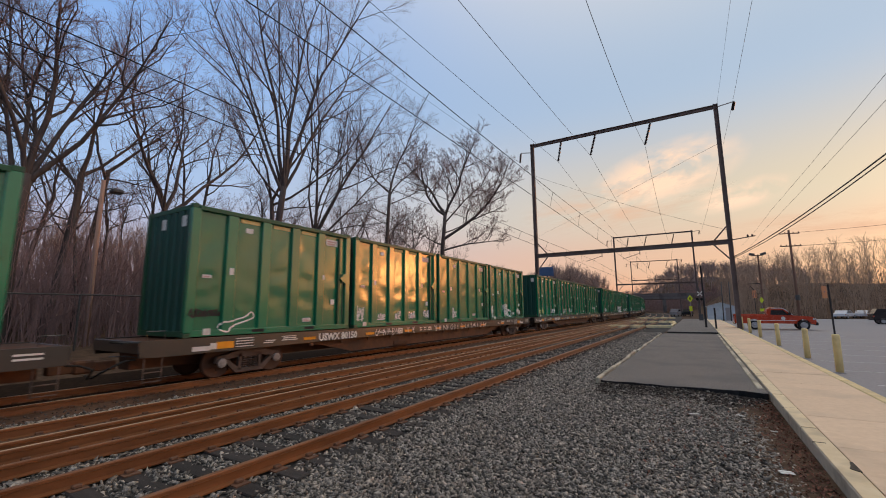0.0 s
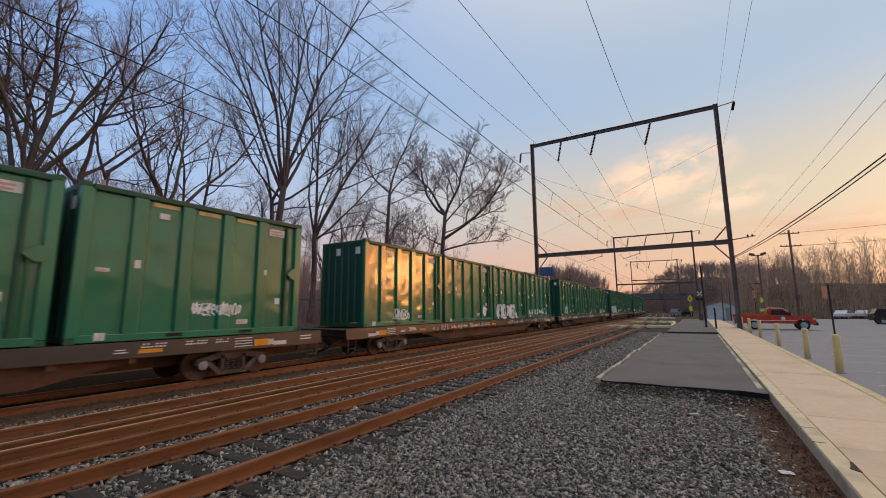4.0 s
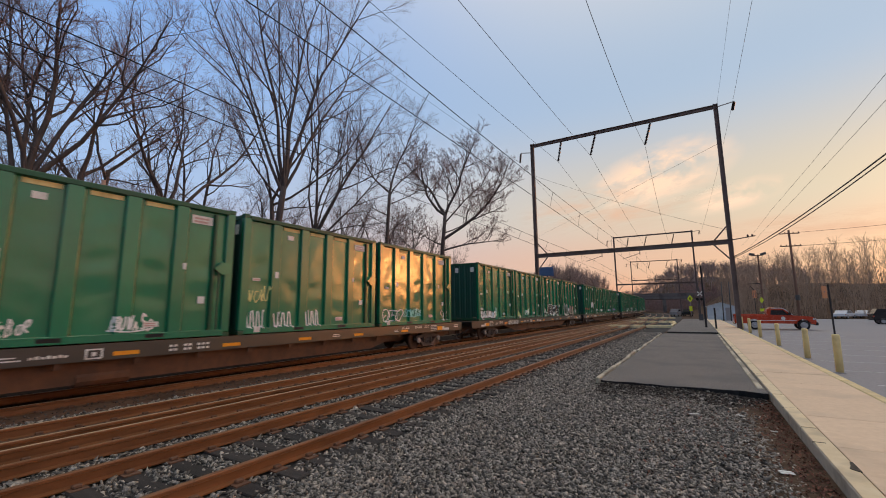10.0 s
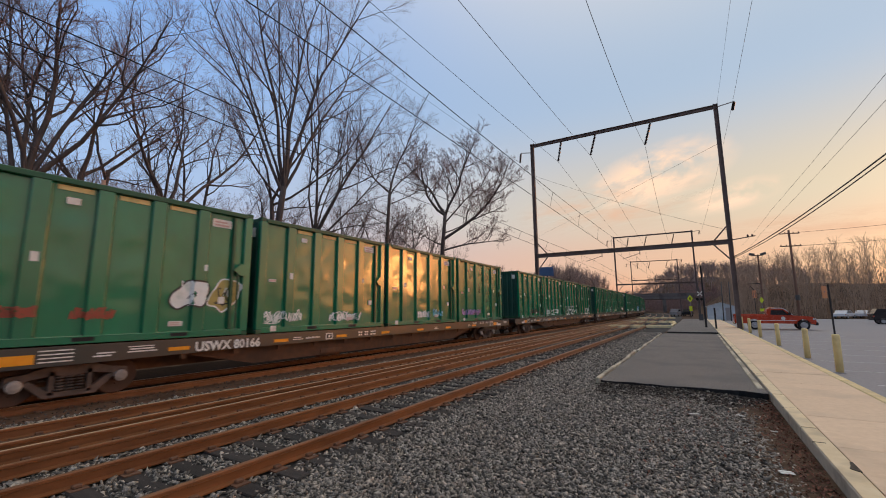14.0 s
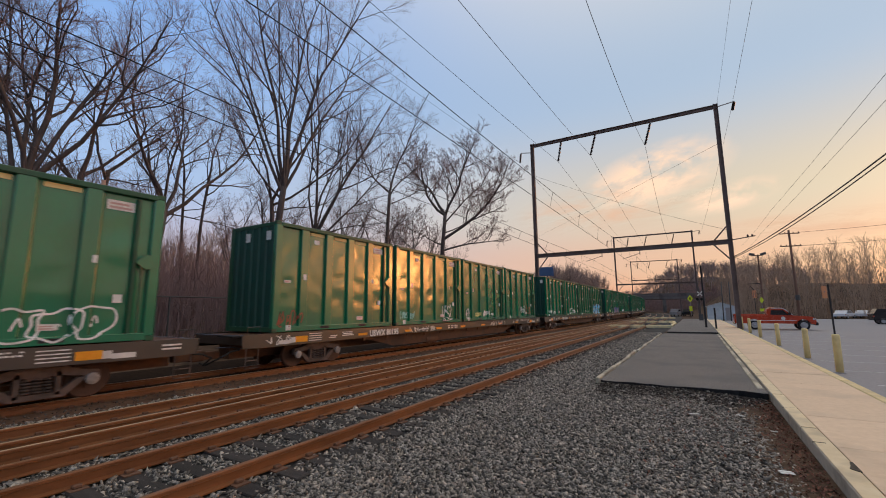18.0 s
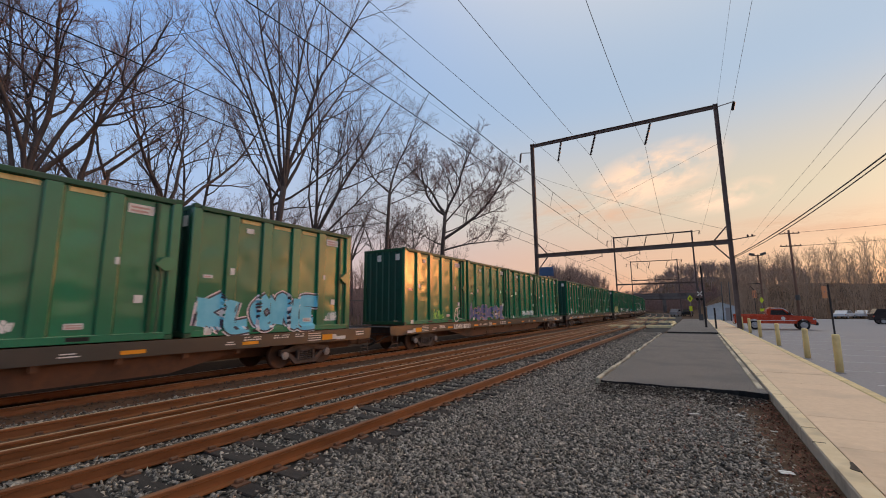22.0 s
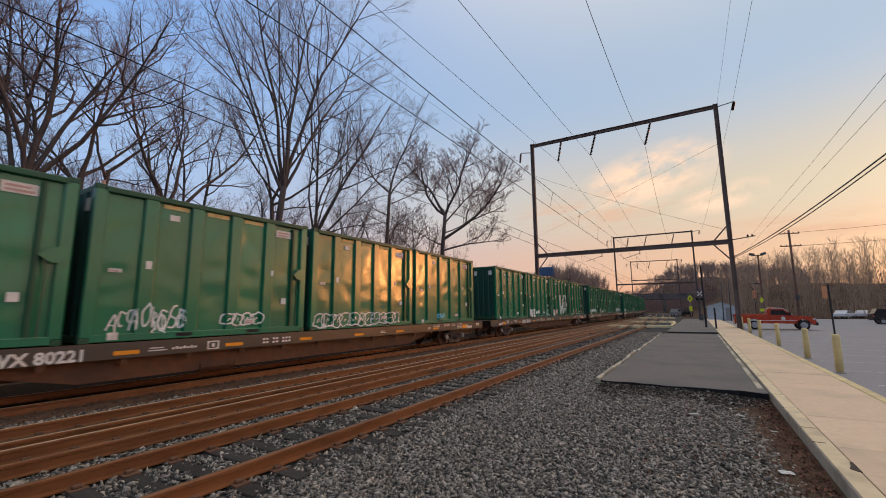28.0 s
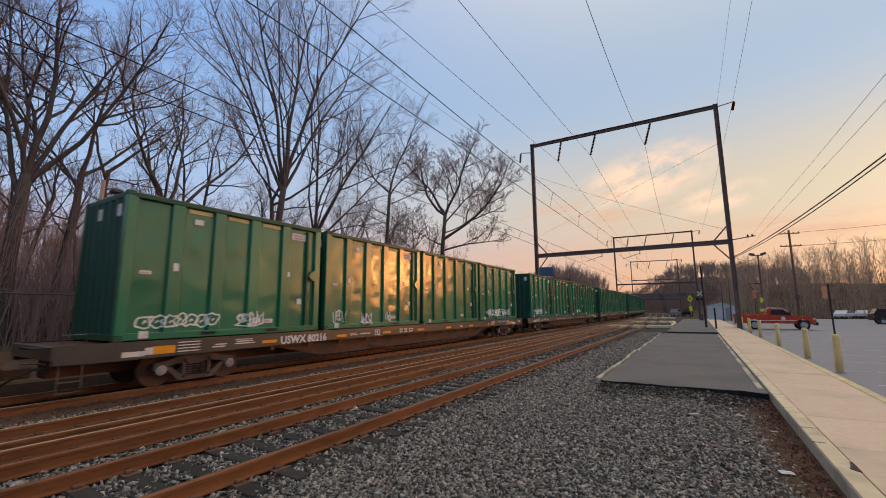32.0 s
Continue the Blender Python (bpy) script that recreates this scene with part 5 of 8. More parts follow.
p1 = make_pole("utility_pole", 12.0, 75, 12.9, 0.19, [(12.4, 2.4, 12), (10.6, 2.5, 12)], "tall wooden utility pole with two crossarms")
part("transformer", Mb().lathe([(0.24, 3.0), (0.28, 3.05), (0.28, 3.65), (0.22, 3.75)], 10, "z", (0.0, -0.35, 0)), M_LAMPGREY, p1)
t = thing("flood_lamp_pole", pose(9.8, 90, 0), "wooden pole with two floodlights at its top", "lamp pole")
part("pole", Mb().tube([(0, 0, -0.3), (0, 0, 11.2)], [0.18, 0.13], 10), M_WOODPOLE, t)
part("crossarm", Mb().box(-0.9, 0.8, -0.06, 0.06, 11.0, 11.15), M_WOODPOLE, t)
for x, tilt in ((-0.85, -12), (0.75, 18)):
    part("floodlight", Mb().box(-0.42, 0.42, -0.3, 0.2, -0.2, 0.2, 0.05), M_LAMPGREY, t, "grey floodlight housing", at=pose(x, 0, 11.3, 0, tilt * -1, 0))
part("conduit", Mb().tube([(-0.9, 0, 4.6), (-0.5, 0, 4.4), (0, 0, 4.5), (0.2, 0, 5.2)], 0.03, 5), M_WIRE, t)
# heavy cables from the portal to the poles by the road
wire("service_cable", [(3.4, 48, 6.9), (7.7, 25, 8.75), (10.1, 12, 10.25)], 0.035, "thick black overhead cable", 0.3)
wire("service_cable", [(3.4, 48, 6.8), (7.65, 25, 8.5), (10.0, 12, 9.9)], 0.03, "thick black overhead cable", 0.35)
wire("service_cable", [(6.46, 75, 11.2), (6.46, 47, 10.8), (6.46, 0, 10.2)], 0.008, "thin overhead line by the road", 0.15)
wire("service_cable", [(6.35, 75, 9.95), (6.35, 54, 9.76), (6.35, 0, 9.3)], 0.008, "thin overhead line by the road", 0.15)
wire("service_cable", [(9.8, 90, 10.9), (3.4, 48, 6.9)], 0.025, "black cable to the portal column", 0.6)
wire("service_cable", [(13.0, 75, 12.5), (45, 68, 13.4)], 0.02, "thin overhead line to the road", 0.5)
wire("service_cable", [(12.6, 75, 10.6), (45, 68, 11.4)], 0.02, "thin overhead line to the road", 0.5)

# ---- bollards, posts and signs ----
BOL = Mb().lathe([(0.10, 0.0), (0.10, 1.15), (0.092, 1.185), (0.07, 1.20), (0.01, 1.205)], 18).mesh("post", M_BOLLARD, True)
ys_b = [17.9, 22.2, 28.8, 36.0, 42.0, 48.2, 53.0]
for i, y in enumerate(ys_b):
    t = thing("bollard", pose(3.66 - 0.006 * (y - 18), y, 0, rng.uniform(-1.2, 1.2), rng.uniform(-1.2, 1.2), 0), "yellow painted steel bollard beside the kerb", "bollard", "yellow bollards")
    part("post", BOL, M_BOLLARD, t)
    part("base_collar", Mb().lathe([(0.16, -0.02), (0.16, 0.012), (0.12, 0.03)], 18), M_LOT, t, "asphalt collar")


def make_sign(x, y, h, w, hh, z, material, label, turn=0.0, diamond=False, post=M_POST_DARK, r=0.03):
    t = thing("road_sign", pose(x, y, 0, 0, 0, turn), label, "sign")
    part("post", Mb().tube([(0, 0, -0.2), (0, 0, h)], r, 8), post, t, "dark sign post")
    if diamond:
        b = Mb().prism([(-w / 2, z), (0, z - hh / 2), (w / 2, z), (0, z + hh / 2)], "y", -0.05, -0.035)
    else:
        b = Mb().box(-w / 2, w / 2, -0.05, -0.035, z - hh / 2, z + hh / 2, 0.004)
    p = part("sign_panel", b, material, t)
    part("fixing", Mb().box(-0.02, 0.02, -0.058, -0.05, z - 0.02, z + 0.02), M_CHROME, p)
    return t


s1_ = make_sign(4.30, 21.0, 2.9, 0.16, 0.46, 2.62, M_SIGN_O, "orange-tinted parking sign on a dark post", 14, r=0.03)
for c_ in s1_.children:
    if c_.name.startswith("sign_panel"):
        c_.matrix_basis = pose(-0.16, 0, 0)
part("bracket", Mb().box(-0.12, 0.02, -0.045, -0.03, 2.56, 2.60), M_POST_DARK, s1_)
s2_ = make_sign(5.3, 55.0, 4.0, 0.36, 0.8, 3.45, M_SIGN_O, "orange-tinted sign on a dark post", 8)
for q in (-0.09, 0.09):
    part("print_bar", Mb().box(q - 0.025, q + 0.025, -0.054, -0.051, 3.15, 3.75), M_LABEL_INK, s2_)
part("lamp_arm", Mb().tube([(0, 0, 3.95), (-0.5, 0, 4.55), (0.6, 0, 4.6)], 0.04, 5), M_POST_DARK, s2_)
s3_ = make_sign(-0.84, 75.0, 4.1, 0.78, 1.15, 3.5, M_SIGN_Y, "fluorescent yellow diamond crossing sign", 0, True, M_CHROME)
part("lower_panel", Mb().box(-0.2, 0.2, -0.05, -0.035, 1.6, 2.35), M_SIGN_Y, s3_, "yellow arrow panel")
part("symbol", Mb().box(-0.08, 0.08, -0.056, -0.051, 3.3, 3.7), M_BLACK, s3_, "dark symbol")
s4_ = make_sign(8.0, 75.0, 3.5, 0.5, 0.95, 3.1, M_SIGN_Y, "fluorescent yellow diamond crossing sign", 0, True, M_CHROME)
part("lower_panel", Mb().box(-0.3, 0.3, -0.05, -0.035, 1.5, 1.9), M_SIGN_Y, s4_, "yellow arrow panel")
for x, y, h, r in ((0.62, 49.0, 6.2, 0.10), (1.36, 46.4, 1.95, 0.085)):
    t = thing("steel_post", pose(x, y, 0.1), "dark steel post standing on the asphalt strip", "post")
    part("post", Mb().tube([(0, 0, -0.2), (0, 0, h * 0.5), (0, 0, h)], [r, r * 0.9, r * 0.6 if h > 3 else r * 0.9], 10), M_POST_DARK, t)
    part("base_plate", Mb().box(-0.2, 0.2, -0.2, 0.2, -0.04, 0.03, 0.01), M_POST_DARK, t)
for x, y in ((3.45, 80), (4.45, 80)):
    t = thing("steel_pole", pose(x, y, 0.0, 0, 1.5, 0), "slender pale grey steel pole beside the shed", "pole")
    part("shaft", Mb().tube([(0, 0, -0.2), (0, 0, 3), (0, 0, 6.1)], [0.09, 0.08, 0.06], 8), M_LAMPGREY, t, smooth=True)
    part("cap", Mb().lathe([(0.07, 6.1), (0.07, 6.16), (0.02, 6.2)], 8), M_LAMPGREY, t)
# level-crossing signal
t = thing("crossing_signal", pose(0.4, 76, 0.1), "grey level-crossing signal mast with crossed boards", "signal")
part("mast", Mb().tube([(0, 0, -0.2), (0, 0, 5.8)], 0.055, 8), M_LAMPGREY, t)
for rot in (45, -45):
    part("crossbuck", Mb().box(-0.48, 0.48, -0.07, -0.05, -0.08, 0.08, 0.005), M_LABEL, t, "white crossbuck board", at=pose(0.1, 0, 4.15, 0, rot, 0))
for x in (-0.42, 0.42):
    part("lamp", Mb().lathe([(0.22, -0.08), (0.22, -0.05), (0.1, -0.05), (0.09, 0.0)], 14, "y", (x * 0.7, 0, 3.3)), M_BLACK, t, "round black signal lamp")
part("control_box", Mb().box(-0.3, 0.3, -0.2, 0.2, -0.1, 1.0, 0.02), M_LAMPGREY, t)

# timber crossing boards between the rails
t = thing("crossing_deck", None, "cream timber crossing boards across the tracks", "crossing")
for y, xa, xb in ((49.4, -8.5, -2.5), (66, -8.5, -3.1), (93, -10.4, -3.9)):
    for xo, xw in ((xa, -6.62), (-6.36, -5.08), (-4.84, xb)):
        for q in range(2):
            y0_ = y + 0.24 * (xo + 5.7)
            part("board", Mb().box(xo, xw, y0_ + q * 1.6, y0_ + q * 1.6 + 0.42, 0.0, 0.25, 0.012), M_BOARD, t)
t = thing("crossing_rail", None, "cream edge boards along the crossing path", "crossing")
for xo, ya, yb in ((-2.62, 50.5, 63), (-3.0, 63, 70)):
    part("board", Mb().box(xo - 0.12, xo + 0.12, ya, yb, 0.0, 0.2, 0.015), M_BOARD, t)

# ---- bare trees ----
def grow(seed, trunk_h, r0, lean, limbs, tip=0.006, dense=1.0, crook=0.10, droop=0.0, last=4):
    """A bare tree: a trunk, then limbs given as height on the trunk, tilt from upright, bearing, length, radius and final bend upwards.
    Each limb bears branches, those bear twigs. Returns wood and twigs as two builders."""
    rg = random.Random(seed)
    wood, fine = Mb(), Mb()

    def aside(d, ang):
        u = d.orthogonal().normalized()
        u.rotate(Matrix.Rotation(rg.uniform(0, 6.283), 3, d))
        return (d * math.cos(ang) + u * math.sin(ang)).normalized()

    def branch(p, d, length, r, level, up):
        n = (7, 6, 5, 3, 2)[level]
        end = max(tip * 0.5, r * (0.22 if level < 3 else 0.4))
        path, rad, dirs = [p.copy()], [r], [d.copy()]
        for i in range(n):
            w = Vector((rg.gauss(0, 1), rg.gauss(0, 1), rg.gauss(0, 0.7))) * crook * (1.0 + 0.35 * level)
            d = (d + w + Vector((0, 0, up / n))).normalized()
            p = p + d * (length / n)
            path.append(p.copy())
            rad.append(r + (end - r) * ((i + 1) / n) ** 0.8)
            dirs.append(d.copy())
        (wood if level < 2 else fine).tube(path, rad, (8, 6, 4, 3, 3)[level], False)
        if level >= last:
            return
        kids = max(2, round((11, 8, 6, 5)[level] * dense * rg.uniform(0.85, 1.15)))
        for c in range(kids):
            u = 0.22 + 0.78 * (c + rg.uniform(0.1, 0.9)) / kids if level else 0.28 + 0.72 * (c + rg.uniform(0.1, 0.9)) / kids
            i = min(n - 1, int(u * n))
            f = u * n - i
            q = path[i].lerp(path[i + 1], min(1, f))
            rr = rad[i] + (rad[i + 1] - rad[i]) * min(1, f)
            ln = length * rg.uniform(0.32, 0.60) * (1.12 - 0.5 * u)
            if ln < 0.16:
                continue
            cd = aside(dirs[min(i + 1, n)], rg.uniform(0.45, 1.0))
            cd.z += 0.12 - droop * level
            branch(q, cd.normalized(), ln, max(tip, min(rr * 0.72, 0.013 * ln + rr * 0.16)), level + 1, rg.uniform(0.0, 0.5))

    n, p, d = 6, Vector((0, 0, -0.5)), Vector((math.sin(radians(lean)), 0, math.cos(radians(lean))))
    path, rad = [p.copy()], [r0 * 1.3]
    for i in range(n):
        d = (d + Vector((rg.gauss(0, 0.03), rg.gauss(0, 0.03), 0.04))).normalized()
        p = p + d * ((trunk_h + 0.5) / n)
        path.append(p.copy())
        rad.append(r0 * (1.0 - 0.28 * (i + 1) / n))
    wood.tube(path, rad, 10)
    for h, tilt, bearing, length, r, up in limbs:
        u = min(0.999, max(0.0, (h + 0.5) / (trunk_h + 0.5))) * n
        i = int(u)
        q = path[i].lerp(path[i + 1], u - i)
        a, e = radians(bearing), radians(tilt)
        branch(q, Vector((math.sin(e) * math.cos(a), math.sin(e) * math.sin(a), math.cos(e))), length, r, 0, up)
    for i in range(4):
        u, a = rg.uniform(0.5, 1.0) * (n - 1), rg.uniform(0, 6.283)
        branch(path[int(u)], Vector((math.cos(a), math.sin(a), 0.5)).normalized(), rg.uniform(1.0, 2.2), r0 * 0.10, 2, 0.2)
    return wood, fine


def facing(x, y):
    """Turn that lays a tree's own x axis across the view from the tracks."""
    return math.degrees(math.atan2(-x, y))


def plant(x, y, label, wood_fine, s=1.0, rot=None):
    w, f = wood_fine
    m = pose(x, y, ground_z(x, y), 0, 0, facing(x, y) if rot is None else rot) @ Matrix.Scale(s, 4)
    t = thing("bare_tree", m, label, "tree", "bare trees beside the railway")
    part("trunk", w if isinstance(w, bpy.types.Mesh) else w.mesh("trunk", M_BARK, True), None, t)
    part("crown", f if isinstance(f, bpy.types.Mesh) else f.mesh("crown", M_TWIG), None, t, "fine reddish-brown twigs")
    return t


plant(-24, 5.1, "big old bare tree with heavy limbs and a dense crown", grow(3, 7.2, 0.30, 1, [
    (6.8, 32, 5, 9.8, 0.13, 0.20), (7.1, 4, 0, 10.0, 0.15, 0.1), (6.0, 26, 170, 9.0, 0.12, 0.3), (7.0, 14, 120, 9.0, 0.11, 0.2), (6.9, 17, 8, 10.0, 0.12, 0.12),
    (6.8, 16, -70, 9.5, 0.11, 0.3), (4.4, 65, 30, 3.0, 0.05, 0.3), (6.4, 12, 180, 9.5, 0.11, 0.1)], dense=1.0, tip=0.0045, crook=0.13))
plant(-30, 3.4, "tall bare tree with a wide crown of fine twigs", grow(7, 8.0, 0.22, 1, [
    (7.9, 6, 0, 11.0, 0.13, 0.1), (7.4, 24, 0, 10.0, 0.11, 0.2), (7.2, 28, 180, 10.0, 0.11, 0.3), (7.6, 18, 90, 10.0, 0.10, 0.2), (7.8, 14, 170, 11.0, 0.11, 0.1)], dense=0.95, tip=0.005, crook=0.13))
plant(-26, 6.85, "bare tree forking into spreading crooked limbs", grow(14, 8.0, 0.20, 7, [
    (7.9, 52, 0, 6.2, 0.09, 0.3), (8.0, 10, 10, 7.5, 0.11, 0.1), (7.4, 34, 175, 6.0, 0.08, 0.4),
    (6.0, 72, 0, 3.4, 0.05, 0.2), (5.6, 75, 180, 2.8, 0.045, 0.2), (7.2, 26, 150, 6.5, 0.08, 0.3)], dense=0.72, crook=0.15, tip=0.0045))
plant(-27, 8.4, "slender bare tree with one long level branch", grow(25, 8.8, 0.16, 4, [
    (8.7, 36, 0, 6.6, 0.10, 0.3), (8.3, 82, 0, 3.8, 0.05, 0.1), (8.2, 18, 175, 5.5, 0.08, 0.2), (7.4, 80, -10, 2.8, 0.045, -0.2), (7.0, 60, 180, 2.4, 0.04, 0.2)], dense=0.62, crook=0.16, tip=0.0045))
plant(-27, 11.4, "tall bare tree with three crooked upright limbs", grow(36, 7.2, 0.23, 3, [
    (7.1, 6, 180, 9.6, 0.13, 0.1), (6.8, 44, 5, 10.5, 0.13, 0.6), (7.2, 15, 20, 10.0, 0.12, 0.1), (7.0, 82, 0, 5.2, 0.05, 0.12),
    (7.0, 22, 120, 8.5, 0.09, 0.2), (6.8, 26, -90, 8.5, 0.09, 0.3), (7.0, 24, 178, 8.0, 0.09, 0.25)], dense=0.80, crook=0.16, tip=0.005))
plant(-30, 14.9, "thin straight bare tree", grow(47, 10.0, 0.11, 0, [
    (9.9, 5, 0, 7.0, 0.08, 0.1), (8.8, 42, 0, 4.2, 0.05, 0.3), (7.8, 75, 0, 3.6, 0.04, 0.1), (9.2, 35, 180, 4.2, 0.05, 0.3), (9.6, 30, 90, 4.0, 0.05, 0.2)], dense=0.8, crook=0.13, tip=0.005))
plant(-31, 16.3, "thin straight bare tree", grow(48, 10.6, 0.12, 1, [
    (10.5, 4, 0, 6.5, 0.08, 0.1), (9.2, 48, 0, 4.4, 0.05, 0.4), (8.4, 60, 180, 3.6, 0.04, 0.3), (10.0, 35, -90, 4.2, 0.05, 0.3)], dense=0.8, crook=0.13, tip=0.005))
plant(-26, 18.7, "very tall bare tree with a fan of steep upright limbs", grow(59, 10.4, 0.30, 2, [
    (9.8, 24, 178, 17.0, 0.13, 0.06), (10.3, 11, 175, 17.0, 0.15, 0.03), (10.4, 2, 40, 17.0, 0.16, 0.02), (10.3, 14, 3, 16.5, 0.16, 0.06),
    (10.0, 25, 0, 15.0, 0.13, 0.16), (10.2, 18, 90, 15.0, 0.10, 0.05), (10.2, 18, -90, 15.0, 0.10, 0.1), (9.4, 58, 180, 9.0, 0.09, 1.1), (9.9, 17, 178, 15.0, 0.11, 0.08)], dense=0.86, crook=0.085, tip=0.005))
plant(-27, 20.2, "bare tree with low crooked limbs curving upwards", grow(61, 9.6, 0.21, -1, [
    (9.2, 60, 0, 10.5, 0.11, 0.8), (9.5, 26, 0, 10.0, 0.12, 0.25), (8.6, 70, 5, 6.0, 0.07, 0.4), (9.4, 8, 180, 9.0, 0.10, 0.1), (9.4, 30, 90, 8.0, 0.08, 0.2)], dense=0.76, crook=0.15, tip=0.005))
plant(-29, 25.2, "bare tree of several leaning stems", grow(72, 7.8, 0.28, 0, [
    (7.6, 8, 0, 16.5, 0.15, 0.04), (7.4, 18, 0, 17.0, 0.15, 0.05), (7.6, 28, 0, 15.0, 0.13, 0.14), (7.2, 42, 0, 11.5, 0.11, 0.3),
    (7.7, 13, 180, 12.5, 0.11, 0.1), (7.4, 24, 70, 12.0, 0.09, 0.1), (7.4, 62, 0, 7.5, 0.08, 0.35), (7.5, 13, 0, 14.0, 0.12, 0.08)], dense=0.82, crook=0.09, tip=0.006))
plant(-32, 39.4, "straight-trunked bare tree forking high up", grow(83, 15.8, 0.27, 1, [
    (15.6, 52, 178, 8.5, 0.14, 0.9), (15.7, 3, 0, 10.5, 0.15, 0.05), (15.2, 38, 0, 8.5, 0.12, 0.35), (14.0, 62, 0, 6.0, 0.08, 0.3), (12.6, 66, 180, 5.0, 0.07, 0.3),
    (15.0, 30, 90, 8.0, 0.09, 0.2), (10.6, 70, 0, 4.5, 0.06, 0.3), (11.4, 66, 180, 4.5, 0.06, 0.3)], dense=0.86, crook=0.13, tip=0.008))
plant(-34, 54.2, "old bare tree with heavy crooked spreading limbs", grow(95, 15.5, 0.38, 3, [
    (15.3, 60, 178, 10.0, 0.26, 0.9), (15.4, 12, 180, 12.0, 0.25, 0.12), (15.2, 22, 0, 12.0, 0.24, 0.1), (11.4, 58, 0, 14.0, 0.26, 0.45), (9.6, 84, 0, 11.0, 0.18, 0.1),
    (14.0, 42, 0, 12.0, 0.15, 0.35), (10.5, 64, 180, 8.0, 0.11, 0.5), (15.0, 26, 90, 11.0, 0.13, 0.2), (12.4, 74, 0, 10.0, 0.11, 0.3)], dense=1.05, crook=0.15, tip=0.013))

# smaller trees of the wood, four sorts
PROTO = []
for q, (hh, rr, ln, lb) in enumerate(((6.0, 0.15, 6.0, "bare woodland tree with grey-brown bark"), (8.0, 0.11, 4.6, "thin bare woodland tree"),
                                      (5.0, 0.13, 5.4, "low bare woodland tree with forked limbs"), (9.5, 0.14, 5.0, "slender bare woodland tree"))):
    rq = random.Random(300 + q)
    w_, f_ = grow(310 + q, hh, rr, rq.uniform(-4, 4), [(hh * rq.uniform(0.7, 1.0), rq.uniform(8, 52), rq.uniform(0, 360), ln * rq.uniform(0.7, 1.1), rr * rq.uniform(0.35, 0.6), rq.uniform(0.1, 0.4)) for i in range(6)]
                  + [(hh, 3, 0, ln * 1.15, rr * 0.66, 0.05)], dense=0.66, crook=0.13, tip=0.007, last=3 if q == 3 else 4)
    PROTO.append((w_.mesh("trunk", M_BARK, True), f_.mesh("crown", M_TWIG), lb))


def wood_tree(q, x, y, s):
    w, f, lb = PROTO[q]
    plant(x, y, lb, (w, f), s, rng.uniform(0, 360))


for q, x, y, s in [(2, -34, 20.5, 0.95), (1, -33, 23.0, 1.0), (0, -36, 27.5, 0.95), (2, -33, 30.0, 1.1), (1, -33.5, 33.0, 1.05), (0, -34, 35.6, 1.1),
                   (2, -35, 41.5, 1.25), (0, -36, 44.5, 1.2), (1, -34, 47.5, 1.15), (2, -37, 50.5, 1.3), (0, -38, 58, 1.2), (2, -36, 61, 1.1), (1, -26.5, 2.6, 0.75), (1, -27.5, 4.4, 0.85), (3, -25.5, 8.1, 0.62), (1, -28.5, 9.9, 0.7), (3, -26.2, 5.6, 0.7), (1, -29.5, 6.0, 0.8), (3, -31, 12.8, 0.75)]:
    wood_tree(q, x, y, s)
spots = []
while len(spots) < 22:
    x, y = -rng.uniform(36, 80), rng.uniform(-14, 110)
    if -x > 35 + max(0, y - 40) * 0.12 and all((x - a) ** 2 + (y - c) ** 2 > 12 for a, c in spots):
        spots.append((x, y))
        wood_tree(rng.randrange(4), x, y, rng.uniform(0.75, 1.0) * (0.8 if y > 30 else 1.0))

# young growth and brush under the trees
rb = random.Random(77)


def brush(name, n, box, hts, r, label, material, keep=None):
    b = Mb()
    for _ in range(n):
        x, y = rb.uniform(box[0], box[1]), rb.uniform(box[2], box[3])
        if keep and not keep(x, y):
            continue
        z, h = ground_z(x, y) - 0.1, rb.uniform(*hts)
        d = Vector((rb.gauss(0, 0.16), rb.gauss(0, 0.16), 1)).normalized()
        p = Vector((x, y, z))
        mid, top = p + d * h * 0.55 + Vector((rb.gauss(0, 0.08), rb.gauss(0, 0.08), 0)), p + d * h
        b.tube([p, mid, top], [r, r * 0.7, r * 0.25], 3, False)
        for q in range(5):
            s = p.lerp(top, rb.uniform(0.25, 0.9))
            e = s + Vector((rb.gauss(0, 0.3), rb.gauss(0, 0.3), rb.uniform(0.15, 0.6))) * h * 0.35
            b.tube([s, e], [r * 0.45, r * 0.2], 3, False)
    return single(name, b, material, label, "brush", kind="stuff")


brush("undergrowth", 1500, (-33, -21, -2, 16), (3.0, 7.0), 0.016, "tall brown leafless saplings behind the fence", M_TWIG)
brush("undergrowth", 3600, (-44, -20.5, -12, 60), (2.0, 5.5), 0.018, "dense brown leafless undergrowth behind the fence", M_TWIG)
brush("undergrowth", 900, (-90, -40, -20, 120), (2.0, 5.0), 0.03, "brown leafless thicket in the woods", M_TWIG)


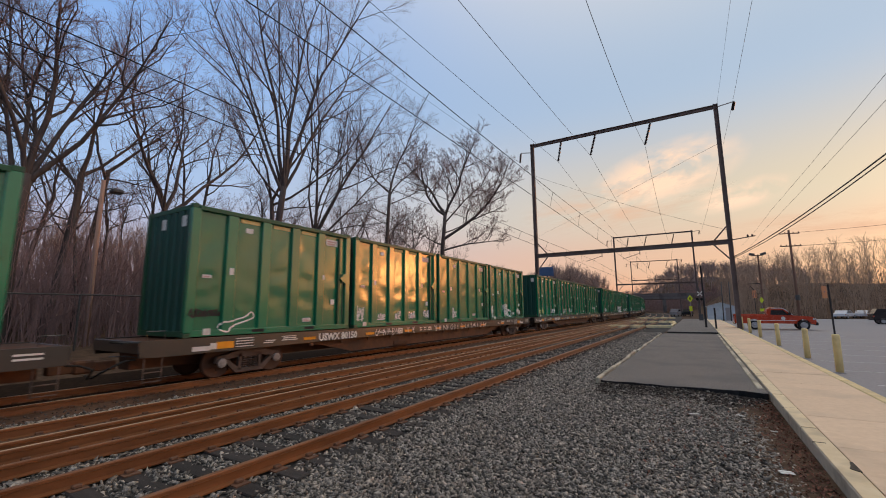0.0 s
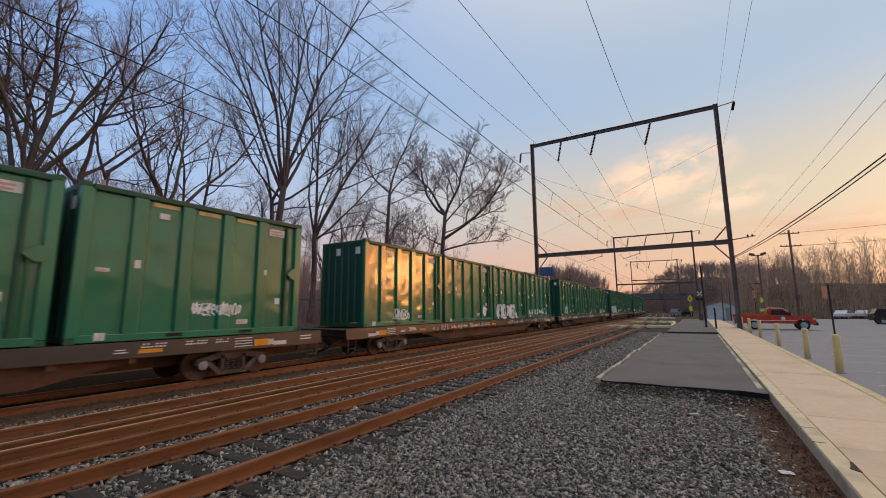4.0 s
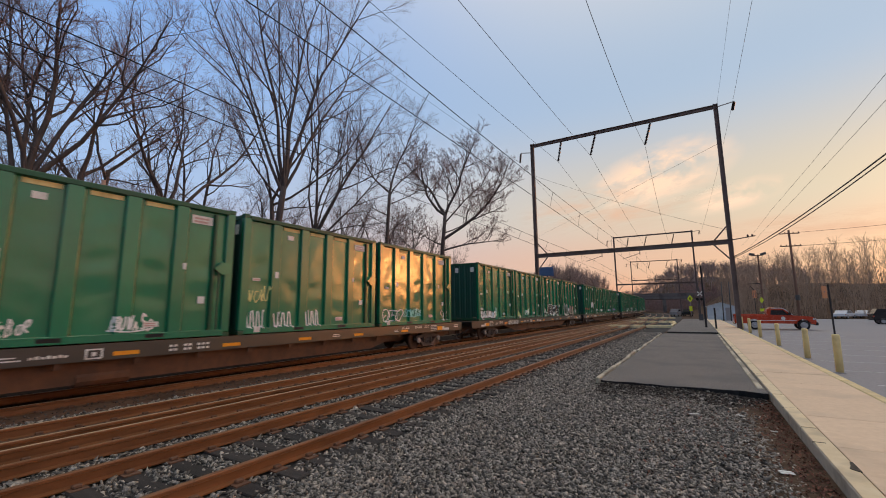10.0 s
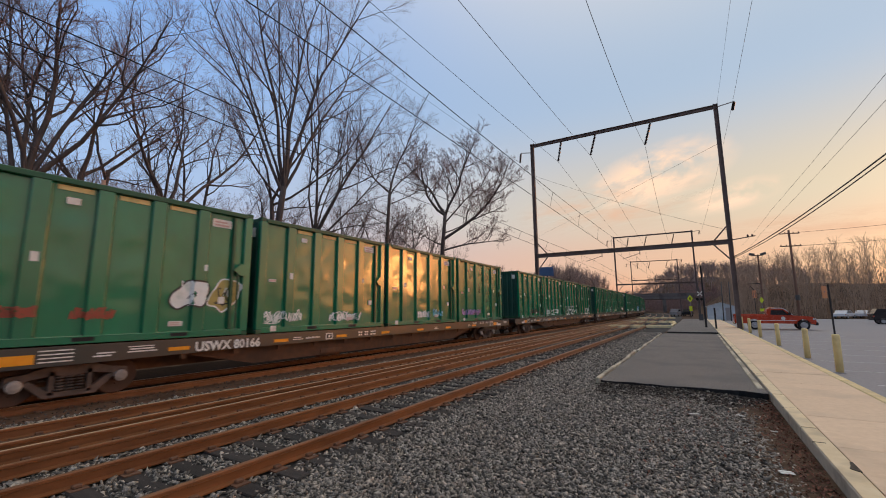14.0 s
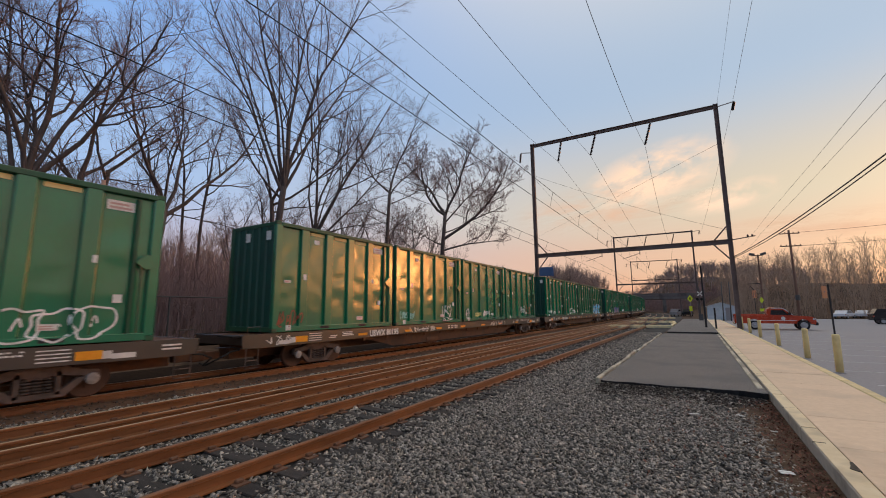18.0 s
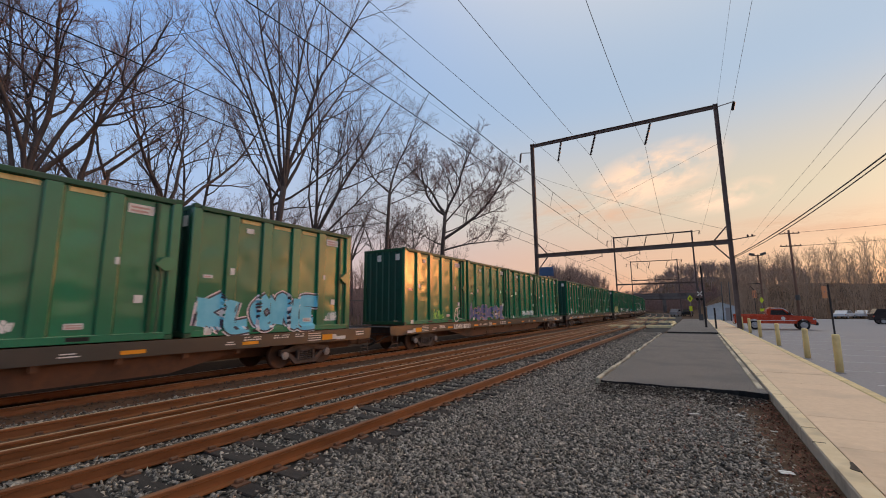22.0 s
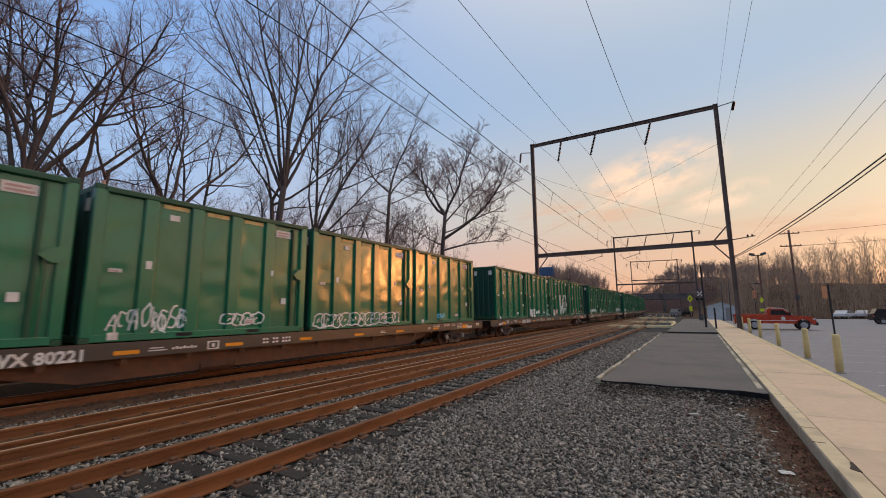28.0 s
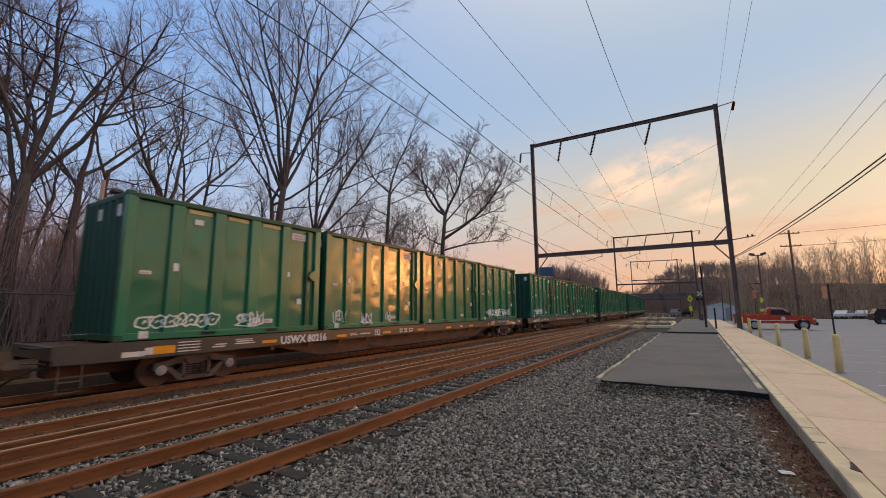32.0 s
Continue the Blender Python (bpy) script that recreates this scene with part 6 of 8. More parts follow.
def far_woods(name, count, place, hts, label, seed, r=0.16, material=M_FARTREE):
    """Many small bare trees of a far wood, joined."""
    rg = random.Random(seed)
    temps = []
    for q in range(6):
        b = Mb()
        b.tube([(0, 0, -0.05), (rg.gauss(0, 0.02), rg.gauss(0, 0.02), 0.5), (rg.gauss(0, 0.03), rg.gauss(0, 0.03), 0.95)], [r * 0.1, r * 0.07, r * 0.02], 4, False)
        for i in range(13):
            u = rg.uniform(0.25, 0.85)
            a, ln = rg.uniform(0, 6.283), rg.uniform(0.18, 0.42) * (1.1 - 0.5 * u)
            p = Vector((0, 0, u))
            e = p + Vector((math.cos(a) * ln * 0.6, math.sin(a) * ln * 0.6, ln * 0.9))
            b.tube([p, p.lerp(e, 0.5) + Vector((0, 0, -0.02)), e], [r * 0.04, r * 0.028, r * 0.012], 3, False)
            for j in range(7):
                s = p.lerp(e, rg.uniform(0.25, 1.0))
                f = s + Vector((rg.gauss(0, 0.05), rg.gauss(0, 0.05), rg.uniform(0.03, 0.14)))
                b.tube([s, f], [r * 0.022, r * 0.012], 3, False)
        temps.append((np.array([tuple(v) for v in b.v]), b.f))
    vs, fs, n = [], [], 0
    for i in range(count):
        x, y = place(rg)
        v, f = temps[i % 6]
        h, a = rg.uniform(*hts), rg.uniform(0, 6.283)
        c, s = math.cos(a) * h, math.sin(a) * h
        w = np.stack([v[:, 0] * c - v[:, 1] * s + x, v[:, 0] * s + v[:, 1] * c + y, v[:, 2] * h + ground_z(x, y)], -1)
        vs.append(w)
        fs += [tuple(n + k for k in q) for q in f]
        n += len(v)
    me = bpy.data.meshes.new(name)
    me.from_pydata(np.concatenate(vs).tolist(), [], fs)
    me.materials.append(material)
    return tagged(new(name, me), label, "trees", kind="stuff")


brush("thicket", 1300, (-52, 4, 236, 292), (3.0, 9.0), 0.07, "dark leafless thicket beyond the bridge", M_TWIG)
brush("thicket", 500, (-9, 24, 200, 226), (2.5, 7.0), 0.06, "dark leafless thicket before the bridge", M_TWIG)


def right_bank(rg):
    x = rg.uniform(6, 72)
    return x, 118 + 74 * rg.random() ** 1.3 - 0.35 * x


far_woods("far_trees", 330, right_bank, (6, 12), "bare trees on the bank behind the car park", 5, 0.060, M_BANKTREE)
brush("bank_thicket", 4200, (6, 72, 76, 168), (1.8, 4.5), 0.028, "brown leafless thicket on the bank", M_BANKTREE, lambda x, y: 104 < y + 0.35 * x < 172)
far_woods("far_trees", 420, lambda rg: (rg.uniform(-55, 60), rg.uniform(285, 400)), (8, 14), "bare trees on a far wooded hill", 6, 0.16, M_HAZEWOODS)
far_woods("far_trees", 200, lambda rg: (-rg.uniform(62, 120), rg.uniform(150, 330)), (10, 17), "bare trees beyond the curve of the line", 7, 0.16, M_HAZEWOODS)
far_woods("far_trees", 120, lambda rg: (-rg.uniform(33, 47), rg.uniform(150, 195)), (9, 17), "dense bare trees beside the curve of the line", 17, 0.13, M_HAZEWOODS)
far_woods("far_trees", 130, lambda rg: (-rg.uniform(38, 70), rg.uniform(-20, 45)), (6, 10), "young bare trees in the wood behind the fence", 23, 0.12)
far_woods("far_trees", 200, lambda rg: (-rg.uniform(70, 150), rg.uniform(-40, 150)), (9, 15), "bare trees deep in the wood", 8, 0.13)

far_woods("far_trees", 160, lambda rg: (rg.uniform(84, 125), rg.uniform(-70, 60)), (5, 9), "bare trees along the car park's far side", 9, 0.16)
# out-of-view trees, added to hold back skylight from behind the camera
far_woods("far_trees", 380, lambda rg: (rg.uniform(-70, 90), -rg.uniform(60, 110)), (12, 18), "unseen bare trees added behind the viewpoint to dim the light", 10, 0.2)

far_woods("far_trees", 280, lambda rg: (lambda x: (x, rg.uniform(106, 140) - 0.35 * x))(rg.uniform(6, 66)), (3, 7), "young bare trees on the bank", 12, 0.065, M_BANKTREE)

# ---- fence and lamp behind the train ----
t = thing("chain_link_fence", None, "grey chain-link fence with a top rail", "fence")
FX = -19.0
for i in range(18):
    y = -6 + 3.0 * i
    part("fence_post", Mb().tube([(FX, y, 0.4), (FX, y, 2.72)], 0.035, 7), M_FENCE, t)
part("top_rail", Mb().tube([(FX, -6, 2.70), (FX, 45, 2.70)], 0.028, 7), M_FENCE, t, "pale top rail")
b = Mb()
y = -6.0
while y < 44:
    for s in (-1, 1):
        a = (FX + 0.03 * s, y + (0 if s > 0 else 1.9), 0.75)
        c = (FX + 0.03 * s, y + (1.9 if s > 0 else 0), 2.68)
        b.tube([a, c], 0.0018, 3, False)
    y += 0.20
part("wire_mesh", b, M_FENCE, t, "fine diamond wire mesh")["kind"] = "stuff"

t = thing("yard_lamp", pose(-21, 6.95, 0.7), "reddish wooden pole with a dark yard lamp", "lamp pole")
part("pole", Mb().tube([(0, 0, -0.4), (0, 0, 3.2), (0, 0, 6.9)], [0.10, 0.09, 0.075], 10), M_LAMPPOLE, t, smooth=True)
part("arm", Mb().tube([(0, 0, 6.45), (0, 0.25, 6.6), (0, 0.45, 6.62)], 0.03, 6), M_LAMPGREY, t)
part("lamp_head", Mb().box(-0.2, 0.2, 0.28, 0.72, 6.42, 6.62, 0.06), M_LAMPGREY, t, "dark lamp head", at=pose(0, 0, 0, 0, 0, 0))

t = thing("billboard", pose(-20, 65, ground_z(-20, 65), 0, 0, 20), "blue roadside sign board on a post", "sign board")
part("post", Mb().box(-0.1, 0.1, 0, 0.2, -0.3, 6.9), M_POST_DARK, t)
part("panel", Mb().box(-1.75, 0.75, -0.08, 0.0, 6.6, 8.0, 0.03), M_SIGN_BLUE, t, "blue panel")
part("panel_frame", Mb().box(0.75, 0.95, -0.12, 0.02, 6.5, 8.1), M_SIGN_BLUE, t)

# ---- house beyond the wood ----
hz = ground_z(-58, 36)
t = thing("house", pose(-58, 36, hz, 0, 0, 35), "small dark brown house with a gabled roof beyond the trees", "house")
part("wall", Mb().prism([(-3.0, -0.4), (3.0, -0.4), (3.0, 3.4), (0.0, 5.6), (-3.0, 3.4)], "y", 0.0, 7.0), M_HOUSE, t)
for q in (-1, 1):
    part("roof", Mb().prism([(0.0, 5.66), (3.5 * q, 3.1), (3.5 * q, 3.26), (0.0, 5.84)] if q < 0 else [(3.5, 3.1), (3.5, 3.26), (0.0, 5.84), (0.0, 5.66)], "y", -0.4, 7.4), M_HOUSEROOF, t, "dark shingled roof")
for x_ in (-1.6, 1.0):
    w_ = part("window", Mb().box(x_, x_ + 0.9, -0.05, -0.01, 1.0, 2.3, 0.01), M_LABEL, t, "pale window frame")
    part("pane", Mb().box(x_ + 0.08, x_ + 0.82, -0.06, -0.05, 1.08, 2.22), M_GLASS, w_)
part("chimney", Mb().box(1.2, 1.8, 3.0, 3.6, 4.0, 6.4, 0.03), M_BRIDGE, t)

# ---- far road bridge ----
t = thing("road_bridge", pose(0, 230, 0, 0, 0, 5), "dark concrete road bridge over the tracks", "bridge")
part("deck", Mb().box(-62, 16, -4, 4, 6.3, 8.2, 0.1), M_BRIDGE, t)
part("parapet", Mb().box(-62, 16, -4.2, -3.9, 8.2, 9.1), M_BRIDGE, t)
for i in range(13):
    part("railing_post", Mb().box(-60 + 6 * i, -59.8 + 6 * i, -4.3, -4.1, 9.1, 10.2), M_BRIDGE, t)
part("railing", Mb().box(-62, 16, -4.25, -4.15, 10.1, 10.25), M_BRIDGE, t)
for x in (-13.5, -42):
    part("pier", Mb().box(x - 0.7, x + 0.7, -3.5, 3.5, -0.5, 6.4, 0.05), M_BRIDGE, t)
part("abutment", Mb().box(6, 16, -4, 4, -1, 6.4), M_BRIDGE, t)

# ---- shed ----
t = thing("storage_shed", pose(1.4, 82, 0.02), "pale blue storage shed with a low gable roof", "shed")
b = Mb().prism([(0, 0), (3.7, 0), (3.7, 2.25), (1.85, 2.85), (0, 2.25)], "y", 0, 3.0)
part("body", b, M_SHED, t)
for i in range(13):
    part("board", Mb().box(0.05 + 0.285 * i, 0.055 + 0.285 * i + 0.26, -0.025, -0.002, 0.05, 2.2), M_SHED, t)
for s in (0, 1):
    b = Mb().prism([(-0.2, 2.2), (1.85, 2.86), (1.85, 2.94), (-0.2, 2.28)] if s == 0 else [(1.85, 2.86), (3.9, 2.2), (3.9, 2.28), (1.85, 2.94)], "y", -0.2, 3.2)
    part("roof", b, M_SHEDROOF, t)
dr = part("door", Mb().box(2.5, 3.3, -0.05, -0.026, 0.05, 2.05, 0.008), M_LOT, t, "grey shed door")
part("handle", Mb().box(2.58, 2.62, -0.09, -0.05, 1.0, 1.14), M_CHROME, dr)

# ---- vehicles in the car park ----
def make_wheel(parent, x, y, r, w):
    ty = part("wheel", Mb().lathe([(r * 0.62, -w / 2), (r * 0.95, -w / 2), (r, -w / 2 + 0.03), (r, w / 2 - 0.03), (r * 0.95, w / 2), (r * 0.62, w / 2)], 22, "y", (x, y, r)), M_TYRE, parent, "black tyre", True)
    part("rim", Mb().lathe([(r * 0.02, -w / 2 - 0.030), (r * 0.16, -w / 2 - 0.028), (r * 0.22, -w / 2 - 0.008), (r * 0.52, -w / 2 - 0.006), (r * 0.60, -w / 2 - 0.022), (r * 0.64, -w / 2 + 0.004)], 18, "y", (x, y, r)), M_RIM, ty, "dull metal rim", True)


def arc(cx, cz, r, a0, a1, n=8):
    return [(cx + r * math.cos(radians(a0 + (a1 - a0) * i / n)), cz + r * math.sin(radians(a0 + (a1 - a0) * i / n))) for i in range(n + 1)]


t = thing("pickup_truck", pose(2.98, 49.0, 0.0) @ Matrix.Diagonal((1.02, 1.0, 1.05, 1.0)), "orange-red pickup truck parked on the asphalt", "pickup truck")
L, W = 5.85, 2.0
low = [(0.05, 0.55)] + arc(1.5, 0.45, 0.50, 168, 12) + arc(5.0, 0.45, 0.50, 168, 12) + [(5.78, 0.50), (5.85, 0.75), (5.82, 1.02), (5.55, 1.16), (4.35, 1.25), (2.40, 1.27), (2.38, 1.30), (0.02, 1.30), (0.0, 0.7)]
part("body", Mb().prism(low, "y", 0.0, W), M_RED, t, "orange-red body sides and bonnet")
part("bed_lining", Mb().box(0.12, 2.3, 0.12, W - 0.12, 1.295, 1.306), M_BLACK, t, "dark truck bed")
for y in (0.0, W - 0.1):
    part("bed_rail", Mb().box(0.0, 2.36, y, y + 0.1, 1.29, 1.36, 0.02), M_RED, t)
cab = [(2.42, 1.24), (4.35, 1.22), (3.8, 1.76), (3.55, 1.86), (2.72, 1.86), (2.52, 1.8)]
part("cab", Mb().prism(cab, "y", 0.12, W - 0.12), M_RED, t, "orange-red cab")
part("side_window", Mb().prism([(2.72, 1.30), (4.05, 1.29), (3.66, 1.70), (2.80, 1.72)], "y", 0.108, 0.12), M_GLASS, t, "dark side window")
part("windscreen", Mb().prism([(4.26, 1.29), (4.37, 1.26), (3.83, 1.78), (3.74, 1.77)], "y", 0.25, W - 0.25), M_GLASS, t)
part("roof_pillar_trim", Mb().tube([(4.32, 0.10, 1.27), (3.78, 0.10, 1.79), (3.5, 0.10, 1.88), (2.8, 0.10, 1.885)], 0.035, 6), M_CARWHITE, t, "pale roof edge")
part("light_bar", Mb().box(2.75, 3.1, 0.35, W - 0.35, 1.87, 2.0, 0.03), M_SIGN_O, t, "red roof light bar")
part("front_bumper", Mb().box(5.70, 5.98, 0.02, W - 0.02, 0.42, 0.68, 0.04), M_CARDARK, t, "dark front bumper")
part("rear_bumper", Mb().box(-0.12, 0.06, 0.05, W - 0.05, 0.45, 0.65, 0.03), M_CHROME, t)
part("headlight", Mb().box(5.60, 5.86, -0.006, 0.2, 0.86, 1.04, 0.02), M_CHROME, t, "clear headlight")
part("tail_light", Mb().box(-0.01, 0.08, -0.006, 0.12, 0.86, 1.16, 0.01), M_SPRAY_RED, t, "red tail light")
part("mirror", Mb().box(3.95, 4.15, -0.22, 0.0, 1.28, 1.52, 0.03), M_CARDARK, t, "black door mirror")
part("door_emblem", Mb().lathe([(0.16, -0.004), (0.16, -0.001)], 14, "y", (3.6, 0, 1.0)), M_LABEL, t, "pale round door emblem")
part("door_seam", Mb().box(2.66, 2.675, -0.003, 0.0, 0.62, 1.25), M_BLACK, t)
part("door_seam", Mb().box(4.22, 4.235, -0.003, 0.0, 0.62, 1.22), M_BLACK, t)
part("side_stripe", Mb().box(0.98, 4.5, -0.004, -0.001, 0.80, 0.84), M_SPRAY_PINK, t, "pale side stripe")
for x in (1.5, 5.0):
    make_wheel(t, x, 0.16, 0.42, 0.26)
    make_wheel(t, x, W - 0.16, 0.42, 0.26)


def make_sedan(x, y, rot, paint, label, tall=1.0):
    t = thing("parked_car", pose(x, y, 0, 0, 0, rot), label, "car", "parked cars")
    low = [(0.03, 0.45)] + arc(0.85, 0.34, 0.37, 165, 15) + arc(3.55, 0.34, 0.37, 165, 15) + [(4.5, 0.42), (4.55, 0.7 * tall), (4.3, 0.84 * tall), (3.3, 0.96 * tall), (0.5, 1.0 * tall), (0.05, 0.9 * tall)]
    part("body", Mb().prism(low, "y", 0, 1.8), paint, t)
    part("cabin", Mb().prism([(0.55 if tall < 1.1 else 0.15, 0.98 * tall), (3.35, 0.95 * tall), (2.6, 1.42 * tall), (1.2 if tall < 1.1 else 0.5, 1.45 * tall)], "y", 0.12, 1.68), paint, t)
    part("side_window", Mb().prism([(0.95, 1.02 * tall), (3.0, 1.0 * tall), (2.5, 1.36 * tall), (1.3, 1.38 * tall)], "y", 0.108, 0.12), M_GLASS, t, "dark side window")
    part("headlight", Mb().box(4.3, 4.5, -0.004, 0.2, 0.62 * tall, 0.74 * tall, 0.01), M_CHROME, t)
    part("tail_light", Mb().box(0.03, 0.15, -0.004, 0.15, 0.66 * tall, 0.8 * tall, 0.01), M_SPRAY_RED, t)
    for xx in (0.85, 3.55):
        make_wheel(t, xx, 0.12, 0.33, 0.2)
        make_wheel(t, xx, 1.68, 0.33, 0.2)
    return t


make_sedan(21.2, 95, 60, M_CARWHITE, "white parked car at the car park's edge")
make_sedan(24.6, 98, 64, M_CARWHITE, "white parked car behind a dark one")
make_sedan(17.6, 68.5, 0, M_CARDARK, "black parked sport utility car", 1.25)
make_sedan(-4.1, 116, 78, M_LOT, "grey car waiting on the far road", 1.25)
make_sedan(-1.5, 118, 82, M_CARDARK, "dark car on the far road", 1.2)

# ---- leaves and litter by the kerb ----
b = Mb()
for i in range(3400):
    x = 1.24 - abs(rb.gauss(0, 0.19)) if i % 5 else rb.uniform(-0.9, 1.1)
    y = rb.uniform(3.5, 12.3)
    if x < -1.2:
        continue
    c, a, s = Vector((x, y, 0.02 - 0.059 * max(0.0, x + 0.4) + rb.uniform(0, 0.03))), rb.uniform(0, 6.283), rb.uniform(0.009, 0.027)
    u, w = Vector((math.cos(a), math.sin(a), rb.uniform(-0.8, 0.8))) * s, Vector((-math.sin(a), math.cos(a), rb.uniform(-0.8, 0.8))) * s * 0.6
    b.add([c - u, c - w * 0.8, c + u * 0.3 - w, c + u, c + u * 0.2 + w + Vector((0, 0, 0.008)), c - u * 0.4 + w], [(0, 1, 2, 3, 4, 5)])
single("dead_leaves", b, M_LEAF, "dry brown leaves gathered along the kerb", "leaves", kind="stuff")
for x, y, w, l, r in ((-0.22, 9.7, 0.05, 0.22, 40), (0.55, 10.2, 0.05, 0.14, -30), (0.95, 9.3, 0.04, 0.10, 10), (0.80, 7.1, 0.10, 0.16, 20)):
    single("paper_scrap", Mb().box(-l / 2, l / 2, -w / 2, w / 2, 0.0, 0.006).tube([(-l / 2, 0, 0.006), (l / 2, 0, 0.01)], 0.005, 4), M_LABEL, "white paper scrap on the ballast", "litter", "paper scraps", m=pose(x, y, 0.035 - 0.059 * max(0.0, x + 0.4), 4, 3, r))

# ---- clouds ----
def cloud_material(name, colour, strength, scale, cut, stretch, turn):
    m = bpy.data.materials.new(name)
    m.use_nodes = True
    nd, ln = m.node_tree.nodes, m.node_tree.links
    nd.remove(nd["Principled BSDF"])
    tc, mp, n1 = nd.new("ShaderNodeTexCoord"), nd.new("ShaderNodeMapping"), nd.new("ShaderNodeTexNoise")
    mp.inputs["Scale"].default_value, mp.inputs["Rotation"].default_value = stretch, (0, 0, radians(turn))
    ln.new(tc.outputs["Object"], mp.inputs[0])
    ln.new(mp.outputs[0], n1.inputs[0])
    n1.inputs["Scale"].default_value, n1.inputs["Detail"].default_value, n1.inputs["Roughness"].default_value = scale, 8, 0.6
    n1.inputs["Distortion"].default_value = 0.25
    r1 = nd.new("ShaderNodeValToRGB")
    r1.color_ramp.elements[0].position, r1.color_ramp.elements[1].position = cut
    ln.new(n1.outputs[0], r1.inputs[0])
    gr = nd.new("ShaderNodeTexGradient")
    gr.gradient_type = "SPHERICAL"
    m2 = nd.new("ShaderNodeMapping")
    ln.new(tc.outputs["Generated"], m2.inputs[0])
    m2.inputs["Location"].default_value, m2.inputs["Scale"].default_value = (-1, -1, 0), (2, 2, 0)
    ln.new(m2.outputs[0], gr.inputs[0])
    mu = nd.new("ShaderNodeMath")
    mu.operation = "MULTIPLY"
    r2 = nd.new("ShaderNodeValToRGB")
    r2.color_ramp.elements[0].position, r2.color_ramp.elements[1].position = 0.0, 0.6
    ln.new(gr.outputs[1], r2.inputs[0])
    ln.new(r1.outputs[0], mu.inputs[0])
    ln.new(r2.outputs[0], mu.inputs[1])
    em, tr, mx = nd.new("ShaderNodeEmission"), nd.new("ShaderNodeBsdfTransparent"), nd.new("ShaderNodeMixShader")
    em.inputs[0].default_value, em.inputs[1].default_value = (*colour, 1), strength
    ln.new(mu.outputs[0], mx.inputs[0])
    ln.new(tr.outputs[0], mx.inputs[1])
    ln.new(em.outputs[0], mx.inputs[2])
    ln.new(mx.outputs[0], nd["Material Output"].inputs[0])
    return m


CLOUDS = []


def cloud(az, el, w, h, tilt, material, label, dist=2400.0):
    """A thin far cloud; az to the left of the tracks' direction, in degrees."""
    d = Vector((-math.sin(radians(az)) * math.cos(radians(el)), math.cos(radians(az)) * math.cos(radians(el)), math.sin(radians(el))))
    b = Mb()
    n = 8
    b.v = [((i / n - 0.5) * w, (j / n - 0.5) * h, 12 * math.sin(i * 1.3) * math.sin(j)) for j in range(n + 1) for i in range(n + 1)]
    b.f = [(j * (n + 1) + i, j * (n + 1) + i + 1, (j + 1) * (n + 1) + i + 1, (j + 1) * (n + 1) + i) for j in range(n) for i in range(n)]
    m = look(d * dist, (0, 0, 0)) @ pose(0, 0, 0, 0, 180, 0) @ pose(0, 0, 0, 0, 0, tilt)
    m = Matrix.Translation(d * dist) @ (-d).to_track_quat("Z", "Y").to_matrix().to_4x4() @ pose(0, 0, 0, 0, 0, tilt)
    ob = single("backdrop", b, material, label, "cloud", kind="structure", smooth=True)
    CLOUDS.append((ob, m))


C1 = cloud_material("lit_cloud", (1.0, 0.70, 0.50), 1.02, 0.006, (0.40, 0.56), (0.7, 1.3, 1), 25)
C2 = cloud_material("thin_cloud", (0.98, 0.56, 0.36), 0.80, 0.005, (0.42, 0.80), (0.5, 2.0, 1), 8)
cloud(2.6, 16.2, 800, 330, 14, C1, "bright yellow-white wispy evening cloud")
cloud(-5.2, 12.6, 480, 150, 10, C1, "small bright evening cloud")
cloud(8.0, 13.0, 1100, 300, 4, C2, "thin peach-coloured haze cloud")
cloud(-14, 8.5, 900, 130, -3, C2, "low orange cloud bank")

# ---- spray paint on the boxes ----
rgf = random.Random(404)


def wall_x(var, y, z):
    """The painted surface of a box's side at y, z."""
    d = side_depth(var, y, z)
    return d + 0.012


def smooth_line(pts, closed=False, gap=0.05):
    """Points along a rounded line through pts."""
    n = len(pts)
    out = []
    for i in range(n if closed else n - 1):
        p = [pts[(i + d) % n] if closed else pts[max(0, min(n - 1, i + d))] for d in (-1, 0, 1, 2)]
        m = max(2, int(math.dist(p[1], p[2]) / gap))
        for q in range(m):
            t = q / m
            out.append(tuple(0.5 * (2 * p[1][a] + (p[2][a] - p[0][a]) * t + (2 * p[0][a] - 5 * p[1][a] + 4 * p[2][a] - p[3][a]) * t * t + (3 * p[1][a] - p[0][a] - 3 * p[2][a] + p[3][a]) * t ** 3) for a in (0, 1)))
    out.append(pts[0] if closed else pts[-1])
    return out


def ribbon(b, var, line, w, off=0.0):
    n, m = len(line), max(2, round(w / 0.07) + 1)
    for i, (y, z) in enumerate(line):
        a, c = line[max(0, i - 1)], line[min(n - 1, i + 1)]
        d = math.hypot(c[0] - a[0], c[1] - a[1]) or 1
        ny, nz = -(c[1] - a[1]) / d * w / 2, (c[0] - a[0]) / d * w / 2
        for q in range(m):
            f = 1 - 2 * q / (m - 1)
            yy, zz = y + ny * f, z + nz * f
            b.v.append((wall_x(var, yy, zz) + off, yy, zz))
    k = len(b.v) - m * n
    b.f += [(k + m * i + q, k + m * i + q + 1, k + m * (i + 1) + q + 1, k + m * (i + 1) + q) for i in range(n - 1) for q in range(m - 1)]


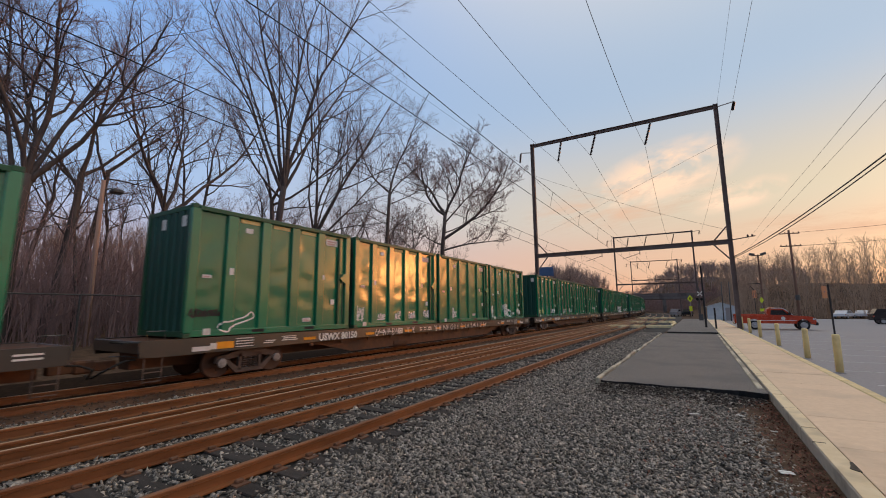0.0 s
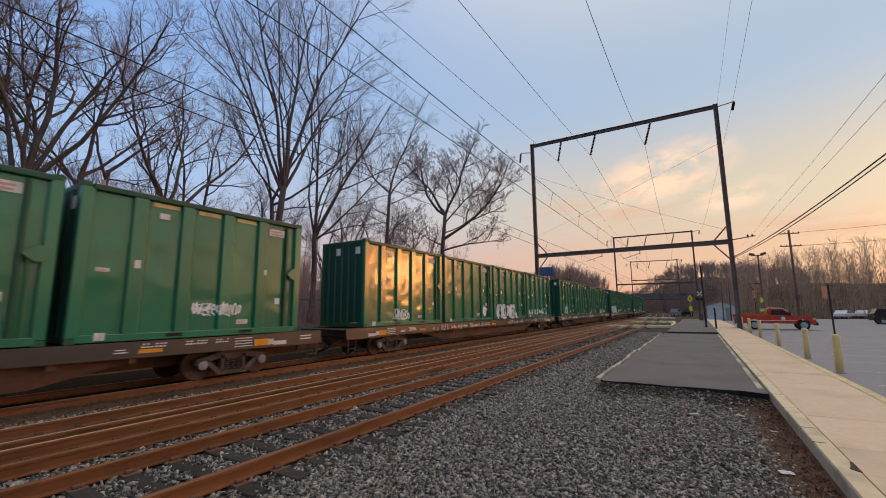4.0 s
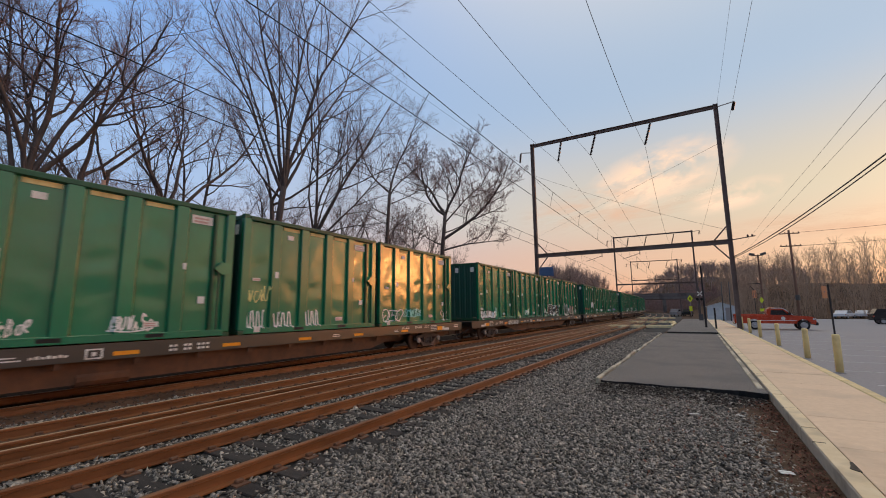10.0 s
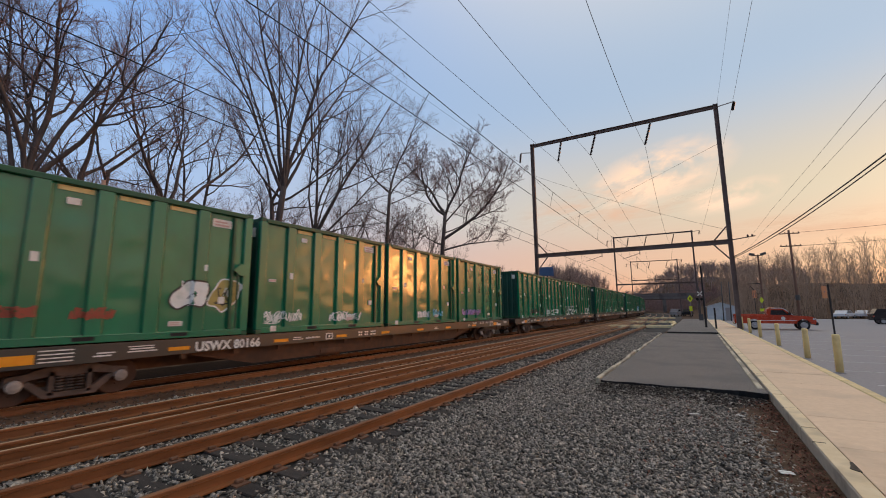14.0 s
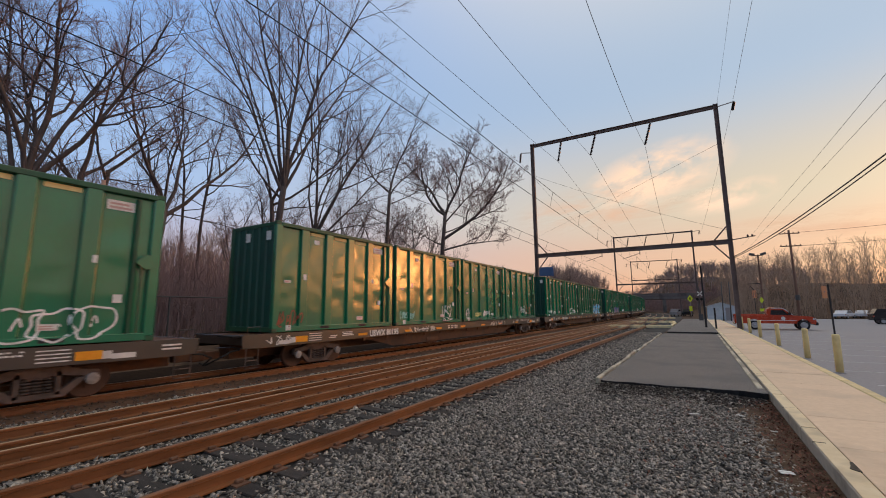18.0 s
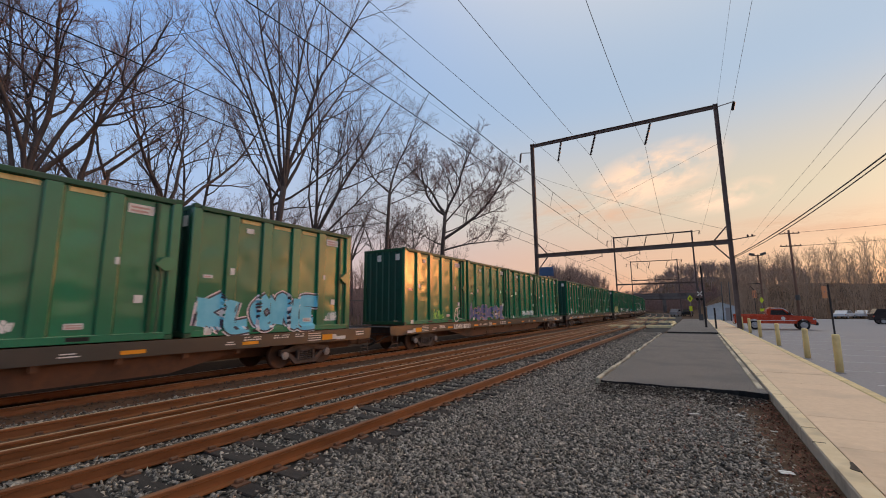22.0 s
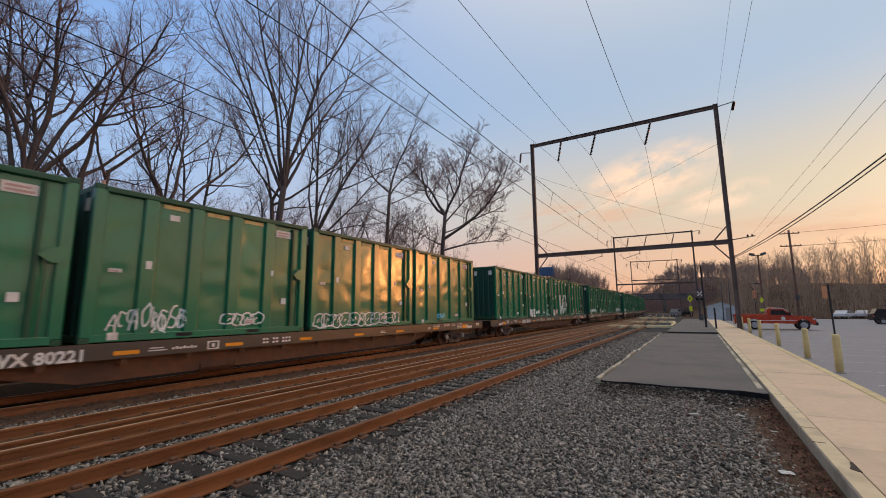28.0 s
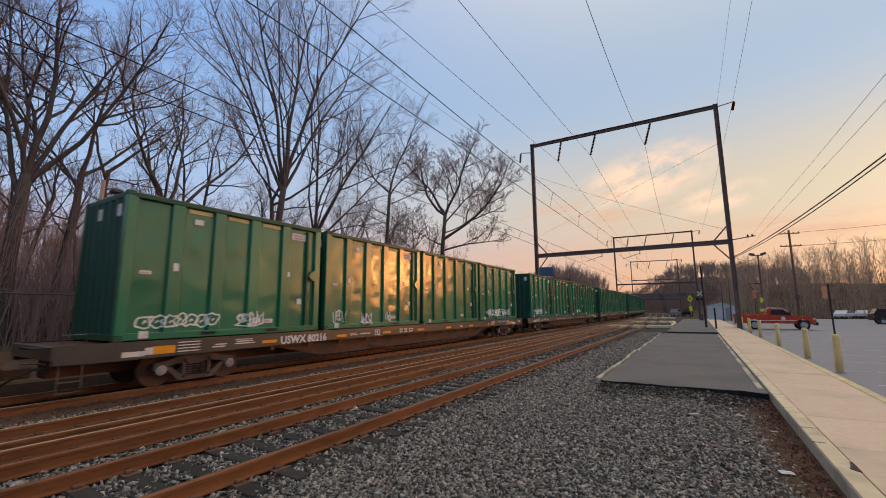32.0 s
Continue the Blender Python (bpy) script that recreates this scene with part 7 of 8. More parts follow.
GLYPHS = {"A": [[(0, 0), (0.5, 1), (1, 0)], [(0.2, 0.35), (0.8, 0.35)]], "C": [[(0.95, 0.85), (0.5, 1), (0.05, 0.5), (0.5, 0), (0.95, 0.15)]],
          "E": [[(0.95, 1), (0.05, 0.95), (0.05, 0.05), (0.95, 0)], [(0.1, 0.5), (0.75, 0.5)]], "G": [[(0.95, 0.85), (0.5, 1), (0.05, 0.5), (0.5, 0), (0.95, 0.2), (0.95, 0.45), (0.6, 0.45)]],
          "I": [[(0.5, 0), (0.5, 1)]], "K": [[(0.1, 0), (0.1, 1)], [(0.95, 1), (0.2, 0.5), (1, 0)]], "L": [[(0.1, 1), (0.1, 0.05), (0.95, 0.05)]],
          "N": [[(0.05, 0), (0.1, 1), (0.9, 0), (0.95, 1)]], "O": [[(0.5, 1), (0.02, 0.55), (0.5, 0), (0.98, 0.45), (0.5, 1)]], "P": [[(0.1, 0), (0.1, 0.98), (0.9, 0.9), (0.85, 0.5), (0.15, 0.45)]],
          "R": [[(0.1, 0), (0.1, 0.98), (0.9, 0.9), (0.8, 0.5), (0.2, 0.48), (0.95, 0)]], "S": [[(0.95, 0.9), (0.3, 1), (0.1, 0.7), (0.85, 0.4), (0.75, 0.02), (0.05, 0.08)]],
          "T": [[(0, 0.98), (1, 1)], [(0.5, 1), (0.5, 0)]], "U": [[(0.05, 1), (0.1, 0.1), (0.85, 0.1), (0.95, 1)]], "Y": [[(0, 1), (0.5, 0.5)], [(1, 1), (0.4, 0)]],
          "Z": [[(0.05, 1), (0.9, 0.95), (0.1, 0.05), (1, 0)]], "V": [[(0, 1), (0.45, 0), (1, 1)]]}


def spray_word(k, j, word, y, z, w, h, layers, label, lean=0.12, fill=1.0):
    """A painted word in broad strokes, in layers of paint from the widest to the narrowest."""
    box, var = BOX_AT[k, j]
    cw = w / len(word)
    rw = random.Random(word)
    lines = []
    for i, ch in enumerate(word):
        lift, grow_ = h * rw.uniform(-0.04, 0.06), rw.uniform(0.94, 1.08)
        for g in GLYPHS[ch]:
            pts = [(y + cw * (i + 0.09 + 0.82 * fill * u + lean * v), z + lift + h * grow_ * v) for u, v in g]
            lines.append(smooth_line(pts, False, 0.06) if len(pts) > 2 else smooth_line([pts[0], tuple((a + c) / 2 for a, c in zip(*pts)), pts[1]], False, 0.06))
    top = None
    for q, (mat, wide) in enumerate(layers):
        b = Mb()
        for i, line in enumerate(lines):
            ribbon(b, var, line, wide, 0.0022 * q + 0.00012 * i)
        if top is None:
            top = part("graffiti_word", b, mat, box, label)
        else:
            part("paint_layer", b, mat, top, "spray-painted fill")
    return top


def spray_comb(k, j, y, z, w, h, n, thick, mat, label):
    """A row of tall looping strokes."""
    box, var = BOX_AT[k, j]
    rw = random.Random(k * 10 + j)
    b, pts = Mb(), []
    for i in range(n):
        u = y + w * (i + 0.5) / n
        lo, hi = z + h * rw.uniform(0, 0.10), z + h * rw.uniform(0.86, 1.0)
        s_ = w / n * 0.25
        pts += [(u - s_ - 0.06 * h, hi), (u, lo), (u + s_, lo + 0.02)] if i % 2 == 0 else [(u - s_, lo), (u + s_ - 0.08 * h, hi), (u + s_, hi - 0.02)]
    ribbon(b, var, smooth_line(pts), thick)
    part("graffiti_tag", b, mat, box, label)


def bubble(cy, cz, w, h):
    """A swollen letter shape: a rounded block with notches."""
    n = 11
    out = []
    for i in range(n):
        a = 6.283 * (i + 0.5) / n
        c, s = math.cos(a), math.sin(a)
        q = 1.0 / max(abs(c), abs(s)) ** 0.75
        r = q * (rgf.uniform(0.66, 0.8) if i % 3 == rgf.randrange(3) else rgf.uniform(0.9, 1.08))
        out.append((cy + w / 2 * c * r + 0.12 * h * s, cz + h / 2 * s * min(r, 1.06)))
    return out


def spray(k, j, kind_, y, z, w, h, mat, label, mat2=None, thick=0.045):
    box, var = BOX_AT[k, j]
    b = Mb()
    if kind_ == "tag":
        n = max(3, round(w / (h * 0.42)))
        for i in range(n):
            cw = w / n
            y0 = y + cw * i
            cur = rgf.choice(STROKES)
            gw, gh, lift = cw * rgf.uniform(0.95, 1.35), h * rgf.uniform(0.7, 1.2), h * rgf.uniform(-0.12, 0.18)
            pts = [(y0 + gw * (u + 0.18 * v) + rgf.uniform(-0.16, 0.16) * cw, z + lift + gh * (v + rgf.uniform(-0.1, 0.1))) for u, v in cur]
            ribbon(b, var, smooth_line(pts) if rgf.random() < 0.6 else smooth_line([q for p, r in zip(pts, pts[1:]) for q in (p, ((p[0] + r[0]) / 2, (p[1] + r[1]) / 2))] + [pts[-1]]), thick * rgf.uniform(0.7, 1.0))
            if rgf.random() < 0.2:
                c, q = (y0 + cw * rgf.uniform(0.2, 0.8), z + h * rgf.uniform(0.3, 0.7)), rgf.uniform(0.25, 0.5)
                ribbon(b, var, smooth_line([(c[0] + cw * q * math.cos(a), c[1] + h * q * 0.8 * math.sin(a)) for a in (0, 1.1, 2.2, 3.4, 4.6, 5.6)], rgf.random() < 0.6), thick * 0.9)
        for i in range(n // 5):
            cur = rgf.choice(STROKES)
            y0, gw = y + w * rgf.uniform(0, 0.6), w * rgf.uniform(0.25, 0.5)
            ribbon(b, var, smooth_line([(y0 + gw * (u + rgf.uniform(-0.2, 0.2)), z + h * (v * 1.1 - 0.05 + rgf.uniform(-0.15, 0.15))) for u, v in cur]), thick * rgf.uniform(0.6, 0.9))
        if rgf.random() < 0.5:
            ribbon(b, var, smooth_line([(y - 0.05, z + 0.05 * h), (y + w * 0.5, z + rgf.uniform(-0.1, 0.1) * h), (y + w, z + 0.12 * h)]), thick * 0.8)
        part("graffiti_tag", b, mat, box, label)
        return
    if kind_ == "swirl":
        n = max(1, round(w / (h * 0.95)))
        for i in range(n):
            cy, cz, q = y + w * (i + 0.5) / n, z + h / 2, w / n * 0.54
            ribbon(b, var, smooth_line([(cy + q * math.cos(a), cz + h / 2 * math.sin(a)) for a in (0.3, 1.1, 1.9, 2.7, 3.5, 4.3, 5.1, 5.8)], i == 0), thick * 1.5)
            ribbon(b, var, smooth_line([(cy + q * u * math.cos(a), cz + h / 2 * u * math.sin(a)) for a, u in ((0.2, 0.95), (1.0, 0.75), (2.2, 0.6), (3.4, 0.5), (4.6, 0.5), (5.6, 0.35))]), thick * 1.3)
        part("graffiti_outline", b, mat, box, label)
        return
    n = max(1, round(w / (h * 0.85)))
    fills = []
    for i in range(n):
        cw = w / n
        fills.append(bubble(y + cw * (i + 0.5), z + h / 2 + rgf.uniform(-0.04, 0.04), cw * 1.3, h))
    top = b
    if kind_ == "fill":
        base = Mb()
        for q in fills:
            line = smooth_line(q, True, 0.07)
            cy, cz = sum(p[0] for p in q) / len(q), sum(p[1] for p in q) / len(q)
            rings = [[(cy + (p[0] - cy) * u, cz + (p[1] - cz) * u) for p in line] for u in (0.04, 0.25, 0.45, 0.62, 0.8, 0.92, 1.0)]
            m, o = len(line), len(base.v)
            off = -0.005 + 0.0007 * fills.index(q)
            for r in rings:
                base.v += [(wall_x(var, p[0], p[1]) + off, p[0], p[1]) for p in r]
            base.f += [(o + r * m + i, o + r * m + (i + 1) % m, o + (r + 1) * m + (i + 1) % m, o + (r + 1) * m + i) for r in range(len(rings) - 1) for i in range(m)]
        g = part("graffiti", base, mat, box, label)
        mat = mat2
    for q in fills:
        ribbon(top, var, smooth_line(q, True), thick)
        c = (sum(p[0] for p in q) / len(q), sum(p[1] for p in q) / len(q))
        ribbon(top, var, smooth_line([(c[0] - 0.1 * h, c[1] - 0.15 * h), (c[0] + 0.05 * h, c[1] + rgf.uniform(0, 0.25) * h), (c[0] + 0.12 * h, c[1] - 0.05 * h)]), thick * 0.8)
    part("graffiti_outline", top, mat, box, label if kind_ == "outline" else "spray-painted outline")


STROKES = [[(0, 0), (0.08, 0.85), (0.4, 1), (0.6, 0.7), (0.62, 0)], [(0, 0.5), (0.6, 0.55), (0.5, 0.95), (0.1, 0.8), (0.05, 0.2), (0.65, 0.05)],
           [(0.6, 0.9), (0.2, 1), (0.1, 0.65), (0.55, 0.45), (0.5, 0.05), (0, 0.1)], [(0.1, 1), (0.12, 0), (0.6, 0.12), (0.58, 0.5), (0.15, 0.52), (0.5, 0.7), (0.45, 1), (0.1, 0.98)],
           [(0, 0.9), (0.12, 0.1), (0.45, 0), (0.6, 0.6), (0.62, 1)], [(0, 1), (0.18, 0), (0.34, 0.8), (0.52, 0), (0.72, 1)], [(0.55, 0.8), (0.2, 0.95), (0, 0.45), (0.25, 0), (0.6, 0.2)],
           [(0.3, 1), (0.02, 0.6), (0.2, 0.05), (0.6, 0.3), (0.5, 0.9), (0.28, 1)], [(0, 0), (0.3, 1), (0.6, 0), (0.45, 0.4), (0.1, 0.42)]]
WHT, TAGL = M_SPRAY_W, "white spray-painted scribble"
SPRAYS = [
    (0, 0, "tag", 0.1, 0.55, 0.9, 0.18, M_SPRAY_BLACK, "faint black spray scribble"), (0, 1, "tag", 0.15, 0.3, 0.5, 0.5, WHT, TAGL), (0, 1, "tag", 1.5, 0.3, 0.5, 0.28, WHT, TAGL), (0, 1, "tag", 2.7, 0.3, 0.4, 0.3, WHT, TAGL),
    (0, 1, "tag", 3.7, 0.3, 0.5, 0.3, WHT, TAGL), (0, 1, "tag", 4.9, 0.32, 0.6, 0.3, WHT, TAGL), (0, 2, "tag", 1.3, 0.28, 0.7, 0.42, WHT, TAGL), 
    (0, 3, "tag", 5.0, 0.3, 0.6, 0.3, WHT, TAGL),
    (1, 0, "tag", 0.5, 0.3, 0.9, 0.4, M_SPRAY_YELLOW, "pale yellow spray scribble"), (1, 0, "tag", 4.0, 0.35, 0.9, 0.3, WHT, TAGL), (1, 1, "outline", 1.6, 0.3, 0.8, 0.34, WHT, "white bubble-letter graffiti"), (1, 1, "tag", 3.9, 0.4, 0.6, 0.3, WHT, TAGL),
    (1, 3, "tag", 2.6, 0.6, 1.4, 0.3, WHT, TAGL), (2, 0, "tag", 2.0, 0.3, 1.2, 0.35, WHT, TAGL), (2, 1, "fill", 4.5, 0.25, 0.7, 0.65, WHT, "white painted figure shape", M_SPRAY_W), 
    (2, 3, "tag", 0.4, 0.3, 0.8, 0.3, WHT, TAGL), (2, 3, "tag", 1.9, 0.3, 0.6, 0.3, WHT, TAGL), (2, 3, "tag", 3.1, 0.35, 0.6, 0.3, WHT, TAGL), (2, 3, "tag", 4.3, 0.28, 0.6, 0.5, WHT, TAGL),
    (3, 0, "tag", 2.0, 0.25, 0.95, 0.8, WHT, "dense white spray-painted scribble", None, 0.055), (3, 0, "tag", 2.0, 0.25, 0.9, 0.5, WHT, "dense white spray-painted scribble", None, 0.05), (3, 0, "tag", 3.6, 0.35, 0.6, 0.2, WHT, TAGL), (3, 0, "tag", 5.0, 0.3, 0.6, 0.4, WHT, TAGL), (3, 2, "tag", 1.3, 0.25, 0.7, 0.4, WHT, TAGL),
    (3, 3, "tag", 0.25, 0.2, 0.9, 0.45, WHT, TAGL), (3, 3, "tag", 1.6, 0.2, 0.9, 0.42, WHT, TAGL), (3, 3, "tag", 2.75, 0.25, 0.8, 0.3, WHT, TAGL),
    (4, 1, "tag", 1.0, 0.25, 0.9, 0.3, WHT, TAGL), (4, 1, "tag", 3.2, 0.25, 0.9, 0.35, WHT, TAGL),
    (4, 2, "tag", 0.3, 0.95, 0.7, 0.45, M_SPRAY_YELLOW, "pale yellow spray scribble"), 
    (4, 3, "outline", 0.25, 0.2, 1.4, 0.5, WHT, "white block graffiti"), (4, 3, "tag", 1.8, 0.4, 1.4, 0.3, M_SPRAY_TEAL, "pale teal spray scribble"), (4, 3, "tag", 5.0, 0.2, 0.6, 0.5, WHT, TAGL),
    (5, 0, "fill", 0.25, 0.12, 2.2, 0.5, WHT, "white block graffiti with black letters", M_SPRAY_BLACK), (5, 0, "tag", 0.3, 0.66, 0.5, 0.14, WHT, TAGL), (5, 0, "tag", 2.4, 0.3, 0.5, 0.45, M_SPRAY_TEAL, "pale teal spray scribble"), (5, 1, "tag", 0.15, 0.2, 0.8, 0.35, M_SPRAY_YELLOW, "pale yellow spray scribble"),
    (5, 1, "tag", 2.0, 0.3, 0.8, 0.4, WHT, TAGL), (5, 2, "tag", 0.2, 0.4, 0.7, 0.35, WHT, TAGL),
    (5, 3, "fill", 2.3, 0.08, 1.9, 0.95, M_SPRAY_DULL, "dull brown-pink bubble graffiti", M_SPRAY_BROWN), (5, 3, "tag", 4.4, 0.25, 1.2, 0.4, WHT, TAGL),
    (6, 0, "tag", 0.35, 0.6, 1.0, 0.2, M_SPRAY_RED, "dull red spray smear"), (6, 0, "tag", 1.9, 0.55, 0.8, 0.2, M_SPRAY_RED, "dull red spray smear"), (6, 0, "fill", 4.0, 0.75, 0.7, 0.8, WHT, "white painted emblem with dark lines", M_SPRAY_BLACK), (6, 0, "fill", 4.95, 0.7, 0.65, 0.9, M_SPRAY_GOLD, "gold painted emblem with white outline", WHT), (6, 0, "tag", 4.1, 0.9, 0.5, 0.5, WHT, TAGL), (6, 0, "tag", 5.05, 0.9, 0.45, 0.45, M_SPRAY_BLACK, "black spray lines"),
    (6, 1, "tag", 0.3, 0.35, 1.5, 0.3, WHT, TAGL), (6, 1, "tag", 3.0, 0.35, 1.6, 0.25, WHT, TAGL), (6, 2, "tag", 2.2, 0.35, 1.1, 0.25, WHT, TAGL), (6, 2, "tag", 3.6, 0.4, 0.9, 0.3, M_SPRAY_BLUE, "pale blue spray scribble"), (6, 3, "tag", 0.5, 0.4, 2.4, 0.25, M_SPRAY_PURPLE, "faint violet spray scribble"),
    (7, 0, "tag", 2.8, 0.4, 2.2, 0.3, M_SPRAY_BLACK, "faint black spray scribble"), (7, 1, "tag", 0.3, 0.25, 0.9, 0.35, WHT, TAGL), (7, 1, "tag", 1.9, 0.22, 0.9, 0.45, WHT, TAGL), (7, 1, "tag", 3.2, 0.3, 1.1, 0.35, WHT, TAGL),
    (7, 2, "tag", 4.3, 0.3, 0.6, 0.3, WHT, TAGL), (7, 2, "tag", 5.05, 0.25, 0.5, 0.35, M_SPRAY_YELLOW, "pale yellow spray scribble"), (7, 3, "outline", 2.6, 0.1, 2.5, 0.7, WHT, "large white bubble-letter outline"),
    (8, 0, "tag", 0.15, 0.2, 1.0, 0.45, M_SPRAY_RED, "dull red spray scribble"), (8, 1, "tag", 4.0, 0.12, 1.0, 0.7, WHT, TAGL), (8, 1, "tag", 0.4, 0.3, 1.0, 0.3, M_SPRAY_TEAL, "faint teal spray scribble"), (8, 2, "tag", 0.3, 0.2, 0.6, 0.55, WHT, TAGL),
    (8, 2, "tag", 1.6, 0.3, 0.6, 0.2, M_SPRAY_YELLOW, "pale yellow spray scribble"), (8, 2, "tag", 2.7, 0.28, 0.7, 0.3, WHT, TAGL), (8, 3, "tag", 2.9, 0.4, 0.9, 0.45, WHT, TAGL), (8, 3, "tag", 4.1, 0.4, 0.8, 0.45, M_SPRAY_RED, "dull red spray scribble"),
    (9, 0, "tag", 0.9, 0.3, 0.8, 0.22, WHT, TAGL), (9, 0, "tag", 2.1, 0.28, 0.6, 0.22, WHT, TAGL), (9, 1, "outline", 1.5, 0.2, 1.0, 0.5, WHT, "white spiky graffiti"), (9, 1, "tag", 3.2, 0.25, 0.7, 0.35, WHT, TAGL), (9, 1, "tag", 4.6, 0.3, 0.7, 0.25, WHT, TAGL),
    (9, 3, "tag", 4.85, 0.35, 0.6, 0.25, WHT, TAGL), (9, 2, "tag", 2.5, 0.3, 0.6, 0.2, WHT, TAGL),
    (10, 0, "tag", 2.55, 0.25, 0.9, 0.35, M_SPRAY_LIME, "lime green spray scribble"), (10, 0, "outline", 4.6, 0.1, 0.9, 0.7, WHT, "white round graffiti"), 
    (10, 2, "tag", 2.6, 0.25, 2.6, 0.3, WHT, TAGL), (10, 3, "tag", 5.0, 0.35, 0.6, 0.3, M_SPRAY_YELLOW, "pale yellow spray scribble"), (11, 0, "tag", 1.25, 0.22, 0.9, 0.4, WHT, TAGL), (11, 2, "tag", 1.6, 0.25, 1.2, 0.35, WHT, TAGL),
    (12, 1, "tag", 0.5, 0.25, 1.7, 0.5, WHT, TAGL), (12, 1, "outline", 3.2, 0.28, 1.2, 0.35, WHT, "white bubble-letter graffiti"), (12, 2, "outline", 0.2, 0.1, 4.8, 0.5, WHT, "long white bubble-letter outline"),
    (12, 3, "tag", 2.0, 0.28, 0.8, 0.2, M_SPRAY_BLUE, "pale blue spray scribble"), (13, 1, "fill", 0.3, 0.1, 1.2, 0.62, M_SPRAY_PINK, "pale pink bubble graffiti", WHT), (13, 1, "tag", 1.9, 0.3, 0.9, 0.25, WHT, TAGL), (13, 1, "outline", 4.5, 0.2, 0.8, 0.45, WHT, "white round graffiti"),
    (13, 2, "tag", 0.25, 0.2, 0.6, 0.2, WHT, TAGL), (13, 2, "tag", 1.2, 0.2, 0.6, 0.12, M_SPRAY_RED, "dull red spray scribble"), 
    (13, 3, "tag", 2.0, 0.25, 0.6, 0.25, M_SPRAY_RED, "dull red spray scribble"), (13, 3, "tag", 5.0, 0.25, 0.5, 0.25, M_SPRAY_RED, "dull red spray scribble"),
    (14, 0, "outline", 0.5, 0.3, 1.9, 0.32, WHT, "white bubble-letter graffiti"), (14, 0, "tag", 3.0, 0.28, 0.9, 0.35, WHT, TAGL), (14, 1, "tag", 0.5, 0.25, 0.6, 0.4, WHT, TAGL), (14, 1, "tag", 2.0, 0.2, 0.6, 0.4, WHT, TAGL), (14, 1, "tag", 3.4, 0.2, 0.5, 0.35, WHT, TAGL),
    (15, 0, "tag", 1.0, 0.3, 2.0, 0.35, WHT, TAGL), (15, 2, "tag", 2.0, 0.3, 1.5, 0.35, WHT, TAGL), (14, 3, "tag", 1.0, 0.3, 3.8, 0.35, WHT, TAGL), (11, 3, "tag", 2.2, 0.3, 1.4, 0.4, M_SPRAY_TEAL, "pale teal spray scribble"),
]
for row in SPRAYS:
    spray(*row)
# the doodle on the leading car and the words further back
bx, vr = BOX_AT[0, 0]
b = Mb()
ribbon(b, vr, smooth_line([(0.95, 0.20), (1.05, 0.38), (1.25, 0.40), (1.75, 0.52), (1.95, 0.66), (2.05, 0.52), (1.85, 0.42), (1.3, 0.25), (1.2, 0.12)], True), 0.045)
part("graffiti_doodle", b, WHT, bx, "white spray-painted doodle")
# the looping double shape with a thin smoky fill
bx, vr = BOX_AT[5, 3]
b = Mb()
rim = smooth_line([(0.98, 0.98), (0.75, 1.22), (0.42, 1.18), (0.20, 0.85), (0.18, 0.50), (0.34, 0.20), (0.70, 0.08), (1.25, 0.06), (1.75, 0.12), (2.06, 0.40), (2.10, 0.78), (1.85, 1.10), (1.45, 1.17), (1.12, 1.04)], True, 0.07)
m = len(rim)
for q in (0.03, 0.25, 0.45, 0.65, 0.82, 1.0):
    b.v += [(wall_x(vr, 1.1 + (y - 1.1) * q, 0.55 + (z - 0.55) * q) - 0.005, 1.1 + (y - 1.1) * q, 0.55 + (z - 0.55) * q) for y, z in rim]
b.f = [(r * m + i, r * m + (i + 1) % m, (r + 1) * m + (i + 1) % m, (r + 1) * m + i) for r in range(5) for i in range(m)]
top = part("graffiti", b, M_SPRAY_SMOKE, bx, "smoky double-loop graffiti with a white outline")
b = Mb()
ribbon(b, vr, rim + rim[:1], 0.075)
ribbon(b, vr, smooth_line([(0.22, 0.60), (0.28, 0.28), (0.62, 0.12), (1.15, 0.09)]), 0.15, 0.001)
ribbon(b, vr, smooth_line([(1.12, 0.48), (0.95, 0.55), (0.88, 0.78), (1.06, 0.97), (1.36, 0.96), (1.55, 0.74), (1.50, 0.45), (1.25, 0.22), (1.05, 0.17)]), 0.05, 0.002)
ribbon(b, vr, smooth_line([(1.64, 0.84), (1.70, 0.68), (1.66, 0.54)]), 0.10, 0.003)
part("graffiti_outline", b, WHT, top, "white spray-painted outline")
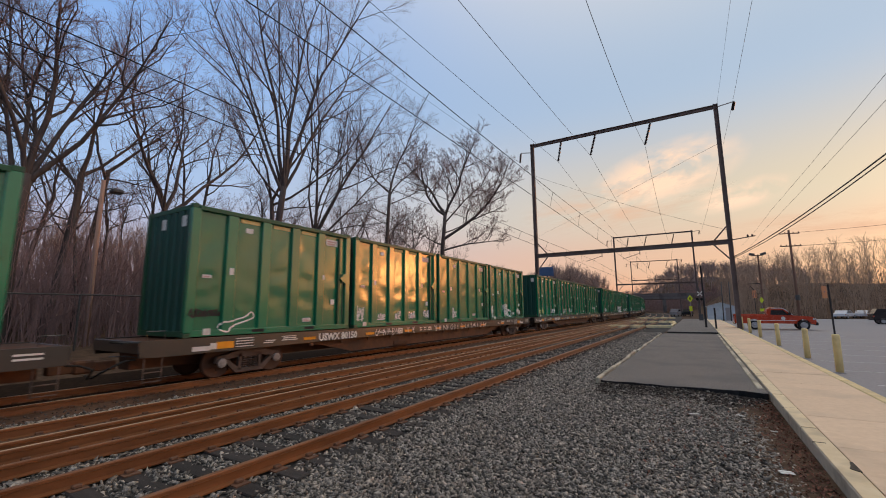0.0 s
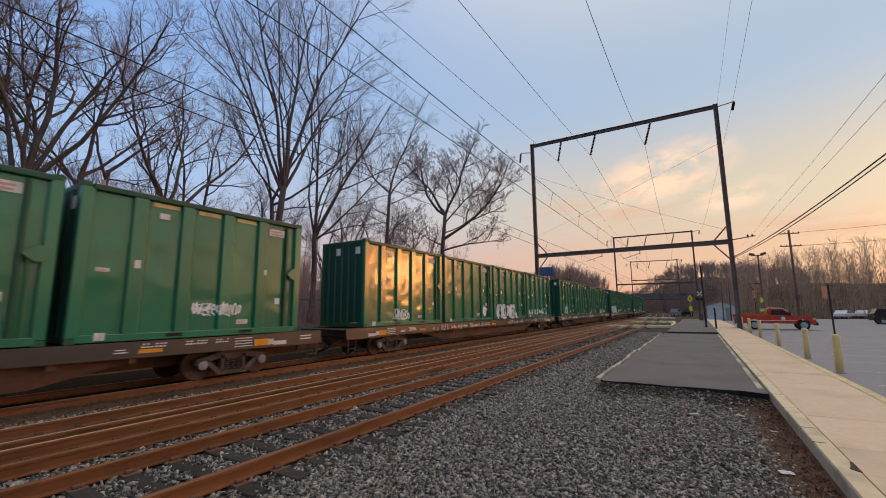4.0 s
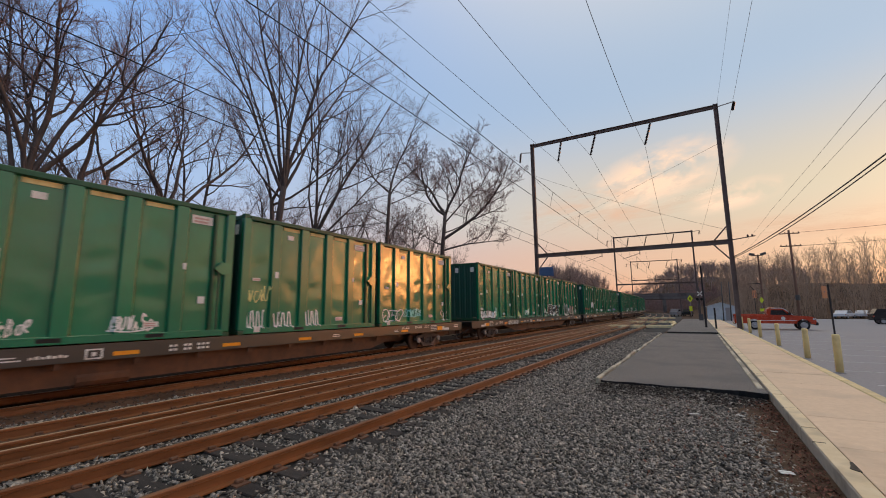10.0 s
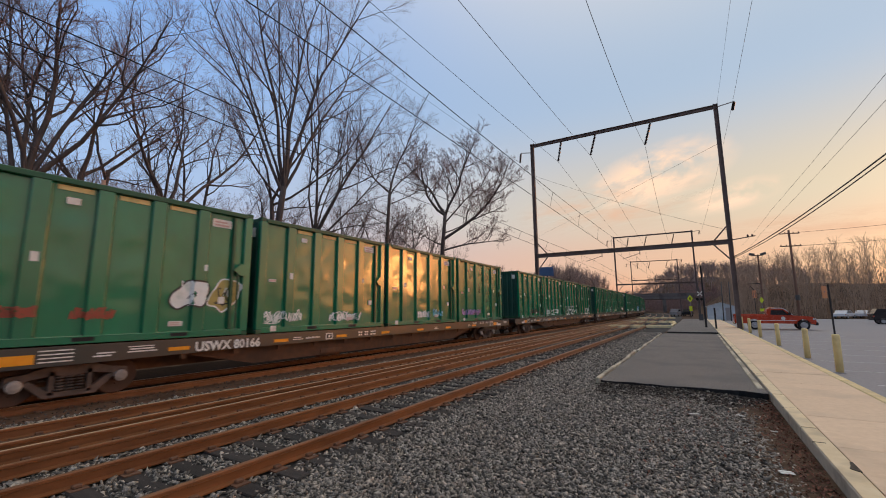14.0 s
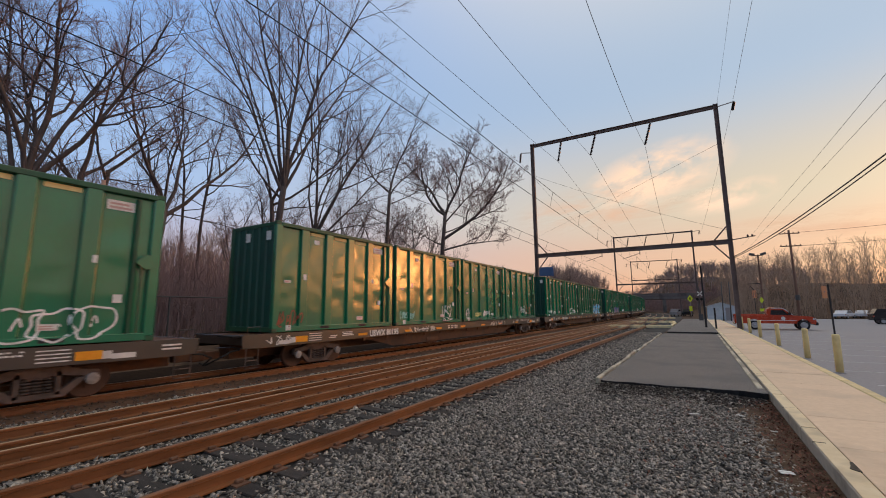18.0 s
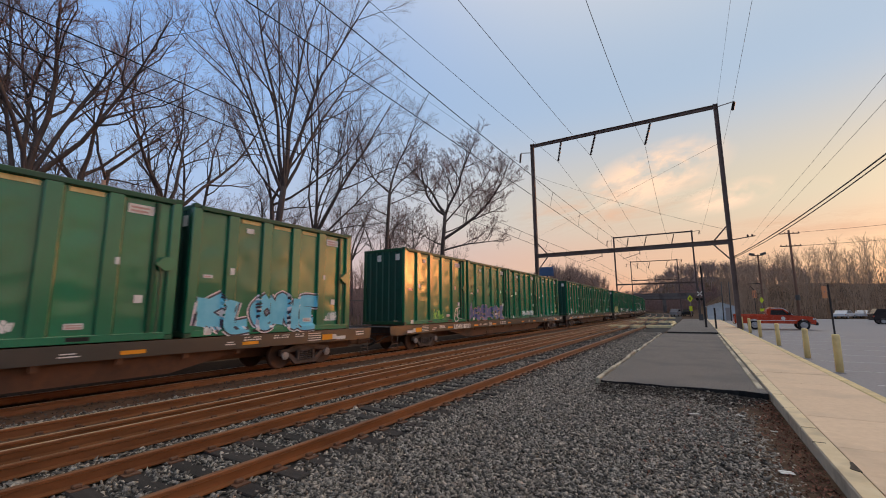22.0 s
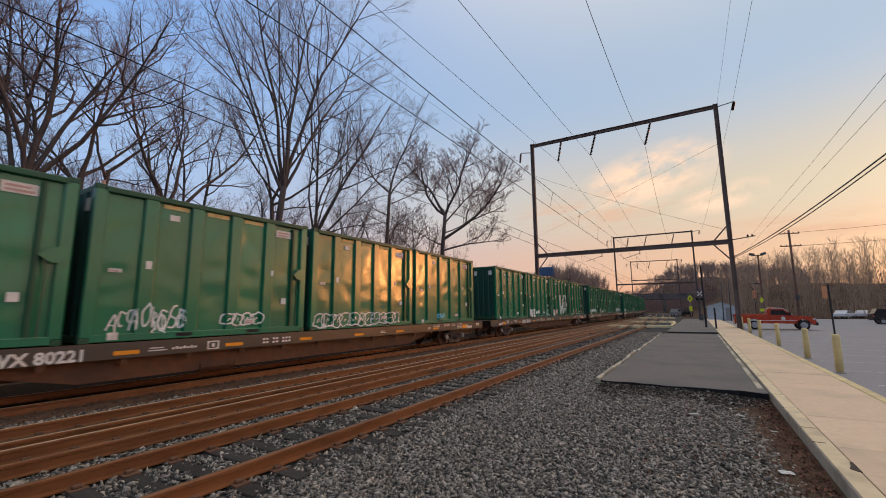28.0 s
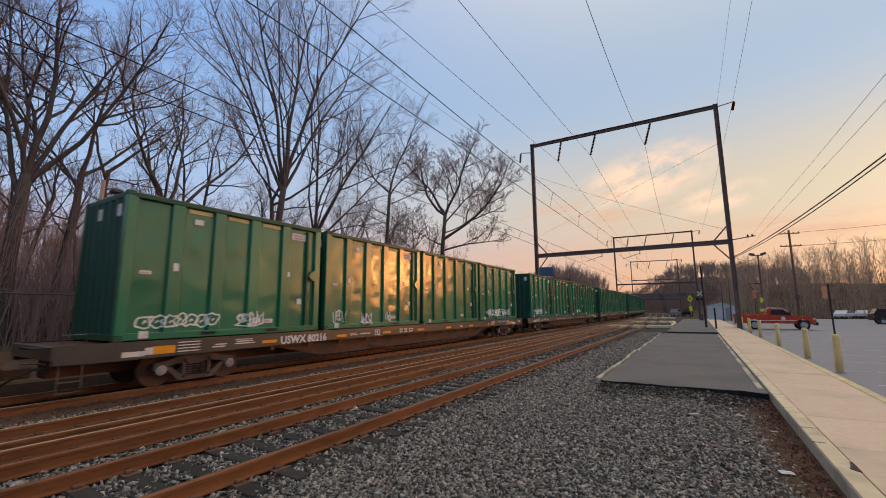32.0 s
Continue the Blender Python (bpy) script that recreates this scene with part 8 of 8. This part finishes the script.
for word, k, j, y, z, w, h, layers, label in (
        ("RENEL", 2, 2, 0.55, 0.22, 3.7, 0.62, [(M_SPRAY_BLACK, 0.38), (WHT, 0.32)], "white bubble-letter graffiti with dark outline"),
        ("ARSNG", 5, 2, 1.05, 0.22, 3.5, 0.66, [(WHT, 0.37), (M_SPRAY_BLACK, 0.29)], "black bubble-letter graffiti with a white outline"),
        ("SCPZ", 7, 2, 0.45, 0.24, 2.9, 0.56, [(WHT, 0.33), (M_GREEN_RIM, 0.24)], "large white-outlined letters on the green box"),
        ("KLONE", 9, 3, 0.26, 0.26, 4.15, 0.78, [(M_SPRAY_PINK, 0.56), (M_SPRAY_INK, 0.48), (M_SPRAY_BLUE, 0.385)], "large sky-blue letters with dark and pale outlines"),
        ("OSKOE", 10, 1, 0.75, 0.20, 4.5, 0.60, [(M_SPRAY_CREAM, 0.37), (M_SPRAY_NAVY, 0.31)], "dull blue letters with cream outlines"),
        ("VERGE", 12, 0, 0.45, 0.22, 3.8, 0.60, [(M_SPRAY_BLACK, 0.40), (M_SPRAY_YELLOW, 0.375)], "large pale yellow bubble letters"),
        ("TRY", 13, 2, 4.05, 1.45, 1.0, 0.52, [(WHT, 0.085)], "white spray-painted word"),
        ("KEEPIN", 13, 2, 3.75, 0.95, 1.55, 0.36, [(WHT, 0.07)], "white spray-painted word"),
        ("UP", 13, 2, 3.95, 0.40, 0.85, 0.36, [(WHT, 0.08)], "white spray-painted word")):
    spray_word(k, j, word, y, z, w, h, layers, label)
for k, j, y, z, w, h, n, thick in ((0, 3, 0.10, 0.2, 0.5, 0.75, 6, 0.05), (0, 3, 2.15, 0.25, 0.85, 0.80, 10, 0.05), (4, 2, 0.3, 0.18, 0.6, 0.55, 6, 0.05), (4, 2, 1.15, 0.18, 0.8, 0.5, 7, 0.045), (4, 2, 2.4, 0.18, 0.7, 0.55, 7, 0.045),
                                   (13, 2, 2.45, 0.22, 0.90, 1.75, 7, 0.075), (13, 2, 3.35, 0.25, 0.32, 1.35, 3, 0.06), (13, 3, 1.3, 0.12, 0.22, 0.6, 6, 0.035), (13, 3, 2.55, 0.12, 0.22, 0.6, 6, 0.035), (13, 3, 3.75, 0.12, 0.22, 0.55, 6, 0.035)):
    spray_comb(k, j, y, z, w, h, n, thick, WHT, "row of tall white spray-painted strokes")
for row in [(0, 3, "swirl", 2.85, 0.18, 0.5, 0.5, WHT, "white looping graffiti outline"), (0, 3, "tag", 4.5, 0.42, 0.75, 0.32, WHT, TAGL), (10, 1, "tag", 0.1, 0.25, 0.6, 0.6, M_SPRAY_NAVY, "dull blue spray strokes", None, 0.16),
            (13, 2, "fill", 0.5, 0.28, 1.35, 0.34, M_SPRAY_RED, "dull red spray smear with pale outline", M_SPRAY_PINK),
            (4, 0, "fill", 0.15, 0.10, 4.9, 1.02, M_SPRAY_LILAC, "pale violet bubble graffiti", M_SPRAY_LILAC)]:
    spray(*row)
# pale letters over the violet shape
spray_word(4, 0, "CORUL", 0.75, 0.26, 4.55, 0.58, [(M_SPRAY_PINK, 0.52)], "broad cream-white bubble letters", 0.1)
bx, vr = BOX_AT[4, 0]
for q, pts in enumerate(([(0.55, 0.30), (0.45, 0.62), (0.85, 0.70), (0.80, 0.40), (0.55, 0.30)], [(0.80, 0.42), (1.1, 0.22)], [(1.75, 0.30), (2.1, 0.55), (2.35, 0.35)], [(1.4, 0.5), (1.55, 0.42)], [(4.55, 0.75), (4.9, 0.82)], [(4.72, 0.78), (4.72, 0.45)])):
    b = Mb()
    ribbon(b, vr, smooth_line(pts), 0.06, 0.008)
    part("paint_stroke", b, M_SPRAY_INK, bx, "dark violet paint stroke")
lettering("ACET-WH>", 0.42, M_LETTER, BOX_AT[3], 1.2785, 12.65, DECK - 0.37, "white hand-painted letters on the sill")
# scribbles along some flat cars' sills
for k, y0, y1, mat in ((0, 12.0, 18.0, M_LETTER), (0, 7.5, 10.0, M_SPRAY_PINK), (1, -0.6, 0.2, M_LETTER), (2, 5.0, 10.5, M_LETTER), (2, 15, 20, M_LETTER), (3, -0.2, 0.9, M_LETTER), (7, 4.2, 7.6, M_LETTER), (8, 7.2, 9.6, M_LETTER), (8, 16.0, 18.4, M_LETTER), (12, -0.8, 0.3, M_LETTER), (8, -0.2, 0.5, M_LETTER)):
    b, y = Mb(), y0
    while y < y1:
        pts = [(y + rgf.uniform(0, 0.3), DECK - 0.36 + 0.28 * u) for u in rgf.choice(([0, 1, 0.4, 0.9, 0], [1, 0, 0.5, 1], [0.1, 0.9, 0.2, 0.6]))]
        line = smooth_line(pts)
        n = len(line)
        for i, (yy, zz) in enumerate(line):
            a, c = line[max(0, i - 1)], line[min(n - 1, i + 1)]
            d = math.hypot(c[0] - a[0], c[1] - a[1]) or 1
            for s in (1, -1):
                b.v.append((1.2785, yy - (c[1] - a[1]) / d * 0.013 * s, zz + (c[0] - a[0]) / d * 0.013 * s))
        q = len(b.v) - 2 * n
        b.f += [(q + 2 * i, q + 2 * i + 1, q + 2 * i + 3, q + 2 * i + 2) for i in range(n - 1)]
        y += rgf.uniform(0.3, 0.42)
    part("sill_graffiti", b, mat, BOX_AT[k], "pale spray scribble along the sill")["kind"] = "stuff"


def motions():
    times = [2.0 * i for i in range(17)]
    for ob, k, back, rise in TRAIN:
        walk(ob, [(t, car_pose(k, t, rise) @ pose(0, back + (SHIFT.get(k, 0.0) if rise else 0.0), 0)) for t in times])
    # the wheels roll while their car is near
    for ob, k, back, rise in TRAIN:
        if rise or k > N_NEAR:
            continue
        t0 = (FIRST_Y + CAR_L * k - 30.0) / SPEED
        t1 = (FIRST_Y + CAR_L * k + 24.0) / SPEED
        f0, f1 = max(0, math.ceil(t0 * FPS)), min(32 * FPS, math.floor(t1 * FPS))
        if f1 <= f0:
            continue
        times = ([0.0] if f0 > 0 else []) + [f / FPS for f in range(f0, f1 + 1)] + ([32.0] if f1 < 32 * FPS else [])
        for bogie in ob.children:
            for ws in bogie.children:
                if not ws.name.startswith("wheelset"):
                    continue
                at = ws.matrix_basis.translation.copy()
                walk(ws, [(t, pose(*at) @ Matrix.Rotation((min(max(t, f0 / FPS), f1 / FPS) * SPEED / 0.42) % (2 * math.pi), 4, "X")) for t in times])
    for ob, m in CLOUDS:
        drift = Matrix.Translation((-74.0, -4.0, 0))
        walk(ob, [(0.0, m), (16.0, Matrix.Translation((-37.0, -2.0, 0)) @ m), (32.0, drift @ m)])


motions()
